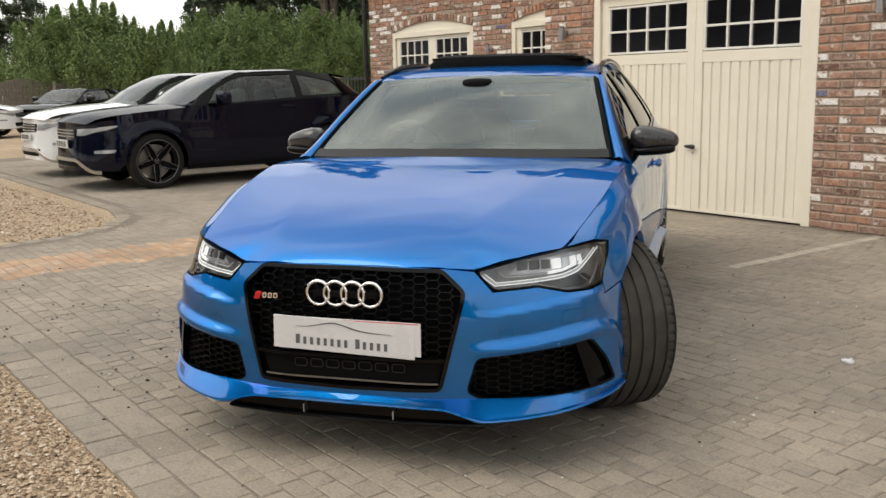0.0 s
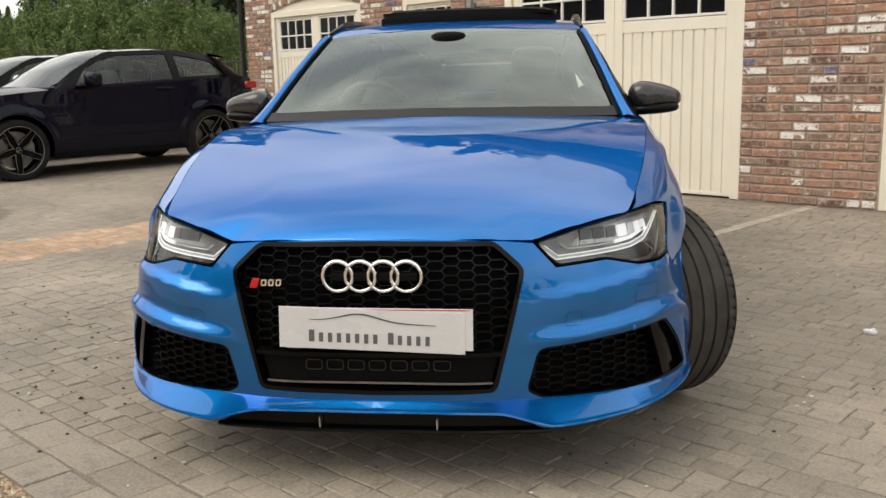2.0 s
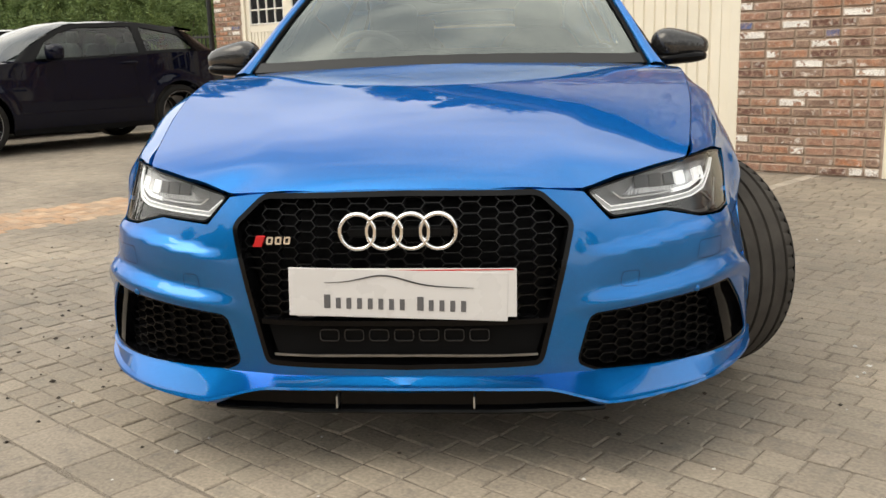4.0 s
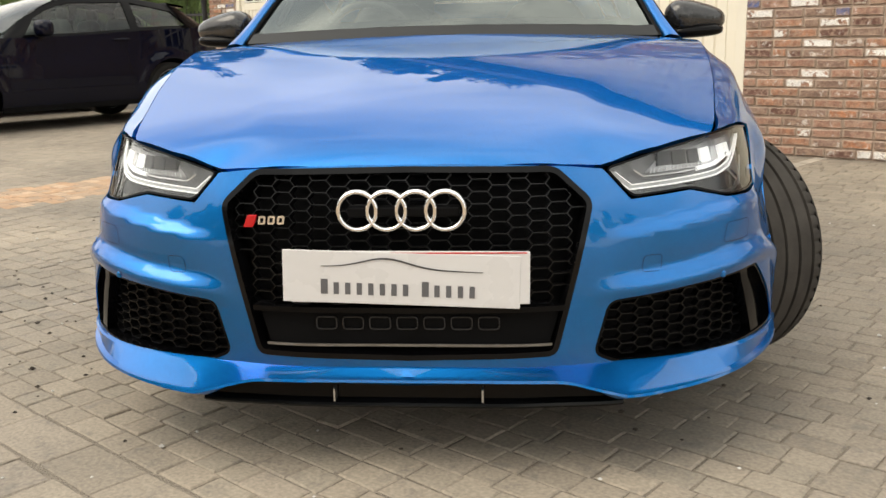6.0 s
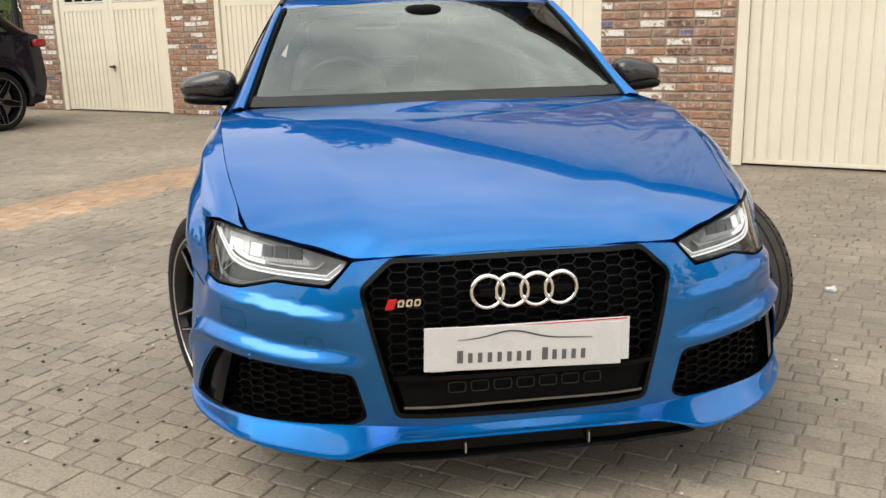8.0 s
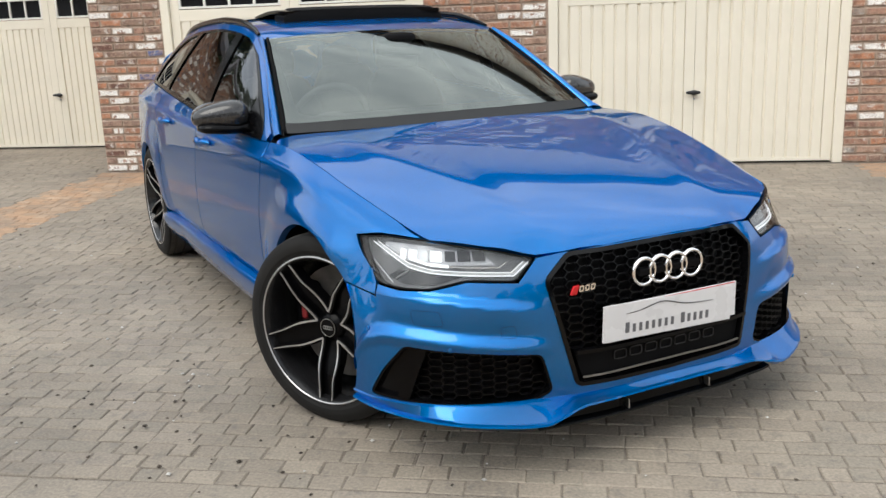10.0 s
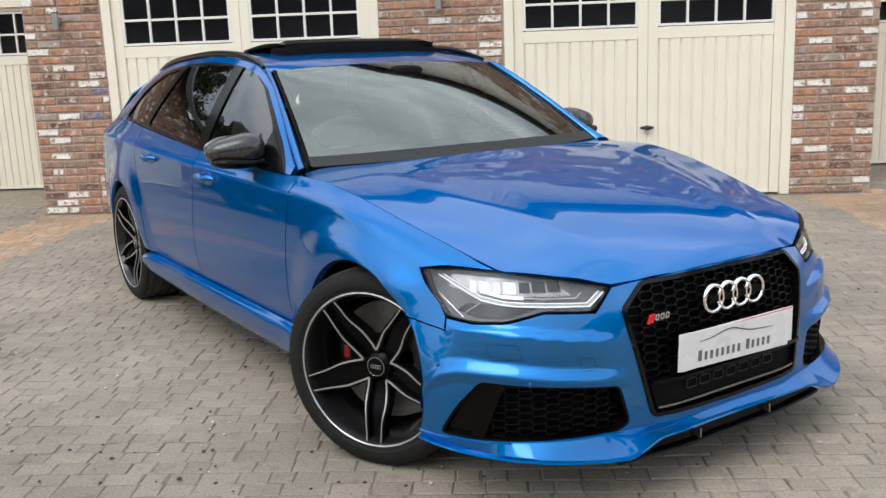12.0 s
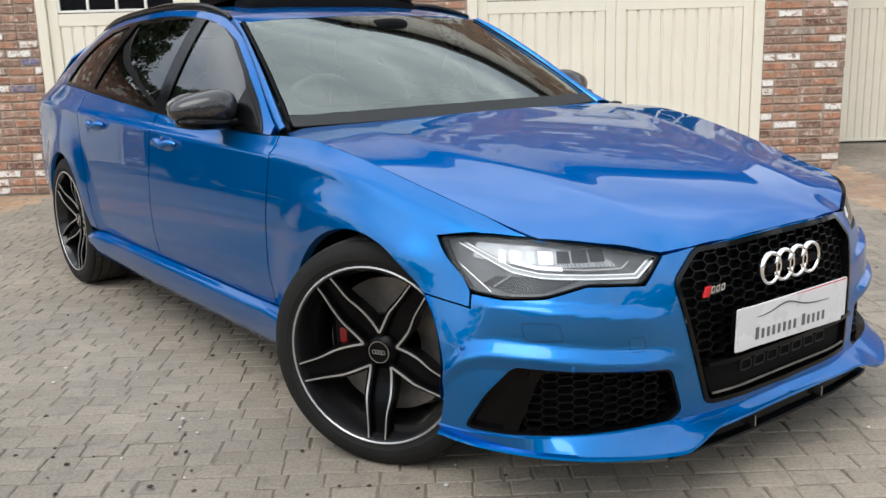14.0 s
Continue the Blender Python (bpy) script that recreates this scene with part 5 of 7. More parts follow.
lamps = []
for sgn in (1, -1):
    side = (lambda p: p) if sgn > 0 else flip
    body = part("headlamp", panel_mesh(side(lamp), nose_map, 0.03, GLOSS_BLACK, [shrink(side(lamp), 0.0038)], depth=0.03, lift=-0.001, toward=ahead), None, car, "angular clear headlamp with lit running-light strips")
    part("lamp_backing", panel_mesh(shrink(side(lamp), 0.003), nose_map, 0.04, LAMP_MID, depth=0.0, lift=-0.034, toward=ahead), None, body)
    cover_ob = part("lens", panel_mesh(shrink(side(lamp), 0.004), nose_map, 0.03, LENS, depth=0.0, lift=-0.003, toward=ahead), None, body, "clear lens")
    cover_ob.visible_shadow = False
    upper = side(rounded([on_nose(0.53, -0.64, 0.664), on_nose(0.70, -0.54, 0.668), on_nose(0.805, -0.38, 0.684), on_nose(0.785, -0.38, 0.722), on_nose(0.70, -0.52, 0.720), on_nose(0.56, -0.61, 0.694)], 0.008))
    part("reflector", panel_mesh(upper, nose_map, 0.03, LAMP_GREY, depth=0.006, lift=-0.029, toward=ahead), None, body, "grey lamp reflector")
    lowr = side(rounded([on_nose(0.63, -0.618, 0.635), on_nose(0.725, -0.572, 0.610), on_nose(0.775, -0.49, 0.606), on_nose(0.80, -0.42, 0.622), on_nose(0.78, -0.45, 0.645), on_nose(0.66, -0.60, 0.648)], 0.008))
    part("bezel", panel_mesh(lowr, nose_map, 0.03, LAMP_DARK, depth=0.008, lift=-0.029, toward=ahead), None, body, "grey lower bezel")
    for k, (x0, x1, bright) in enumerate(((0.570, 0.598, 2), (0.603, 0.631, 2), (0.636, 0.658, 2), (0.664, 0.690, 1), (0.695, 0.712, 0), (0.722, 0.742, 1), (0.750, 0.762, 1))):
        yy = lambda x: -0.66 + (x - 0.56) * 1.05
        cell = [on_nose(x0, yy(x0), 0.676), on_nose(x1, yy(x1), 0.677), on_nose(x1 + 0.006, yy(x1), 0.708), on_nose(x0 + 0.006, yy(x0), 0.706)]
        part("lamp_unit", panel_mesh(side(rounded(cell, 0.004, 3)), nose_map, 0.02, (LAMP_CELL, LAMP_ON, LAMP_DARK)[bright], depth=0.012, lift=-0.022 - 0.002 * (k % 2), toward=ahead), None, body, ("bright lamp element", "bright lamp element", "dark lamp recess")[bright])
    # light guide: a frosted band with a bright line along each edge, kinked up at both ends
    guide = [on_nose(0.452, -0.70, 0.668), on_nose(0.497, -0.69, 0.630), on_nose(0.62, -0.62, 0.637), on_nose(0.725, -0.555, 0.645), on_nose(0.762, -0.49, 0.656), on_nose(0.808, -0.34, 0.716)]
    upper_edge = [on_nose(0.466, -0.695, 0.670), on_nose(0.505, -0.685, 0.640), on_nose(0.62, -0.62, 0.647), on_nose(0.722, -0.555, 0.655), on_nose(0.757, -0.49, 0.667), on_nose(0.797, -0.36, 0.717)]
    middle = [((a[0] + b[0]) / 2, (a[1] + b[1]) / 2) for a, b in zip(guide, upper_edge)]
    high_line = [on_nose(0.515, -0.68, 0.672), on_nose(0.535, -0.67, 0.657), on_nose(0.62, -0.62, 0.660), on_nose(0.71, -0.56, 0.668), on_nose(0.75, -0.48, 0.680), on_nose(0.782, -0.38, 0.714)]
    tick = [on_nose(0.765, -0.49, 0.648), on_nose(0.79, -0.45, 0.618)]
    side_line = [on_nose(0.788, -0.44, 0.605), on_nose(0.816, -0.35, 0.665)]
    face_up = lambda p: Vector((p.x * 0.5, -1, 0))
    for name, line, w, mat, lift, lab in (("light_guide", middle, 0.011, LAMP_GUIDE, -0.026, "frosted light guide band"), ("running_light", guide, 0.0024, LAMP_ON, -0.021, "lit white running-light line"),
                                          ("running_light", upper_edge, 0.0020, LAMP_ON, -0.021, "lit white running-light line"), ("lamp_trim", high_line, 0.0034, LAMP_CELL, -0.026, "thin bright trim line"),
                                          ("lamp_trim", tick, 0.003, LAMP_CELL, -0.028, "thin bright trim line"), ("lamp_trim", side_line, 0.0022, LAMP_CELL, -0.028, "thin bright trim line")):
        path = nose_path(line if sgn > 0 else [(-a, b) for a, b in line], lift)
        part(name, raw_mesh(*strip(path, w, 0.005, face_up), mat, "strip", 40), None, body, lab)
    # lit lower element where the band turns up
    low_cell = [on_nose(0.668, -0.59, 0.659), on_nose(0.722, -0.545, 0.664), on_nose(0.752, -0.48, 0.677), on_nose(0.744, -0.48, 0.684), on_nose(0.716, -0.54, 0.672), on_nose(0.668, -0.585, 0.668)]
    part("lamp_unit", panel_mesh(side(rounded(low_cell, 0.003, 3)), nose_map, 0.02, LAMP_ON, depth=0.008, lift=-0.021, toward=ahead), None, body, "bright lamp element")
    # comb of fine slanting teeth above the band
    comb = []
    for k in range(15):
        x = 0.552 + 0.0088 * k
        c = on_nose(x, -0.66 + (x - 0.56) * 0.75, 0.662 + 0.0005 * k)
        path = nose_path([(sgn * c[0], c[1]), (sgn * (c[0] + 0.005), c[1] + 0.010)], -0.024, 2)
        comb.append(strip(path, 0.0024, 0.004, face_up))
    part("lamp_comb", raw_mesh(*join(comb), LAMP_CELL, "lamp_comb"), None, body, "fine bright comb in the lamp")
    lamps.append(body)
# small covers and sensors on the bumper
for sgn in (1, -1):
    for x, y, z, w, h in ((0.755, -0.60, 0.516, 0.052, 0.023), (0.535, -0.71, 0.468, 0.026, 0.019)):
        c = on_nose(x, y, z)
        ol = rounded([(c[0] - w, z - h), (c[0] + w * 0.8, z - h), (c[0] + w, z + h), (c[0] - w * 0.75, z + h)], 0.012)
        ol = ol if sgn > 0 else flip(ol)
        part("washer_cover", panel_mesh(ol, nose_map, 0.02, MATT_BLACK, [shrink(ol, 0.0011)], depth=0.0, lift=0.0006, toward=ahead), None, bumper, "thin outline of a washer cover")
    c = on_nose(0.870, -0.424, 0.459)
    ctr = nose_path([(sgn * c[0], c[1])] * 2, 0.001, 1)[0]
    part("parking_sensor", raw_mesh(*superblob(*ctr, 0.003, 0.008, 0.009, 2), BLUE, "parking_sensor", 50), None, bumper)
    c = on_nose(0.70, -0.65, 0.428)
    ctr = nose_path([(sgn * c[0], c[1])] * 2, 0.001, 1)[0]
    part("parking_sensor", raw_mesh(*superblob(*ctr, 0.008, 0.003, 0.008, 2), BLUE, "parking_sensor", 50), None, bumper)

# door mirrors
for sgn in (1, -1):
    def cap_shape(v):
        k = smooth_step(-0.12, 0.12, v.x)
        return Vector((v.x, v.y * (1.05 - 0.25 * k) + 0.035 * k, v.z * (1.10 - 0.36 * k) * (0.82 if v.z < 0 else 1.0) - 0.010 * k))

    v, f = superblob(0, 0, 0, 0.116, 0.084, 0.070, 2.6, 28, 16, cap_shape)
    mirror = part("door_mirror", raw_mesh([(sgn * (p[0] + 0.915), p[1] + 0.945, p[2] + 1.016) for p in v], f, CARBON, "door_mirror", 70), None, car, "dark carbon door mirror")
    v, f = superblob(0, 0, 0, 0.110, 0.078, 0.024, 3.0, 24, 10)
    part("mirror_base", raw_mesh([(sgn * (p[0] + 0.908), p[1] + 0.948, p[2] + 0.964 + 0.06 * p[0]) for p in v], f, GLOSS_BLACK, "mirror_base", 70), None, mirror, "gloss black mirror underside")
    part("mirror_glass", raw_mesh([(sgn * (0.915 + 0.105 * math.cos(a)), 1.022 + 0.012 * math.cos(a), 1.018 + 0.052 * math.sin(a)) for a in [2 * math.pi * k / 24 for k in range(24)]], [tuple(range(24))], CHROME, "mirror_glass"), None, mirror, "mirror glass")
    part("mirror_arm", raw_mesh(*superblob(sgn * 0.832, 0.93, 0.962, 0.060, 0.050, 0.022, 3), GLOSS_BLACK, "mirror_arm", 60), None, mirror)
    tri = [(0.72, 0.950), (0.93, 0.962), (0.93, 1.085)]
    me = panel_mesh(tri, cabin_map, 0.05, GLOSS_BLACK, depth=0.006, lift=0.005, toward=outward)
    part("mirror_mount", me if sgn > 0 else mirrored(me, "mirror_mount"), None, mirror)

# floor pan and inner tub, dark
bm = bmesh.new()
add_box(bm, -0.60, 0.60, -0.62, 3.75, 0.175, 0.24)
add_box(bm, -0.80, 0.80, 0.47, 2.42, 0.19, 0.36)
add_box(bm, -0.52, 0.52, -0.64, 0.60, 0.24, 0.60)
add_box(bm, -0.78, 0.78, 0.50, 0.54, 0.24, 0.86)
add_box(bm, -0.52, 0.52, 2.40, 3.75, 0.24, 0.62)
add_box(bm, -0.74, 0.74, 3.36, 3.42, 0.36, 0.95)
part("floor_pan", bm, MATT_BLACK, car, "dark underbody")

# cabin
dash = [(-0.72 + 1.44 * k / 20) for k in range(21)]
vs = [(x, yy + 0.16 * (x / 0.72) ** 2 * (1 if yy < 0.8 else 0), z) for yy, z in ((0.55, 0.90), (0.62, 0.945), (0.80, 0.955), (0.98, 0.935), (1.06, 0.90), (1.08, 0.70), (1.02, 0.45)) for x in dash]
part("dashboard", raw_mesh(vs, [(r * 21 + i, r * 21 + i + 1, r * 21 + 22 + i, r * 21 + 21 + i) for r in range(6) for i in range(20)], TRIM_GREY, "dashboard", 50), None, car, "dark grey dashboard")
wheel_path = [(-0.36 + 0.185 * math.cos(a), 1.13 - 0.07 * math.sin(a), 0.93 + 0.17 * math.sin(a)) for a in [2 * math.pi * k / 32 for k in range(32)]]
steer = part("steering_wheel", raw_mesh(*tube(wheel_path, 0.016, 8, closed=True), TRIM_GREY, "steering_wheel", 60), None, car, "dark leather steering wheel")
part("wheel_boss", raw_mesh(*superblob(-0.36, 1.12, 0.92, 0.085, 0.03, 0.06), TRIM_GREY, "wheel_boss", 60), None, steer)
part("wheel_spoke", box(-0.53, -0.19, 1.118, 1.132, 0.91, 0.935, 0.005), TRIM_GREY, steer)
for x in (-0.37, 0.37):
    for y, tall in ((1.75, 0.0), (2.62, -0.03)):
        seat = part("seat_back", raw_mesh(*superblob(x, y + 0.06, 0.82, 0.245, 0.085, 0.31, 4, 20, 12, lambda v: Vector((v.x * (1 - 0.18 * smooth_step(0, 0.3, v.z)), v.y + v.z * 0.30, v.z))), TRIM_GREY, "seat_back", 50), None, car, "dark grey leather seat back")
        part("headrest", raw_mesh(*superblob(x, y + 0.20, 1.185 + tall, 0.125, 0.05, 0.085, 3.4), TRIM_GREY, "headrest", 50), None, seat, "dark headrest")
        part("seat_cushion", raw_mesh(*superblob(x, y - 0.22, 0.52, 0.25, 0.27, 0.09, 4), TRIM_GREY, "seat_cushion", 50), None, seat)
part("headlining", panel_mesh([(-0.55, 1.26), (0.55, 1.26), (0.54, 3.4), (-0.54, 3.4)], roof_map, 0.12, LINING, depth=0.0, lift=-0.03, toward=lambda v: Vector((0, 0, 1))), None, car, "pale grey headlining")
m = part("rear_view_mirror", raw_mesh(*superblob(0.0, 1.10, 1.245, 0.12, 0.018, 0.032, 3.5), MATT_BLACK, "rear_view_mirror", 60), None, car, "black rear-view mirror")
part("mirror_shroud", raw_mesh(*superblob(0.0, 1.12, 1.29, 0.085, 0.07, 0.035, 3, 20, 10), MATT_BLACK, "mirror_shroud", 60), None, m, "black sensor shroud")

# ---- wheels ----
TYRE_R, TYRE_W, RIM_R = 0.341, 0.275, 0.266


def build_wheel(name, material_face=POLISHED):
    """A wheel whose outer face looks along +x; centre at the origin."""
    w = new(name)
    h = TYRE_W / 2
    for sgn in (1, -1):
        wall = [(RIM_R - 0.004, h - 0.012), (RIM_R + 0.006, h - 0.005), (RIM_R + 0.016, h - 0.004), (RIM_R + 0.020, h - 0.001), (RIM_R + 0.035, h), (TYRE_R - 0.022, h - 0.005), (TYRE_R - 0.006, h - 0.017), (TYRE_R - 0.002, h - 0.028)]
        part("tyre_wall", raw_mesh(*lathe([(r, sgn * x) for r, x in wall], 72), RUBBER, "tyre_wall", 32), None, w, "low-profile black tyre sidewall")
    # tread with long grooves and cuts across its shoulders
    prof = [(TYRE_R - 0.002, h - 0.028), (TYRE_R, h - 0.040)]
    for k in range(4):
        x = h - 0.060 - k * (TYRE_W - 0.12) / 3
        prof += [(TYRE_R, x + 0.006), (TYRE_R - 0.008, x + 0.005), (TYRE_R - 0.008, x - 0.005), (TYRE_R, x - 0.006)]
    prof += [(TYRE_R, -h + 0.040), (TYRE_R - 0.002, -h + 0.028)]
    v, f = lathe(prof, 240)
    n = len(prof)
    v = [(p[0], p[1] * 0.985, p[2] * 0.985) if (i // n) % 4 == 0 and abs(p[0]) > h - 0.045 else p for i, p in enumerate(v)]
    part("tread", raw_mesh(v, f, DUSTY_RUBBER, "tread", 25), None, w, "dusty grooved tyre tread")
    rim = [(RIM_R - 0.006, h - 0.014), (RIM_R + 0.004, h - 0.006), (RIM_R + 0.002, h - 0.002), (RIM_R - 0.008, h - 0.006), (RIM_R - 0.018, h - 0.024), (RIM_R - 0.026, h - 0.06), (RIM_R - 0.035, -h + 0.04), (RIM_R - 0.012, -h + 0.01)]
    r = part("rim", raw_mesh(*lathe(rim, 72), BARREL, "rim", 35), None, w, "gloss black alloy rim")
    part("rim_edge", raw_mesh(*lathe([(RIM_R - 0.005, h - 0.006), (RIM_R - 0.001, h - 0.001), (RIM_R + 0.003, h - 0.003), (RIM_R + 0.003, h - 0.008)], 72), material_face, "rim_edge", 40), None, r, "polished rim edge")
    face_x = h - 0.022

    spoke_off = spline([0.0, 0.35, 0.64, 1.0], [0.027, 0.031, 0.039, 0.033])

    def spoke_line(pair, s):
        c = 2 * math.pi * pair / 5 + math.pi / 2
        out = []
        for t in [k / 12 for k in range(13)]:
            rad = RIM_R - 0.003 - (RIM_R - 0.049) * t
            off = s * spoke_off(t)
            out.append((face_x + 0.013 - 0.006 * min(1, 5 * t) - 0.040 * smooth_step(0.25, 1.0, t), rad * math.cos(c) - off * math.sin(c), rad * math.sin(c) + off * math.cos(c)))
        return out

    for pair in range(5):
        lines = [spoke_line(pair, s) for s in (1, -1)]
        for line in lines:
            sp = part("spoke", raw_mesh(*strip([(p[0] - 0.042, p[1], p[2]) for p in line], [0.013 + 0.010 * k / 12 for k in range(13)], 0.040, (1, 0, 0)), RIM_BLACK, "spoke", 35), None, w, "gloss black spoke")
            part("polished_edge", raw_mesh(*strip([(p[0] - 0.002, p[1], p[2]) for p in line], [0.0036 + 0.0024 * smooth_step(4, 9, k) for k in range(13)], 0.0035, (1, 0, 0)), material_face, "polished_edge", 35), None, sp, "polished silver face line")
        a, b = lines
        web = [(p[0] - 0.020, p[1], p[2]) for p in a] + [(p[0] - 0.020, p[1], p[2]) for p in b]
        nn = len(a)
        part("spoke_web", raw_mesh(web, [(i, i + 1, nn + i + 1, nn + i) for i in range(nn - 1)], RIM_BLACK, "spoke_web"), None, w)
    part("hub", raw_mesh(*lathe([(0.0, h - 0.052), (0.034, h - 0.052), (0.040, h - 0.056), (0.050, h - 0.064), (0.056, h - 0.074), (0.060, h - 0.10), (0.064, h - 0.13)], 40), RIM_BLACK, "hub", 30), None, w)
    part("hub_cap", raw_mesh(*lathe([(0.0, h - 0.046), (0.031, h - 0.046), (0.033, h - 0.048), (0.033, h - 0.056)], 32), GLOSS_BLACK, "hub_cap", 30), None, w, "black hub cap with silver rim")
    part("cap_ring", raw_mesh(*tube([(h - 0.047, 0.032 * math.cos(a), 0.032 * math.sin(a)) for a in [2 * math.pi * k / 32 for k in range(32)]], 0.0016, 6, closed=True), SATIN, "cap_ring", 60), None, w)
    links = [tube([(h - 0.0455, 0.0095 * (j - 1.5) + 0.0062 * math.cos(a), 0.0062 * math.sin(a)) for a in [2 * math.pi * k / 16 for k in range(16)]], 0.0011, 5, closed=True) for j in range(4)]
    part("cap_emblem", raw_mesh(*join(links), SATIN, "cap_emblem"), None, w, "small silver linked-ring emblem")
    for k in range(5):
        a = 2 * math.pi * (k + 0.5) / 5 + math.pi / 2
        part("wheel_bolt", raw_mesh(*lathe([(0.0, 0.008), (0.010, 0.008), (0.011, -0.006)], 6), MATT_BLACK, "wheel_bolt"), None, w, m=pose(h - 0.066, 0.054 * math.cos(a), 0.054 * math.sin(a)))
    part("brake_disc", raw_mesh(*lathe([(0.09, -0.01), (0.10, 0.006), (0.205, 0.006), (0.205, -0.024), (0.09, -0.024)], 60), IRON, "brake_disc", 30), None, w, "ventilated brake disc")
    return w


def caliper(parent, m, badge):
    c = part("brake_caliper", raw_mesh(*superblob(0, 0, 0, 0.05, 0.050, 0.11, 4), GLOSS_BLACK, "brake_caliper", 50), None, parent, "black brake caliper with a red badge", m=m)
    if badge:
        part("caliper_badge", box(0.046, 0.054, -0.012, 0.012, -0.022, 0.022, 0.003), DEEP_RED, c, "small red badge")


STEER = 29
left = build_wheel("wheel")
left.parent = car
left.matrix_basis = pose(0.787, 0.026, TYRE_R, 0, 0, STEER + 5) @ pose(0, 0, 0, 20)
tagged(left, "black and silver multi-spoke alloy wheel")
copy_thing(left, pose(-0.770, 0.032, TYRE_R, 0, 0, 180 + STEER) @ pose(0, 0, 0, 180))
for sgn, spin in ((1, 40), (-1, 50)):
    copy_thing(left, pose(sgn * (0.893 - TYRE_W / 2), WB, TYRE_R, 0, 0, 0 if sgn > 0 else 180) @ pose(0, 0, 0, spin))
for sgn in (1, -1):
    turn = radians(STEER + (5 if sgn > 0 else 180))
    hub = Vector((0.787, 0.026, 0)) if sgn > 0 else Vector((-0.770, 0.032, 0))
    out, rear = Vector((math.cos(turn), math.sin(turn), 0)), Vector((-math.sin(turn), math.cos(turn), 0)) * sgn
    p = hub + rear * 0.135 + out * 0.004
    caliper(car, pose(p.x, p.y, TYRE_R + 0.028, 0, 0, math.degrees(turn)), True)
    caliper(car, pose(sgn * 0.74, WB + 0.14, TYRE_R + 0.02, 0, 0, 0 if sgn > 0 else 180), False)

# ---- other cars ----
NAVY = metallic_paint("dark_navy_paint", (0.0030, 0.0040, 0.0125), 0.3, 0.35, 0.1, 0.004, coat=0.5)
SNOW = plain("white_car_paint", (0.74, 0.75, 0.76), 0.25, coat=0.8, vary=0.02)
INKY = metallic_paint("black_car_paint", (0.003, 0.003, 0.0038), 0.3, 0.35, 0.1, 0.004)
DARK_ALLOY = plain("dark_grey_alloy", (0.20, 0.20, 0.205), 0.35, 0.5, vary=0.1)
CAR_GLASS = clear_glass("car_glass", (0.42, 0.50, 0.47), index=1.5)
LAMP_WHITE = plain("clear_lamp", (0.45, 0.46, 0.48), 0.12, 0.5, 0.6, vary=0.15)
LAMP_RED = plain("red_lamp", (0.35, 0.01, 0.012), 0.15, coat=0.8)
PLATE_GREY = plain("pale_plate", (0.62, 0.62, 0.60), 0.4)


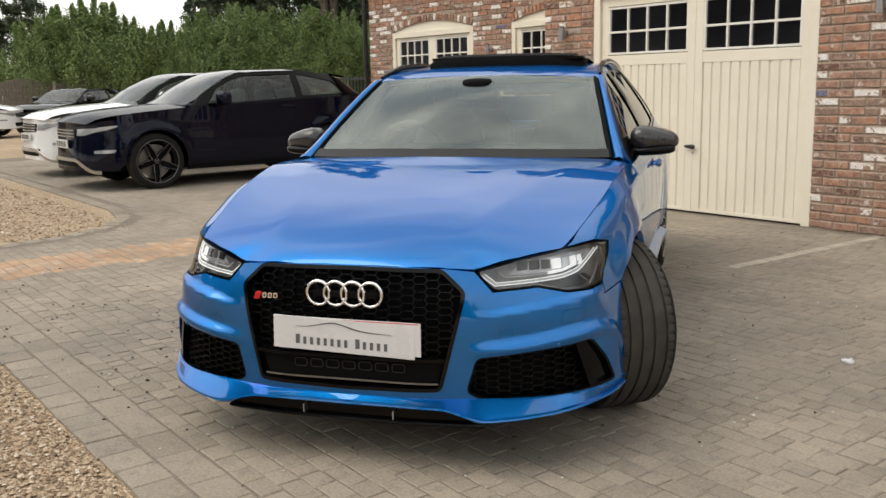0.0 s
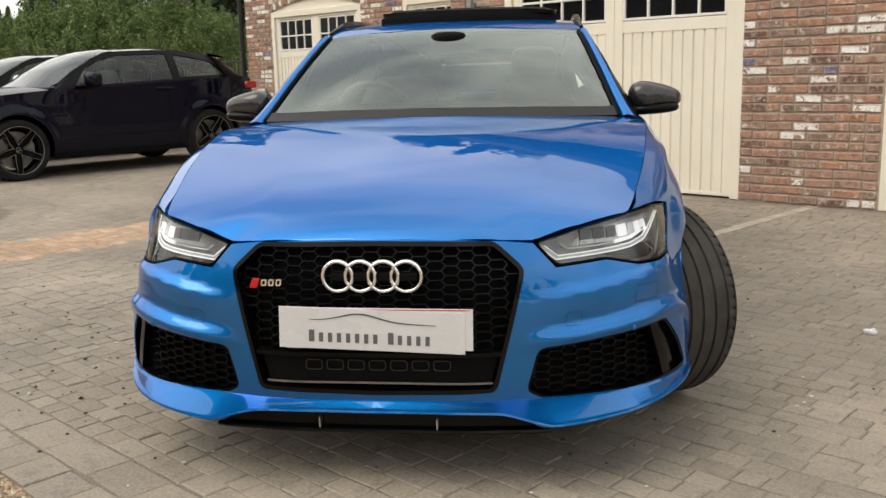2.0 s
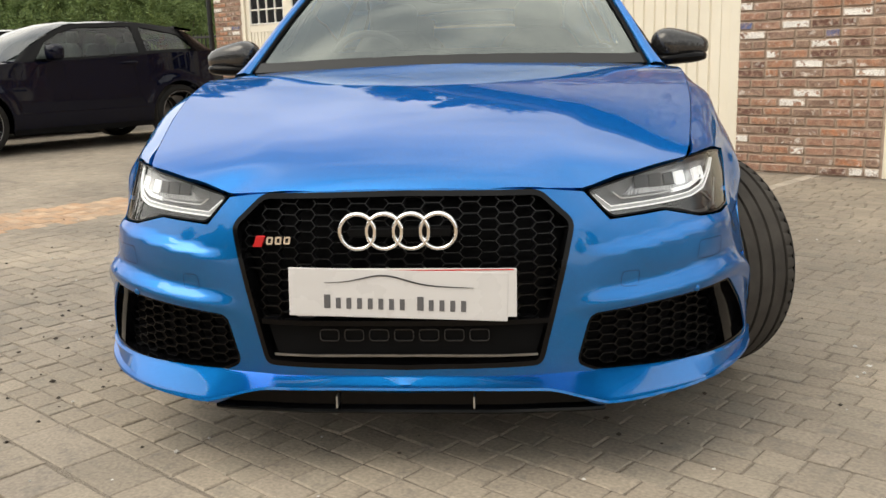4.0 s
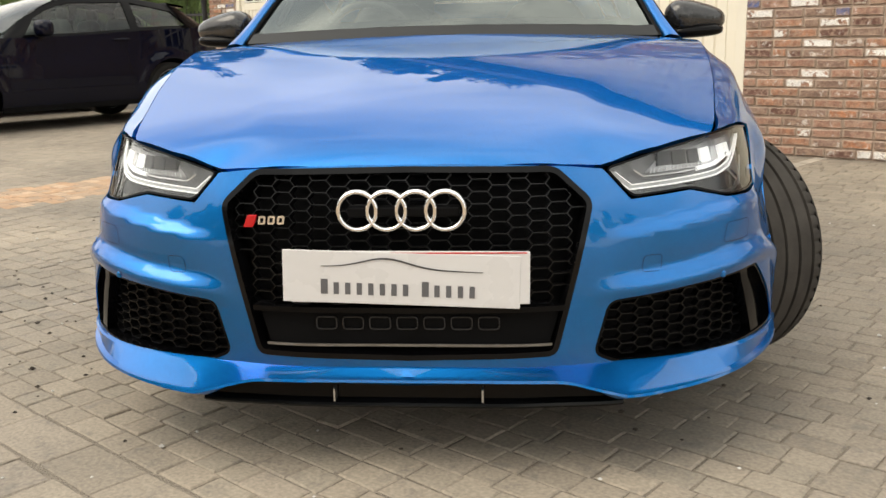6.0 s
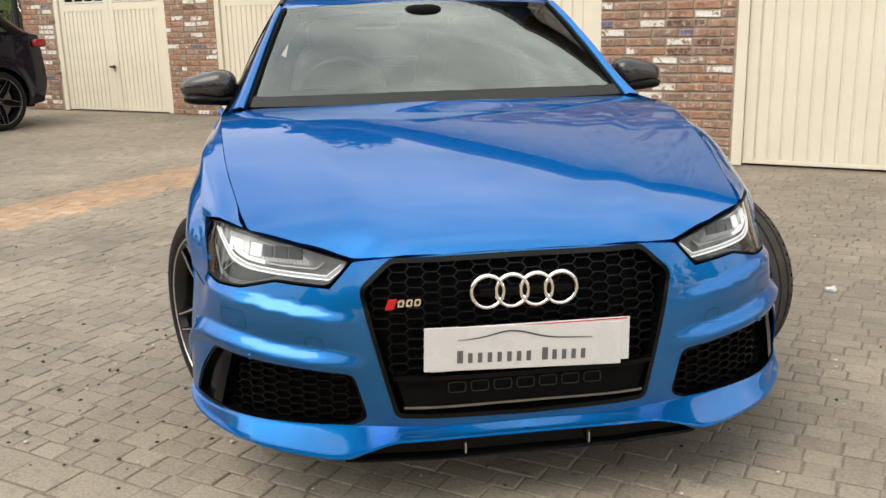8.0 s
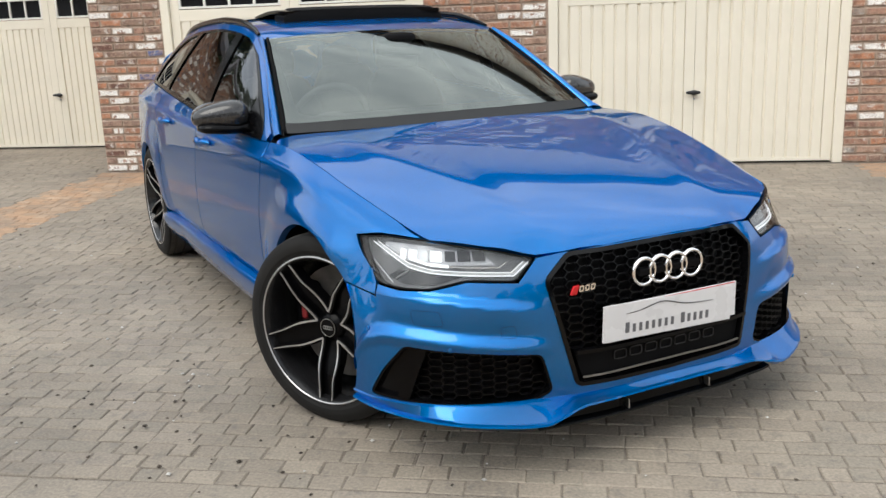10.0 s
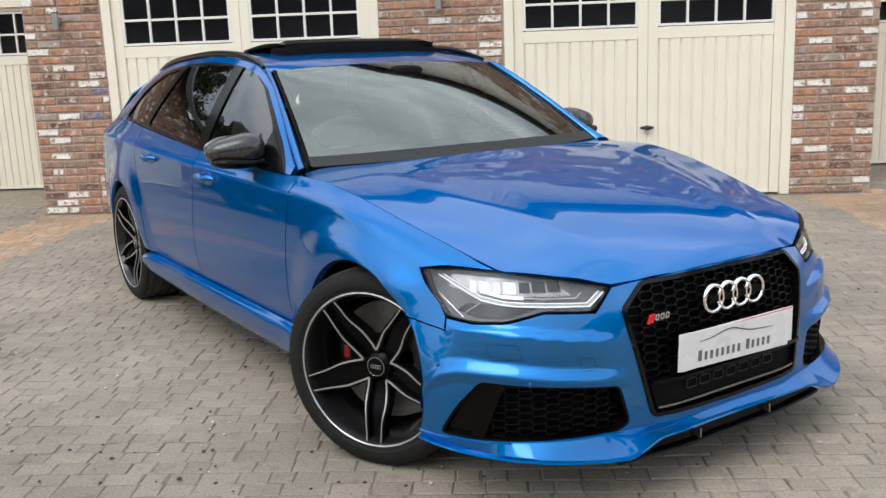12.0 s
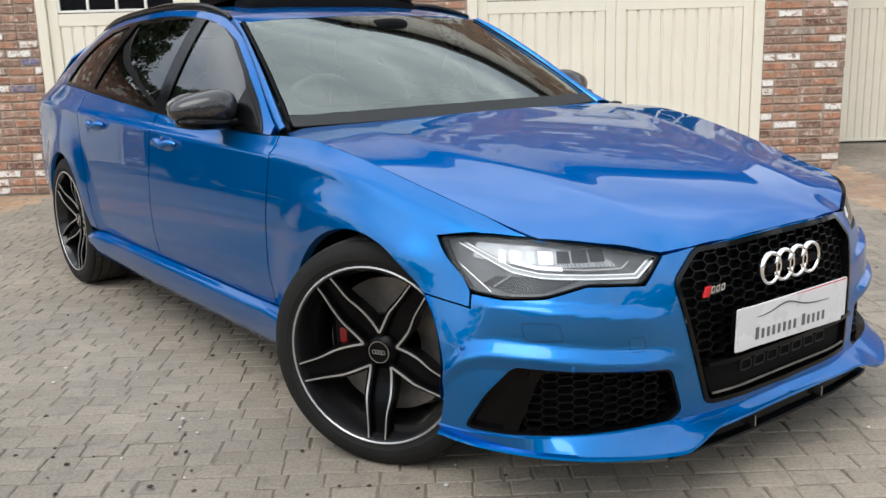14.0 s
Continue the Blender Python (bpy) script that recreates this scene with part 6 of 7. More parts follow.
def road_car(label, m, paint, base, roof_dark=False, skid=False):
    """A parked car facing -y in its own frame, the front axle at the origin. base: axle distance, half width, bonnet height, roof height, nose, tail."""
    wb, hw, hood, roof, nose, tail = base
    c = thing("car", label, "car", m, "parked cars")
    r, az = 0.365, 0.365
    arch = r + 0.055
    belt0, belt1 = hood + 0.03, hood + 0.15
    wide = spline([nose, nose + 0.25, nose + 0.6, 0.4, wb * 0.6, wb + 0.2, tail - 0.3, tail], [hw * 0.80, hw * 0.93, hw, hw, hw, hw, hw * 0.95, hw * 0.84])
    top = spline([nose, nose + 0.2, -0.1, 0.55, 1.2, wb, tail - 0.2, tail], [hood - 0.13, hood - 0.045, hood + 0.020, hood + 0.065, belt0 + 0.055, belt1 + 0.005, belt1 + 0.02, belt1 - 0.02])
    shape = spline([0.20, 0.34, 0.50, 0.70, 0.88, 1.3], [0.90, 0.965, 0.99, 1.0, 0.975, 0.93])

    def flank(y, z):
        x = wide(y) * shape(z)
        for yc in (0.0, wb):
            x += 0.03 * (1 - smooth_step(arch, arch + 0.14, math.hypot(y - yc, z - az)))
        return (x, y, z)

    def arc(yc, a0, a1, n=18):
        return [(yc + arch * math.cos(radians(a0 + (a1 - a0) * k / n)), az + arch * math.sin(radians(a0 + (a1 - a0) * k / n))) for k in range(n + 1)]

    tops_ = [(nose + 0.38 + (tail - nose - 0.44) * k / 26, top(nose + 0.38 + (tail - nose - 0.44) * k / 26)) for k in range(27)]
    low = 0.27
    outline = tops_ + [(tail - 0.02, 0.55), (tail - 0.10, 0.30)] + arc(wb, -12, 192) + [(wb - arch - 0.02, low), (arch + 0.02, low)] + arc(0, -12, 186) + [(nose + 0.40, 0.34), (nose + 0.38, 0.5)]
    outside = lambda v: Vector((v.x, 0, 0.05))
    both("body_side", panel_mesh(outline, flank, 0.06, paint, depth=0.02, toward=outside), c)
    for y in (0.50, wb - 0.62):
        both("door_seam", raw_mesh(*strip([Vector(flank(y + 0.05 * (k / 10) ** 2, top(y) - 0.02 - (top(y) - 0.40) * k / 10)) for k in range(11)], 0.006, 0.001, (1, 0, 0)), MATT_BLACK), c, "dark door gap")
    both("crease", raw_mesh(*strip([Vector(flank(y, 0.48)) for y in [arch + 0.12 + (wb - 2 * arch - 0.2) * k / 14 for k in range(15)]], 0.012, 0.004, (1, 0, 0)), paint), c)
    both("sill", raw_mesh(*strip([Vector(flank(y, 0.27)) - Vector((0.02, 0, 0)) for y in [arch + (wb - 2 * arch) * k / 14 for k in range(15)]], 0.08, 0.03, (1, 0, 0)), MATT_BLACK), c, "black lower sill")
    # bonnet and nose
    rows = []
    for k in range(13):
        y = nose + 0.02 + (0.62 - nose) * k / 12
        for j in range(13):
            u = j / 6 - 1
            x = u * wide(max(y, nose)) * 0.955
            rows.append((x, y - 0.10 * (1 - u * u) * (1 - k / 12), top(y) + 0.055 * (1 - abs(u) ** 2.4) * min(1, 0.4 + k / 8)))
    part("bonnet", raw_mesh(rows, [(a * 13 + b, a * 13 + b + 1, a * 13 + 14 + b, a * 13 + 13 + b) for a in range(12) for b in range(12)], paint, "bonnet", 60), None, c)

    def front(x, z):
        a = abs(x) / hw
        return (x, nose - 0.08 + 0.04 * smooth_step(0.3, 0.9, z) + 0.34 * a ** 3.2 + 0.27 * max(0.0, (a - 0.78) / 0.19) ** 2.4, z)

    fr = [(-hw * 0.935, 0.27), (hw * 0.935, 0.27), (hw * 0.97, 0.42), (hw * 0.972, hood - 0.06), (hw * 0.80, hood - 0.105), (0.0, hood - 0.10), (-hw * 0.80, hood - 0.105), (-hw * 0.972, hood - 0.06), (-hw * 0.97, 0.42)]
    to_front = lambda v: Vector((v.x * 0.8, -1, 0))
    part("front_bumper", panel_mesh(fr, front, 0.06, paint, depth=0.0, toward=to_front), None, c)
    gr = rounded([(-hw * 0.42, hood - 0.31), (hw * 0.42, hood - 0.31), (hw * 0.46, hood - 0.18), (-hw * 0.46, hood - 0.18)], 0.03)
    g = part("grille", panel_mesh(gr, front, 0.05, GLOSS_BLACK, depth=0.01, lift=0.006, toward=to_front), None, c, "dark mesh grille")
    for k in range(3):
        part("grille_bar", raw_mesh(*strip([Vector(front(hw * 0.40 * (j / 8 - 1), hood - 0.285 + 0.04 * k)) + Vector((0, -0.008, 0)) for j in range(17)], 0.012, 0.008, (0, -1, 0)), SATIN), None, g, "grey grille bar")
    for s in (1, -1):
        lm = [(hw * 0.48, hood - 0.275), (hw * 0.66, hood - 0.265), (hw * 0.88, hood - 0.205), (hw * 0.968, hood - 0.135), (hw * 0.92, hood - 0.145), (hw * 0.80, hood - 0.175), (hw * 0.50, hood - 0.185)]
        lm = lm if s > 0 else [(-x, z) for x, z in reversed(lm)]
        part("headlamp", panel_mesh(lm, front, 0.04, LAMP_WHITE, depth=0.02, lift=0.008, toward=to_front), None, c, "slim clear headlamp")
        fg = rounded([(hw * 0.80, 0.50), (hw * 0.92, 0.50), (hw * 0.93, 0.545), (hw * 0.80, 0.54)], 0.015)
        fg = fg if s > 0 else [(-x, z) for x, z in reversed(fg)]
        part("fog_lamp", panel_mesh(fg, front, 0.04, LAMP_WHITE, depth=0.01, lift=0.006, toward=to_front), None, c, "small clear fog lamp")
    lowg = rounded([(-hw * 0.5, 0.33), (hw * 0.5, 0.33), (hw * 0.56, 0.44), (-hw * 0.56, 0.44)], 0.03)
    part("lower_intake", panel_mesh(lowg, front, 0.05, MATT_BLACK, depth=0.01, lift=0.004, toward=to_front), None, c)
    if skid:
        path = [Vector(front(hw * 0.86 * u, 0.415 - 0.16 * smooth_step(0.5, 1.0, abs(u)))) + Vector((0, -0.01, 0)) for u in [k / 16 - 1 for k in range(33)]]
        part("skid_plate", raw_mesh(*strip(path, 0.045, 0.015, (0, -1, 0)), SATIN, "skid_plate", 40), None, c, "silver skid plate")
    part("plate", box(-0.26, 0.26, nose - 0.10, nose - 0.085, hood - 0.44, hood - 0.33, 0.002), PLATE_GREY, c, "pale plate with dark bars")
    for k in range(5):
        x = -0.21 + 0.085 * k
        part("plate_bar", box(x, x + 0.055, nose - 0.102, nose - 0.099, hood - 0.42, hood - 0.35), INK, c, "dark bar on the plate")
    # greenhouse
    s0, s1, t1, t0 = 0.52, 1.42, tail - 0.62, tail - 0.20
    rx = hw * 0.70
    redge = spline([s0, s0 + 0.35, s1, (s1 + t1) / 2, t1, t0 + 0.1], [top(s0) + 0.01, roof * 0.48 + top(s0) * 0.52, roof - 0.05, roof - 0.03, roof - 0.115, top(tail - 0.2) + 0.02])
    rxs = spline([s0, s1, t1, t0 + 0.1], [hw * 0.86, rx, rx * 0.96, rx * 0.92])

    def house(y, z):
        zb, zr = top(y), max(redge(y), top(y) + 0.02)
        w = min(max((z - zb) / (zr - zb), -0.1), 1.1)
        xb = wide(y) * shape(top(y)) - 0.02
        return (xb + (rxs(y) - xb) * w + 0.05 * w * (1 - w), y, z)

    ys = [s0 + (t0 - s0) * k / 24 for k in range(25)]
    hull = [(y, top(y)) for y in ys] + [(y, redge(y)) for y in reversed(ys[1:-1])]
    bpil = (s1 + t1) / 2 + 0.05
    w1 = [(y, top(y) + 0.03) for y in [s0 + 0.27 + (bpil - 0.05 - s0 - 0.27) * k / 5 for k in range(6)]] + [(bpil - 0.05, redge(bpil) - 0.05), (s1, redge(s1) - 0.05), (s1 - 0.25, redge(s1 - 0.25) - 0.05), (s1 - 0.45, redge(s1 - 0.45) - 0.05)]
    w2 = [(y, top(y) + 0.04) for y in [bpil + 0.06 + (t1 + 0.10 - bpil - 0.06) * k / 5 for k in range(6)]] + [(t1 - 0.05, redge(t1) - 0.075), (bpil + 0.06, redge(bpil) - 0.055)]
    both("window_frame", panel_mesh(hull, house, 0.07, GLOSS_BLACK, [w1, w2], depth=0.02, toward=outside), c, "black pillars and window frame")
    for poly, gl in ((w1, CAR_GLASS), (w2, CAR_GLASS)):
        for ob in both("side_window", panel_mesh(poly, house, 0.1, gl, depth=0.0, lift=-0.01, toward=outside), c):
            ob.visible_shadow = False
    rows = []
    for k in range(17):
        y = s1 + (t1 + 0.12 - s1) * k / 16
        for j in range(11):
            u = j / 5 - 1
            rows.append((u * rxs(y), y, redge(y) + 0.04 * (1 - abs(u) ** 2.5)))
    part("roof", raw_mesh(rows, [(a * 11 + b, a * 11 + b + 1, a * 11 + 12 + b, a * 11 + 11 + b) for a in range(16) for b in range(10)], INKY if roof_dark else paint, "roof", 60), None, c)
    for nm, ya, yb in (("windscreen", s0 - 0.06, s1 + 0.01), ("rear_screen", t0 + 0.1, t1 + 0.10)):
        rows = []
        for k in range(7):
            y = ya + (yb - ya) * k / 6
            for j in range(11):
                u = j / 5 - 1
                rows.append((u * (rxs(y) - 0.015), y - (0.10 * (1 - u * u) if nm == "windscreen" else -0.06 * (1 - u * u)) * (1 - k / 8), redge(y) + 0.012 + 0.025 * (1 - abs(u) ** 2.5)))
        ob = part(nm, raw_mesh(rows, [(a * 11 + b, a * 11 + b + 1, a * 11 + 12 + b, a * 11 + 11 + b) for a in range(6) for b in range(10)], CAR_GLASS, nm, 60), None, c)
        ob.visible_shadow = False
    # tail
    def back(x, z):
        return (x, tail + 0.02 - 0.25 * (abs(x) / hw) ** 3 - 0.12 * smooth_step(0.8, 1.2, z), z)

    part("tailgate", panel_mesh([(-hw * 0.86, 0.30), (hw * 0.86, 0.30), (hw * 0.88, 0.7), (hw * 0.80, belt1), (-hw * 0.80, belt1), (-hw * 0.88, 0.7)], back, 0.08, paint, depth=0.0, toward=lambda v: Vector((0, 1, 0))), None, c)
    sp = [(x, t1 - 0.02 + 0.26 * s, redge(t1) + 0.022 - 0.035 * s + dz) for s, dz in ((0, 0.02), (1, 0.012), (1, -0.012), (0, -0.02)) for x in (-rx * 0.9, 0, rx * 0.9)]
    part("roof_spoiler", raw_mesh(sp, [(q * 3 + i, q * 3 + i + 1, ((q + 1) % 4) * 3 + i + 1, ((q + 1) % 4) * 3 + i) for q in range(4) for i in range(2)], INKY if roof_dark else paint), None, c)
    for s in (1, -1):
        part("tail_lamp", raw_mesh(*superblob(s * hw * 0.83, tail - 0.10, belt1 - 0.10, 0.09, 0.11, 0.055, 4), LAMP_RED, "tail_lamp", 50), None, c, "red tail lamp")
        mir = part("door_mirror", raw_mesh(*superblob(s * (hw + 0.10), s0 + 0.42, top(0.9) + 0.10, 0.13, 0.085, 0.095, 3.2), paint, "door_mirror", 60), None, c)
        part("mirror_arm", raw_mesh(*superblob(s * (hw - 0.02), s0 + 0.42, top(0.9) + 0.02, 0.07, 0.04, 0.02, 3), MATT_BLACK, "mirror_arm", 60), None, mir)
        part("door_handle", raw_mesh(*superblob(s * (flank(bpil - 0.2, 0.86)[0] + 0.008), bpil - 0.22, top(bpil) - 0.10, 0.014, 0.11, 0.016, 3), paint, "door_handle", 60), None, c)
    bm = bmesh.new()
    add_box(bm, -hw * 0.7, hw * 0.7, nose + 0.15, tail - 0.15, 0.24, 0.40)
    add_box(bm, -hw * 0.85, hw * 0.85, arch + 0.05, wb - arch - 0.05, 0.26, 0.75)
    add_box(bm, -hw * 0.55, hw * 0.55, -arch, arch, 0.3, hood - 0.15)
    add_box(bm, -hw * 0.55, hw * 0.55, wb - arch, wb + arch, 0.3, hood - 0.05)
    part("floor_pan", bm, MATT_BLACK, c, "dark underbody and cabin floor")
    for x in (-0.38, 0.38):
        for y in (1.45, 2.25):
            st = part("seat_back", raw_mesh(*superblob(x, y, hood, 0.23, 0.09, 0.30, 4, 14, 8), TRIM_GREY, "seat_back", 50), None, c)
            part("headrest", raw_mesh(*superblob(x, y + 0.06, hood + 0.36, 0.12, 0.05, 0.08, 3, 14, 8), TRIM_GREY, "headrest", 50), None, st)
    for yc in (0.0, wb):
        for s in (1, -1):
            w = copy_thing(ROAD_WHEEL, pose(s * (hw - 0.115), yc, az, 0, 0, 0 if s > 0 else 180) @ pose(0, 0, 0, 31 * (s + yc)))
            w.parent = c
            w.scale = (0.9, r / TYRE_R, r / TYRE_R)
    return c


ROAD_WHEEL = build_wheel("wheel", DARK_ALLOY)
SUV = (2.66, 0.93, 1.00, 1.575, -0.86, 3.50)
road_car("dark navy three-door sport utility car parked on paving", pose(-9.80, 2.40, 0), NAVY, SUV, True, True)
road_car("white three-door sport utility car parked beside a navy one", pose(-12.35, 2.55, 0), SNOW, SUV, True, True)
SALOON = (2.75, 0.90, 0.90, 1.42, -0.85, 3.75)
road_car("black saloon car parked on gravel by a wooden fence", pose(-27.6, 5.8, 0, 0, 0, 40), INKY, SALOON)
road_car("white saloon car parked on gravel by a wooden fence", pose(-26.9, 4.0, 0, 0, 0, 150), SNOW, SALOON)
for o in (*ROAD_WHEEL.children_recursive, ROAD_WHEEL):
    bpy.data.objects.remove(o)

# ---- plants ----
def leaf_material(name, dark, light):
    m, n, l, b = material(name, 0.6)
    col = ramp_node(n, l, n.new("ShaderNodeNewGeometry").outputs["Random Per Island"], [(0.0, dark), (0.6, tuple((a + c) / 2 for a, c in zip(dark, light))), (1.0, light)])
    l.new(col, b.inputs["Base Color"])
    b.inputs["Subsurface Weight"].default_value = 0.0
    b.inputs["Transmission Weight"].default_value = 0.0
    return m


WILLOW = leaf_material("willow_leaves", (0.085, 0.145, 0.045), (0.25, 0.33, 0.11))
DARK_LEAF = leaf_material("dark_tree_leaves", (0.020, 0.034, 0.015), (0.070, 0.10, 0.040))
BARK = plain("grey_brown_bark", (0.10, 0.08, 0.06), 0.9, vary=0.35, scale=6, bump=0.8)


def leaf_cloud(rng, clumps, per, leaf, spread, up=0.4):
    """Many small leaves round clump centres."""
    k = len(clumps) * per
    centre = np.repeat(np.array(clumps), per, 0)
    size = centre[:, 3:4]
    d = rng.normal(size=(k, 3))
    d /= np.linalg.norm(d, axis=1, keepdims=True)
    p = centre[:, :3] + d * size * rng.uniform(0.25, 1.05, (k, 1)) * spread * ((0.85, 0.85, 1.7) if up > 1 else (1, 1, 1))
    a = rng.normal(size=(k, 3)) + (0, 0, up)
    a /= np.linalg.norm(a, axis=1, keepdims=True)
    b = np.cross(a, rng.normal(size=(k, 3)))
    b /= np.linalg.norm(b, axis=1, keepdims=True)
    s = leaf * rng.uniform(0.6, 1.4, (k, 1))
    v = np.stack([p - a * s, p + b * s * 0.42, p + a * s, p - b * s * 0.42], 1).reshape(-1, 3)
    return v.tolist(), [(4 * i, 4 * i + 1, 4 * i + 2, 4 * i + 3) for i in range(k)]


def build_tree(name, label, seed, height, width, leaf, leaves, clumps, per, base, trunk_r, tall=False, group=""):
    rng = np.random.default_rng(seed)
    t = thing(name, label, "shrub" if name == "shrub" else "tree", group=group)
    cl = []
    for _ in range(clumps):
        h = rng.uniform(base, 1.0)
        shoot = name == "shrub" and rng.uniform() < 0.3
        wid = width * (math.sin(math.pi * min(1, 0.22 + 0.78 * (h - base) / (1 - base))) ** 0.6 if not tall else 0.55 + 0.45 * (1 - h))
        ang, rad = rng.uniform(0, 2 * math.pi), wid * math.sqrt(rng.uniform(0.05, 1))
        if shoot:
            # long upright shoots that break the outline
            tip = h * height + rng.uniform(0.3, 1.1)
            lean = rng.normal(size=2) * 0.12
            cl += [(rad * math.cos(ang) + lean[0] * s, rad * math.sin(ang) + lean[1] * s, h * height + (tip - h * height) * s, width * (0.11 - 0.06 * s)) for s in (0.1, 0.3, 0.5, 0.7, 0.85, 1.0)]
            continue
        cl.append((rad * math.cos(ang), rad * math.sin(ang), h * height, rng.uniform(0.4, 1.1) * width * 0.27))
    part("crown", raw_mesh(*leaf_cloud(rng, cl, per, leaf, 1.0, 1.2 if name == "shrub" else 0.2), leaves, "crown"), None, t)
    bars = []
    for k in range(5 if name == "shrub" else 1):
        lean = rng.normal(size=2) * width * (0.25 if name == "shrub" else 0.05)
        bars.append(tube([(lean[0] * s, lean[1] * s, height * 0.8 * s) for s in (0, 0.3, 0.6, 1)], [trunk_r * (1 - 0.75 * s) for s in (0, 0.3, 0.6, 1)], 7))
    part("trunk", raw_mesh(*join(bars), BARK, "trunk", 60), None, t)
    limbs = []
    for c in cl[:: max(1, clumps // 9)]:
        limbs.append(tube([(0, 0, c[2] * 0.5), (c[0] * 0.5, c[1] * 0.5, c[2] * 0.75), c[:3]], [trunk_r * 0.45, trunk_r * 0.3, trunk_r * 0.1], 5))
    part("branch", raw_mesh(*join(limbs), BARK, "limbs", 60), None, t)
    return t


shrubs = [build_tree("shrub", "bushy green willow shrub with fine leaves", 5 + k, 4.0, 2.1, 0.038, WILLOW, 115, 230, 0.05, 0.06, group="hedge shrubs") for k in range(2)]
oaks = [build_tree("tree", "tall dark green broadleaf tree", 31 + k, 11.0, 3.4, 0.125, DARK_LEAF, 90, 280, 0.22, 0.26, group="background trees") for k in range(2)]
poplar = build_tree("tree", "tall narrow dark green tree", 47, 13.0, 1.2, 0.11, DARK_LEAF, 70, 260, 0.10, 0.2, True, group="background trees")
tall_trunk = build_tree("tree", "tall tree with a long bare dark trunk", 53, 15.0, 2.2, 0.13, DARK_LEAF, 50, 120, 0.5, 0.22, group="background trees")
rng = random.Random(3)


def plant(kind, x, y, s, first=[]):
    m = pose(x, y, -0.05, 0, 0, rng.uniform(0, 360))
    if kind not in first:
        first.append(kind)
        kind.matrix_basis = m
        ob = kind
    else:
        ob = copy_thing(kind, m)
    wide = 1.3 if kind in shrubs else 1.0
    ob.scale = (s * wide, s * wide, s)


for k in range(9):
    plant(shrubs[k % 2], -38.5 + 0.175 * k, 9.0 + 0.550 * k, 0.92 + 0.16 * math.sin(0.5 + 0.45 * k))
for k in range(14):
    plant(shrubs[k % 2], -41.6 + 0.315 * k, 15.6 + 0.623 * k, 0.98 + 0.14 * math.sin(0.24 * k) + rng.uniform(-0.05, 0.05))
for k in range(8):
    plant(shrubs[k % 2], -33.2 + 3.2 * k, 23.7 + 1.2 + 0.9 * k, rng.uniform(0.9, 1.05))
for k, (x, y, s) in enumerate(((-51.7, 6.9, 0.5), (-51.4, 10.9, 0.62), (-47.6, 21.8, 0.8), (-46.9, 23.2, 0.85), (-46.1, 24.9, 0.8), (-44.1, 28.2, 0.9), (-38, 34, 1.0), (-31, 36, 1.0), (-24, 36, 1.1), (-18, 35, 1.15), (-13, 36, 1.2), (-8, 36, 1.1))):
    plant(oaks[k % 2], x, y, s)
for x, y, s in ((-52.2, 21.3, 0.75), (-51.8, 22.3, 0.7)):
    plant(poplar, x, y, s)
for x, y in ((-41.7, 24.4), (-41.5, 24.8)):
    plant(tall_trunk, x, y, 1.35)

# tall trees behind the building and beyond the hedge
for x, y, z in ((-43.0, 30.0, 1.5), (-20.0, 20.5, 1.15), (-15.5, 23.0, 1.4), (-11.5, 22.0, 1.15)):
    plant(oaks[int(abs(x)) % 2], x, y, z)
for x, y, z in ((-18.0, 19.0, 1.0), (-17.0, 19.6, 1.1), (-13.6, 20.5, 1.0)):
    plant(poplar, x, y, z)
# far tree belts round the open yard, out of view, added to darken reflections
for k in range(34):
    plant(oaks[k % 2], -58 + 3.4 * k + rng.uniform(-1, 1), -42 + rng.uniform(-3, 3), rng.uniform(0.95, 1.2))
for k in range(11):
    plant(oaks[k % 2], 40 + rng.uniform(-3, 3), -44 + 6.0 * k, rng.uniform(0.6, 1.0))
for k in range(8):
    plant(oaks[k % 2], -52 + rng.uniform(-2, 2), -44 + 6.0 * k, rng.uniform(0.6, 1.0))

# ---- fence, railing, pipe ----
WOOD = plain("weathered_fence_wood", (0.16, 0.135, 0.115), 0.9, vary=0.3, scale=7, bump=0.5)


def fence_run(x0, y0, x1, y1):
    L = math.dist((x0, y0), (x1, y1))
    ang = math.degrees(math.atan2(y1 - y0, x1 - x0))
    f = thing("fence", "weathered grey wooden fence with arched panels", "fence", pose(x0, y0, 0, 0, 0, ang))
    n = int(L / 2.4)
    for k in range(n + 1):
        part("post", box(k * 2.4 - 0.06, k * 2.4 + 0.06, -0.06, 0.06, -0.1, 1.75, 0.01), CONCRETE, f, "concrete fence post")
    for k in range(n):
        bm = bmesh.new()
        for j in range(18):
            x = k * 2.4 + 0.07 + j * 0.1255
            h = 1.62 + 0.22 * math.sin(math.pi * (j + 0.5) / 18)
            add_box(bm, x, x + 0.11, -0.012, 0.012, 0.12, h)
        for z in (0.45, 1.25):
            add_box(bm, k * 2.4 + 0.06, k * 2.4 + 2.34, 0.012, 0.05, z, z + 0.08)
        tagged(part("fence_panel", mesh_of(bm, WOOD, "fence_panel"), None, f), kind="stuff")
    return f


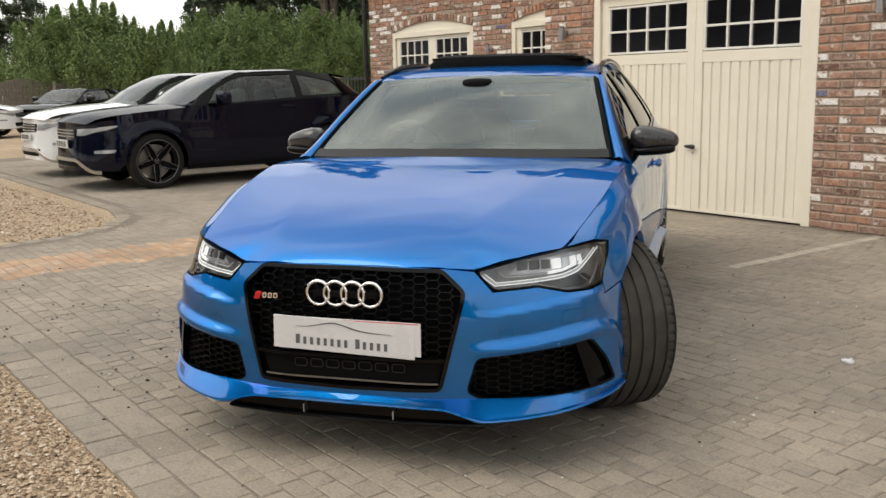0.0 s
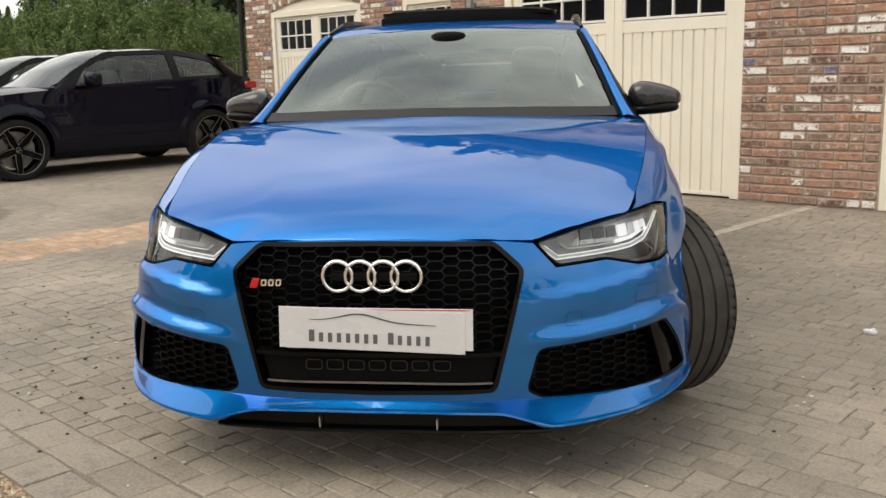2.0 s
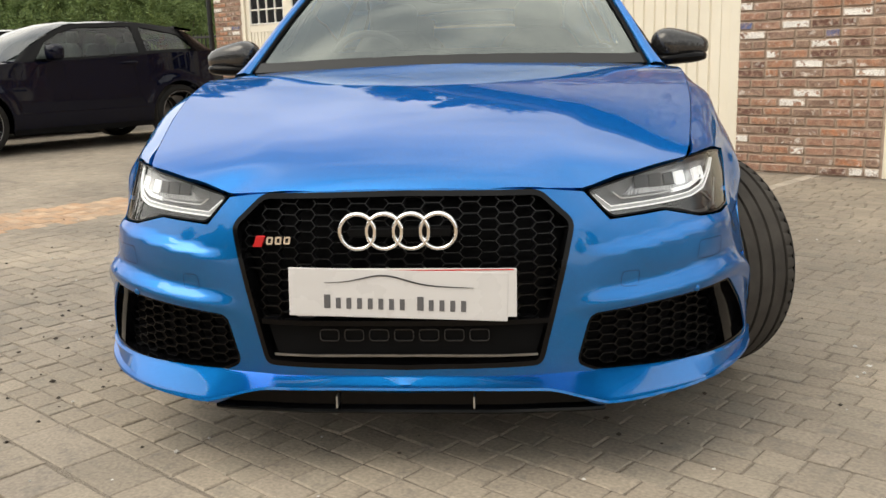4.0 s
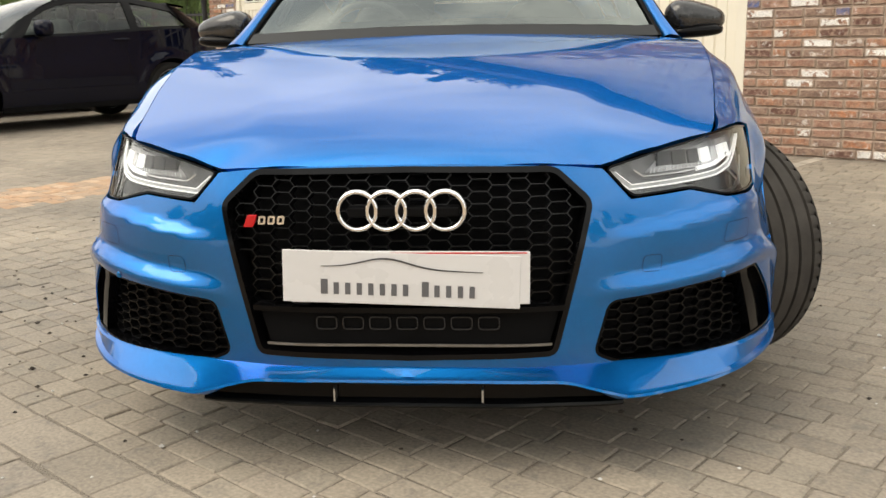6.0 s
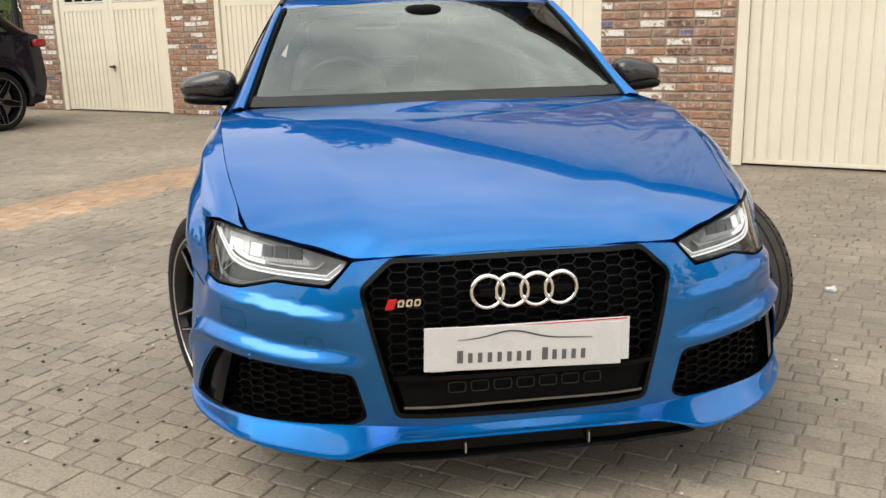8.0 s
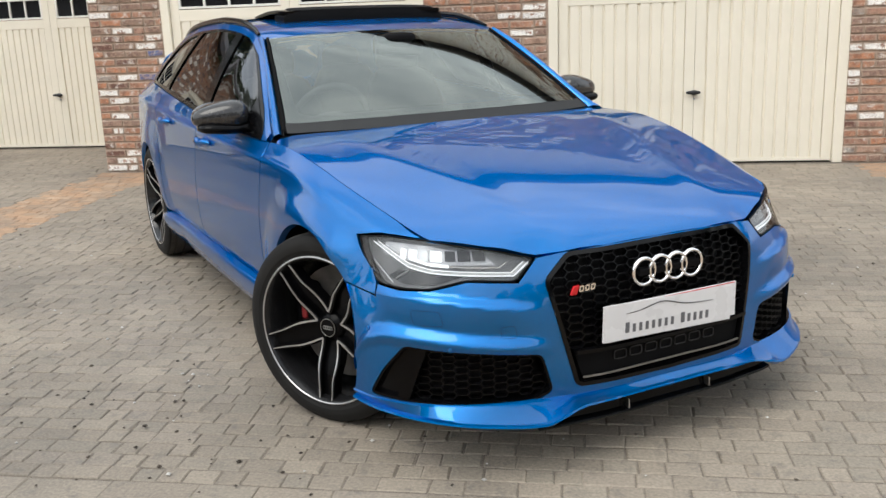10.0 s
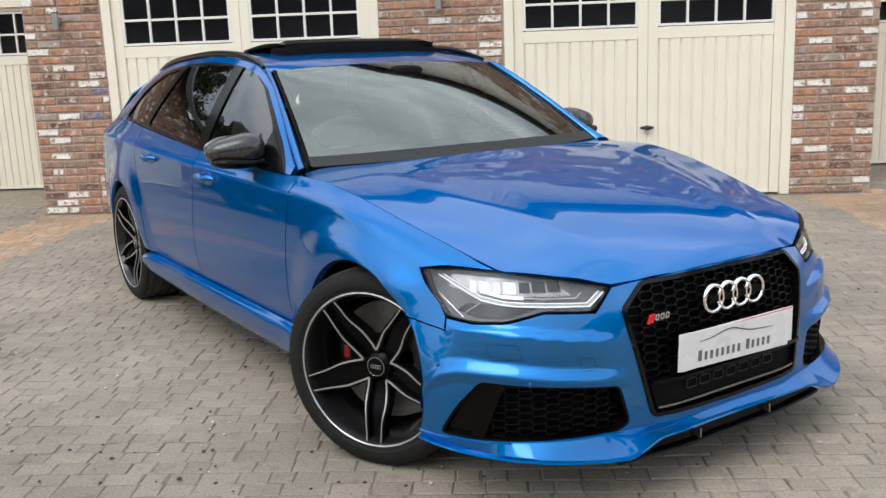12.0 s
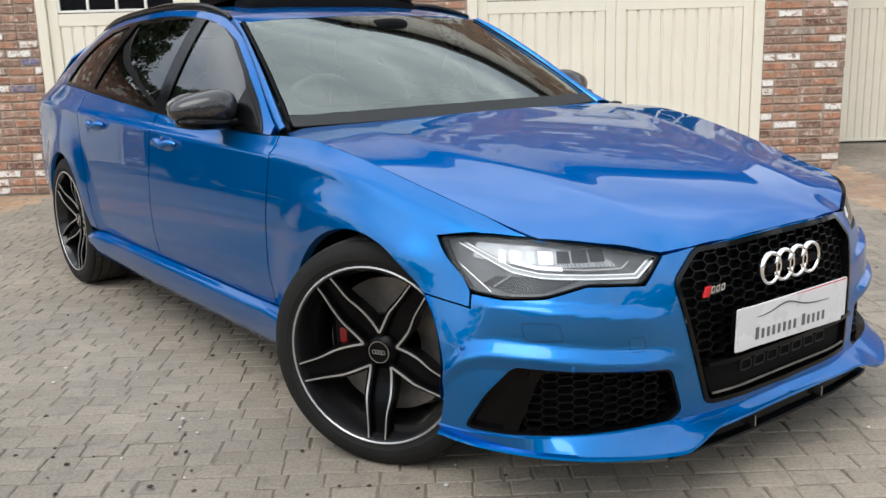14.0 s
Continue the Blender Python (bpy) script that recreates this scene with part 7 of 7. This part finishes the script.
fence_run(-36.3, -6, -36.3, 25)
fence_run(-36, 25, -6, 23.5)
rail = thing("railing", "black metal railing with upright bars", "railing", pose(-14.6, 7.55, 0))
for z in (0.12, 1.42):
    part("rail", box(0, 3.4, -0.018, 0.018, z, z + 0.04, 0.004), BLACK_METAL, rail)
for k in range(29):
    part("bar", raw_mesh(*tube([(0.06 + 0.118 * k, 0, 0.0), (0.06 + 0.118 * k, 0, 1.50)], 0.011, 6), BLACK_METAL, "bar"), None, rail)
part("stay", raw_mesh(*tube([(2.9, 0.1, 1.05), (3.38, 0.1, 1.62)], 0.02, 6), STEEL, "stay"), None, rail, "pale slanting stay")
pipe = thing("drainpipe", "black drainpipe at the corner of the brick wall", "drainpipe", pose(-11.24, 7.26, 0))
part("pipe", raw_mesh(*tube([(0, 0, 0.05), (0, 0, 3.2)], 0.04, 12), BLACK_METAL, "pipe", 60), None, pipe)
for z in (0.6, 1.6, 2.6):
    part("bracket", raw_mesh(*tube([(0, 0, z), (0, 0, z + 0.05)], 0.05, 12), BLACK_METAL, "bracket", 60), None, pipe)


def wall_lamp(x, y, z):
    t = thing("wall_lamp", "brushed steel up and down wall lamp on brickwork", "wall lamp", pose(x, y, z), "wall lamps")
    part("tube", raw_mesh(*tube([(0, -0.075, -0.075), (0, -0.075, 0.075)], 0.032, 20), STEEL, "tube", 50), None, t)
    part("mount", box(-0.03, 0.03, -0.05, 0.0, -0.03, 0.03, 0.004), STEEL, t)
    part("rim", raw_mesh(*lathe([(0.026, 0.076), (0.034, 0.076), (0.034, 0.066)], 20, "z"), BLACK_METAL, "rim"), None, t, m=pose(0, -0.075, 0))
    return t


wall_lamp(-4.26, FACE_Y - 0.004, 1.82)
wall_lamp(-0.715, FACE_Y - 0.004, 1.86)
wall_lamp(2.86, FACE_Y - 0.004, 1.86)
wall_lamp(-7.78, WING_Y - 0.004, 1.82)

# ---- loose gravel and litter ----
nrng = np.random.default_rng(12)


def pebbles(n, x0, x1, y0, y1, size, z, mat, name, label, category):
    c = np.stack([nrng.uniform(x0, x1, n), nrng.uniform(y0, y1, n), np.full(n, z)], 1)
    c[:, 2] += nrng.uniform(-0.004, 0.006, n)
    s = size * nrng.uniform(0.5, 1.35, (n, 1, 1))
    base = np.array([(1, 0, 0), (0.3, 0.9, 0.1), (-0.8, 0.5, 0), (-0.7, -0.6, 0.1), (0.3, -0.9, 0), (0.1, 0.05, 0.62), (-0.1, 0, -0.5)])
    v = base[None] * nrng.uniform(0.7, 1.3, (n, 7, 3)) * s
    a = nrng.uniform(0, 2 * np.pi, n)
    ca, sa = np.cos(a)[:, None], np.sin(a)[:, None]
    v = np.stack([v[..., 0] * ca - v[..., 1] * sa, v[..., 0] * sa + v[..., 1] * ca, v[..., 2]], -1) + c[:, None]
    ring = [(i, (i + 1) % 5, 5) for i in range(5)] + [((i + 1) % 5, i, 6) for i in range(5)]
    f = [tuple(7 * k + j for j in t) for k in range(n) for t in ring]
    ob = new(name, raw_mesh(v.reshape(-1, 3).tolist(), f, mat, name))
    return tagged(ob, label, category, kind="stuff")


def stone_mat(name, stops):
    m, n, l, b = material(name, 0.85)
    col = ramp_node(n, l, n.new("ShaderNodeNewGeometry").outputs["Random Per Island"], stops)
    fine = noise_node(n, l, 260, 2)
    l.new(mix_node(n, l, col, ramp_node(n, l, fine, [(0.3, (0.7, 0.7, 0.7)), (0.7, (1.15, 1.15, 1.15))]), 0.7, "MULTIPLY"), b.inputs["Base Color"])
    return m


STONES = stone_mat("buff_pebbles", [(0.0, (0.17, 0.115, 0.075)), (0.3, (0.36, 0.255, 0.165)), (0.6, (0.46, 0.345, 0.23)), (0.87, (0.56, 0.45, 0.33)), (1.0, (0.70, 0.63, 0.53))])
LITTER = stone_mat("dark_litter", [(0.0, (0.03, 0.025, 0.02)), (0.45, (0.09, 0.07, 0.05)), (0.55, (0.45, 0.43, 0.40)), (1.0, (0.6, 0.58, 0.55))])
CRUMBS = stone_mat("dark_soil_crumbs", [(0.0, (0.02, 0.016, 0.012)), (1.0, (0.07, 0.052, 0.038))])
pebbles(34000, -4.2, 0.9, -2.5, KERB_Y - 0.02, 0.0085, -0.008, STONES, "gravel", "loose buff gravel beside the paving edge", "gravel")
pebbles(9000, -14.0, -5.6, -3.0, 0.95, 0.016, -0.008, STONES, "gravel", "loose buff gravel beyond the paved edge", "gravel")
pebbles(420, -4.0, 3.0, -1.05, 3.2, 0.0075, 0.003, LITTER, "litter", "scattered dark crumbs and pale specks on paving", "litter")
pebbles(60, -2.6, -0.4, -0.98, -0.1, 0.0085, 0.003, CRUMBS, "litter", "dark soil crumbs scattered by the paving edge", "litter")

scrap = thing("scrap", "small crumpled pale scrap lying on paving", "litter", pose(1.0, 1.915, 0.0, 0, 0, 35))
part("crumple", raw_mesh(*superblob(0, 0, 0.012, 0.030, 0.018, 0.013, 2.2, 12, 8, lambda v: Vector((v.x * (1 + 6 * v.z), v.y + 0.4 * v.x * v.x / 0.04, v.z + 0.008 * math.sin(150 * v.x) * math.cos(170 * v.y)))), PLATE_WHITE, "crumple"), None, scrap)

# ---- paving ----
KERB_LINE = [(9.5, KERB_Y), (GRAVEL_X, KERB_Y), (GRAVEL_X, -0.35), (-5.62, 0.25), (-5.98, 0.73), (-6.49, 1.03), (-7.2, 1.18), (-17.0, 1.24), (-17.0, 13.0), (9.5, 13.0)]
bm = bmesh.new()
vs = [bm.verts.new((x, y, -0.0034)) for x, y in KERB_LINE]
bm.faces.new(vs)
bmesh.ops.triangulate(bm, faces=bm.faces)
pavement = tagged(part("pavement", bm, JOINT), "tumbled grey block paving with sandy joints", "paving", kind="structure")


def paver_shape(w, d, seed):
    """A tumbled block: worn corners, slightly uneven top."""
    r = random.Random(seed)
    e = 0.0045
    low = [(-w / 2, -d / 2), (w / 2, -d / 2), (w / 2, d / 2), (-w / 2, d / 2)]
    j = lambda a: a + r.uniform(-0.0026, 0.0026)
    lo = [(j(x), j(y), -0.02) for x, y in low]
    mid = [(x, y, -0.003 + r.uniform(-0.0008, 0.0008)) for x, y, _ in lo]
    top = [(x - math.copysign(e, x), y - math.copysign(e, y), r.uniform(-0.0012, 0.0012)) for x, y, _ in lo]
    f = [(8, 9, 10, 11)] + [(a + i, a + (i + 1) % 4, a + 4 + (i + 1) % 4, a + 4 + i) for a in (0, 4) for i in range(4)]
    return lo + mid + top, f


COURSE, GAP = 0.086, 0.0038
SIZES = [0.085, 0.108, 0.132, 0.160]
shapes = {(s, k): paver_shape(s - GAP, COURSE - GAP, 11 * k + i) for i, s in enumerate(SIZES) for k in range(3)}
paver_mesh = {(key, warm): raw_mesh(*sh, WARM if warm else PAVER, "paver") for key, sh in shapes.items() for warm in (False, True)}
rng = random.Random(8)
rest, rest_warm, singles = [], [], 0
row = 0
y = KERB_Y + 0.158 + 0.148 + COURSE / 2
edge_poly = [(x, yy) for x, yy in KERB_LINE]
while y < 7.2:
    x = -16.0 + rng.uniform(0, 0.1)
    while x < 6.5:
        s = rng.choice(SIZES)
        cx = x + s / 2
        x += s
        front = FACE_Y if -4.63 < cx < 3.24 else WING_Y
        if y + COURSE / 2 > front - 0.005 or (cx < GRAVEL_X + 0.3 and not all(inside((cx + dx, y + dy), edge_poly) for dx, dy in ((-0.28, -0.05), (0, -0.22), (-0.2, -0.2)))):
            continue
        warm = -4.60 < cx < -3.86 or 2.6 < cx < 3.32
        dx, dy, dz = rng.uniform(-0.002, 0.002), rng.uniform(-0.002, 0.002), rng.uniform(-0.0016, 0.0016)
        key = (s, rng.randrange(3))
        near = -1.5 < cx < 1.3 and y < 0.25
        if near and singles < 330:
            ob = part("paver", paver_mesh[(key, warm)], None, pavement, m=pose(cx + dx, y + dy, dz))
            singles += 1
        else:
            v, f = shapes[key]
            (rest_warm if warm else rest).append(([(a + cx + dx, b + y + dy, c + dz) for a, b, c in v], f))
    y += COURSE
    row += 1
tagged(part("paver", raw_mesh(*join(rest), PAVER_J, "paver"), None, pavement), kind="stuff")
tagged(part("paver", raw_mesh(*join(rest_warm), WARM_J, "paver"), None, pavement), kind="stuff")
# edging blocks along the gravel
edging = raw_mesh(*paver_shape(0.165 - GAP, 0.15 - GAP, 77), PAVER, "edging_block")
x = GRAVEL_X + 0.1
while x < 6:
    part("edging_block", edging, None, pavement, m=pose(x, KERB_Y + 0.075 + rng.uniform(-0.006, 0.006), rng.uniform(-0.002, 0.002), 0, 0, 180 * rng.randrange(2) + rng.uniform(-1, 1)))
    x += 0.165
border = [raw_mesh(*paver_shape(w - GAP, 0.145 - GAP, 80 + i), PAVER, "border_block") for i, w in enumerate((0.19, 0.24, 0.29))]
x = GRAVEL_X + 0.3
while x < 6:
    k = rng.randrange(3)
    w = (0.19, 0.24, 0.29)[k]
    part("border_block", border[k], None, pavement, m=pose(x + w / 2, KERB_Y + 0.156 + 0.0725, rng.uniform(-0.002, 0.002), 0, 0, 180 * rng.randrange(2)))
    x += w
curve = [Vector(p) for p in KERB_LINE[1:8]]
for a, b in zip(curve, curve[1:]):
    n = max(1, int((b - a).length / 0.16))
    ang = math.degrees(math.atan2(b.y - a.y, b.x - a.x))
    for k in range(n):
        p = a.lerp(b, (k + 0.5) / n) + Vector((b.y - a.y, -(b.x - a.x))).normalized() * 0.075
        part("edging_block", edging, None, pavement, m=pose(p.x, p.y, rng.uniform(-0.002, 0.002), 0, 0, ang))
# pale channel strip towards the wall
PALE = plain("pale_mortar_strip", (0.42, 0.37, 0.31), 0.9, vary=0.25, scale=9, bump=0.5)
bm = bmesh.new()
for k in range(10):
    add_box(bm, -0.71 + 0.006 * k, -0.62 + 0.006 * k, 3.4 + 0.195 * k, 3.588 + 0.195 * k, -0.01, 0.004, 0.002)
tagged(part("pale_strip", mesh_of(bm, PALE, "pale_strip"), None, pavement), "pale strip across the paving")

# ---- bricks ----
BH, BGAP = 0.075, 0.013


def brick_shape(w, seed):
    r = random.Random(seed)
    h = BH - BGAP
    n = 3 if w > 0.15 else 1
    ring = []
    # worn outline: clipped corners and a wavering edge
    for x, z, across in ((-w / 2, -h / 2, True), (w / 2, -h / 2, False), (w / 2, h / 2, True), (-w / 2, h / 2, False)):
        c = r.uniform(0.003, 0.011)
        sx, sz = math.copysign(1, -x), math.copysign(1, -z)
        ends = [(x, z + sz * c), (x + sx * c, z)]
        ring += ends if across else ends[::-1]
        if across:
            ring += [(x + sx * w * (k + 1) / (n + 1), z + sz * r.uniform(-0.002, 0.005)) for k in range(n)]
    k = len(ring)
    deep = [(x, 0.03, z) for x, z in ring]
    lip = [(x, r.uniform(-0.003, 0.001), z) for x, z in ring]
    bulge = r.uniform(0.004, 0.008)
    face = [(x * (1 - 0.014 / w), -0.002 - bulge + r.uniform(-0.002, 0.002), z * (1 - 0.011 / h)) for x, z in ring]
    f = [tuple(range(2 * k, 3 * k))] + [(a + i, a + (i + 1) % k, a + k + (i + 1) % k, a + k + i) for a in (0, k) for i in range(k)]
    return deep + lip + face, f


brick_shapes = {(w, k): brick_shape(w, int(w * 1000) + k) for w in (0.215, 0.1025, 0.16, 0.06) for k in range(4)}
brick_mesh = {key: raw_mesh(*sh, BRICK, "brick") for key, sh in brick_shapes.items()}


def lay_bricks(wall, x0, x1, face, top, openings, single):
    """Courses of bricks on a wall face; single(x, z) picks those that are objects of their own."""
    r = random.Random(int(abs(x0) * 100))
    rest, z, row = [], BH / 2, 0
    while z < top:
        spans, a = [], x0
        for o in sorted(openings):
            if z - BH / 2 < o[2]:
                spans.append((a, o[0]))
                a = o[1]
            elif z - BH / 2 < o[2] + o[3] + 0.11:
                half = (o[1] - o[0]) / 2
                k = math.sqrt(max(0.0, 1 - (z - BH / 2 - o[2] - 0.11) / o[3])) if z - BH / 2 > o[2] + 0.11 else 1.0
                mid = (o[0] + o[1]) / 2
                spans.append((a, mid - half * k))
                a = mid + half * k
        spans.append((a, x1))
        for a, b in spans:
            x = a
            first = True
            while b - x > 0.045:
                w = 0.1025 if (first and row % 2) or r.random() < 0.13 else 0.215
                left = b - x
                if left < w:
                    w = min((0.06, 0.1025, 0.16, 0.215), key=lambda c: abs(c - left))
                first = False
                cx = x + w / 2
                key = (w, r.randrange(4))
                sx = 1.0 if left >= w else left / w
                dy, dz, turn = r.uniform(-0.003, 0.002), r.uniform(-0.0035, 0.0035), r.uniform(-0.9, 0.9)
                if single(cx, z):
                    ob = part("brick", brick_mesh[key], None, wall, m=pose(cx, face + 0.006 + dy, z + dz, 0, turn, 0))
                    ob.scale.x = sx
                else:
                    v, f = brick_shapes[key]
                    rest.append(([(p * sx + cx, q + face + 0.006 + dy, s + z + dz) for p, q, s in v], f))
                x += w + BGAP
        z += BH
        row += 1
    # arch of bricks on edge
    for a, b, t, rise in openings:
        n = int((b - a) / 0.078)
        for k in range(n):
            u = (k + 0.5) / n
            zc = t + rise * (1 - (2 * u - 1) ** 2) + 0.055
            slope = math.atan2(-4 * rise * (2 * u - 1), b - a)
            v, f = brick_shapes[(0.1025, k % 4)]
            m = pose(a + (b - a) * u, face + 0.003, zc, 0, math.degrees(-slope) + 90, 0)
            rest.append(([tuple(m @ Vector(p)) for p in v], f))
    tagged(part("brick", raw_mesh(*join(rest), BRICK_J, "brick"), None, wall), kind="stuff")


lay_bricks(wall_main, -4.605, 3.22, FACE_Y, FACE_TOP, [D1, D2], lambda x, z: z < 1.95)
lay_bricks(wall_wing, -11.165, -4.615, WING_Y, FACE_TOP, [W1, W2], lambda x, z: z < 2.15 and x < -7.2)
lay_bricks(wall_wing_east, 3.23, 9.6, WING_Y, FACE_TOP, [W3], lambda x, z: False)
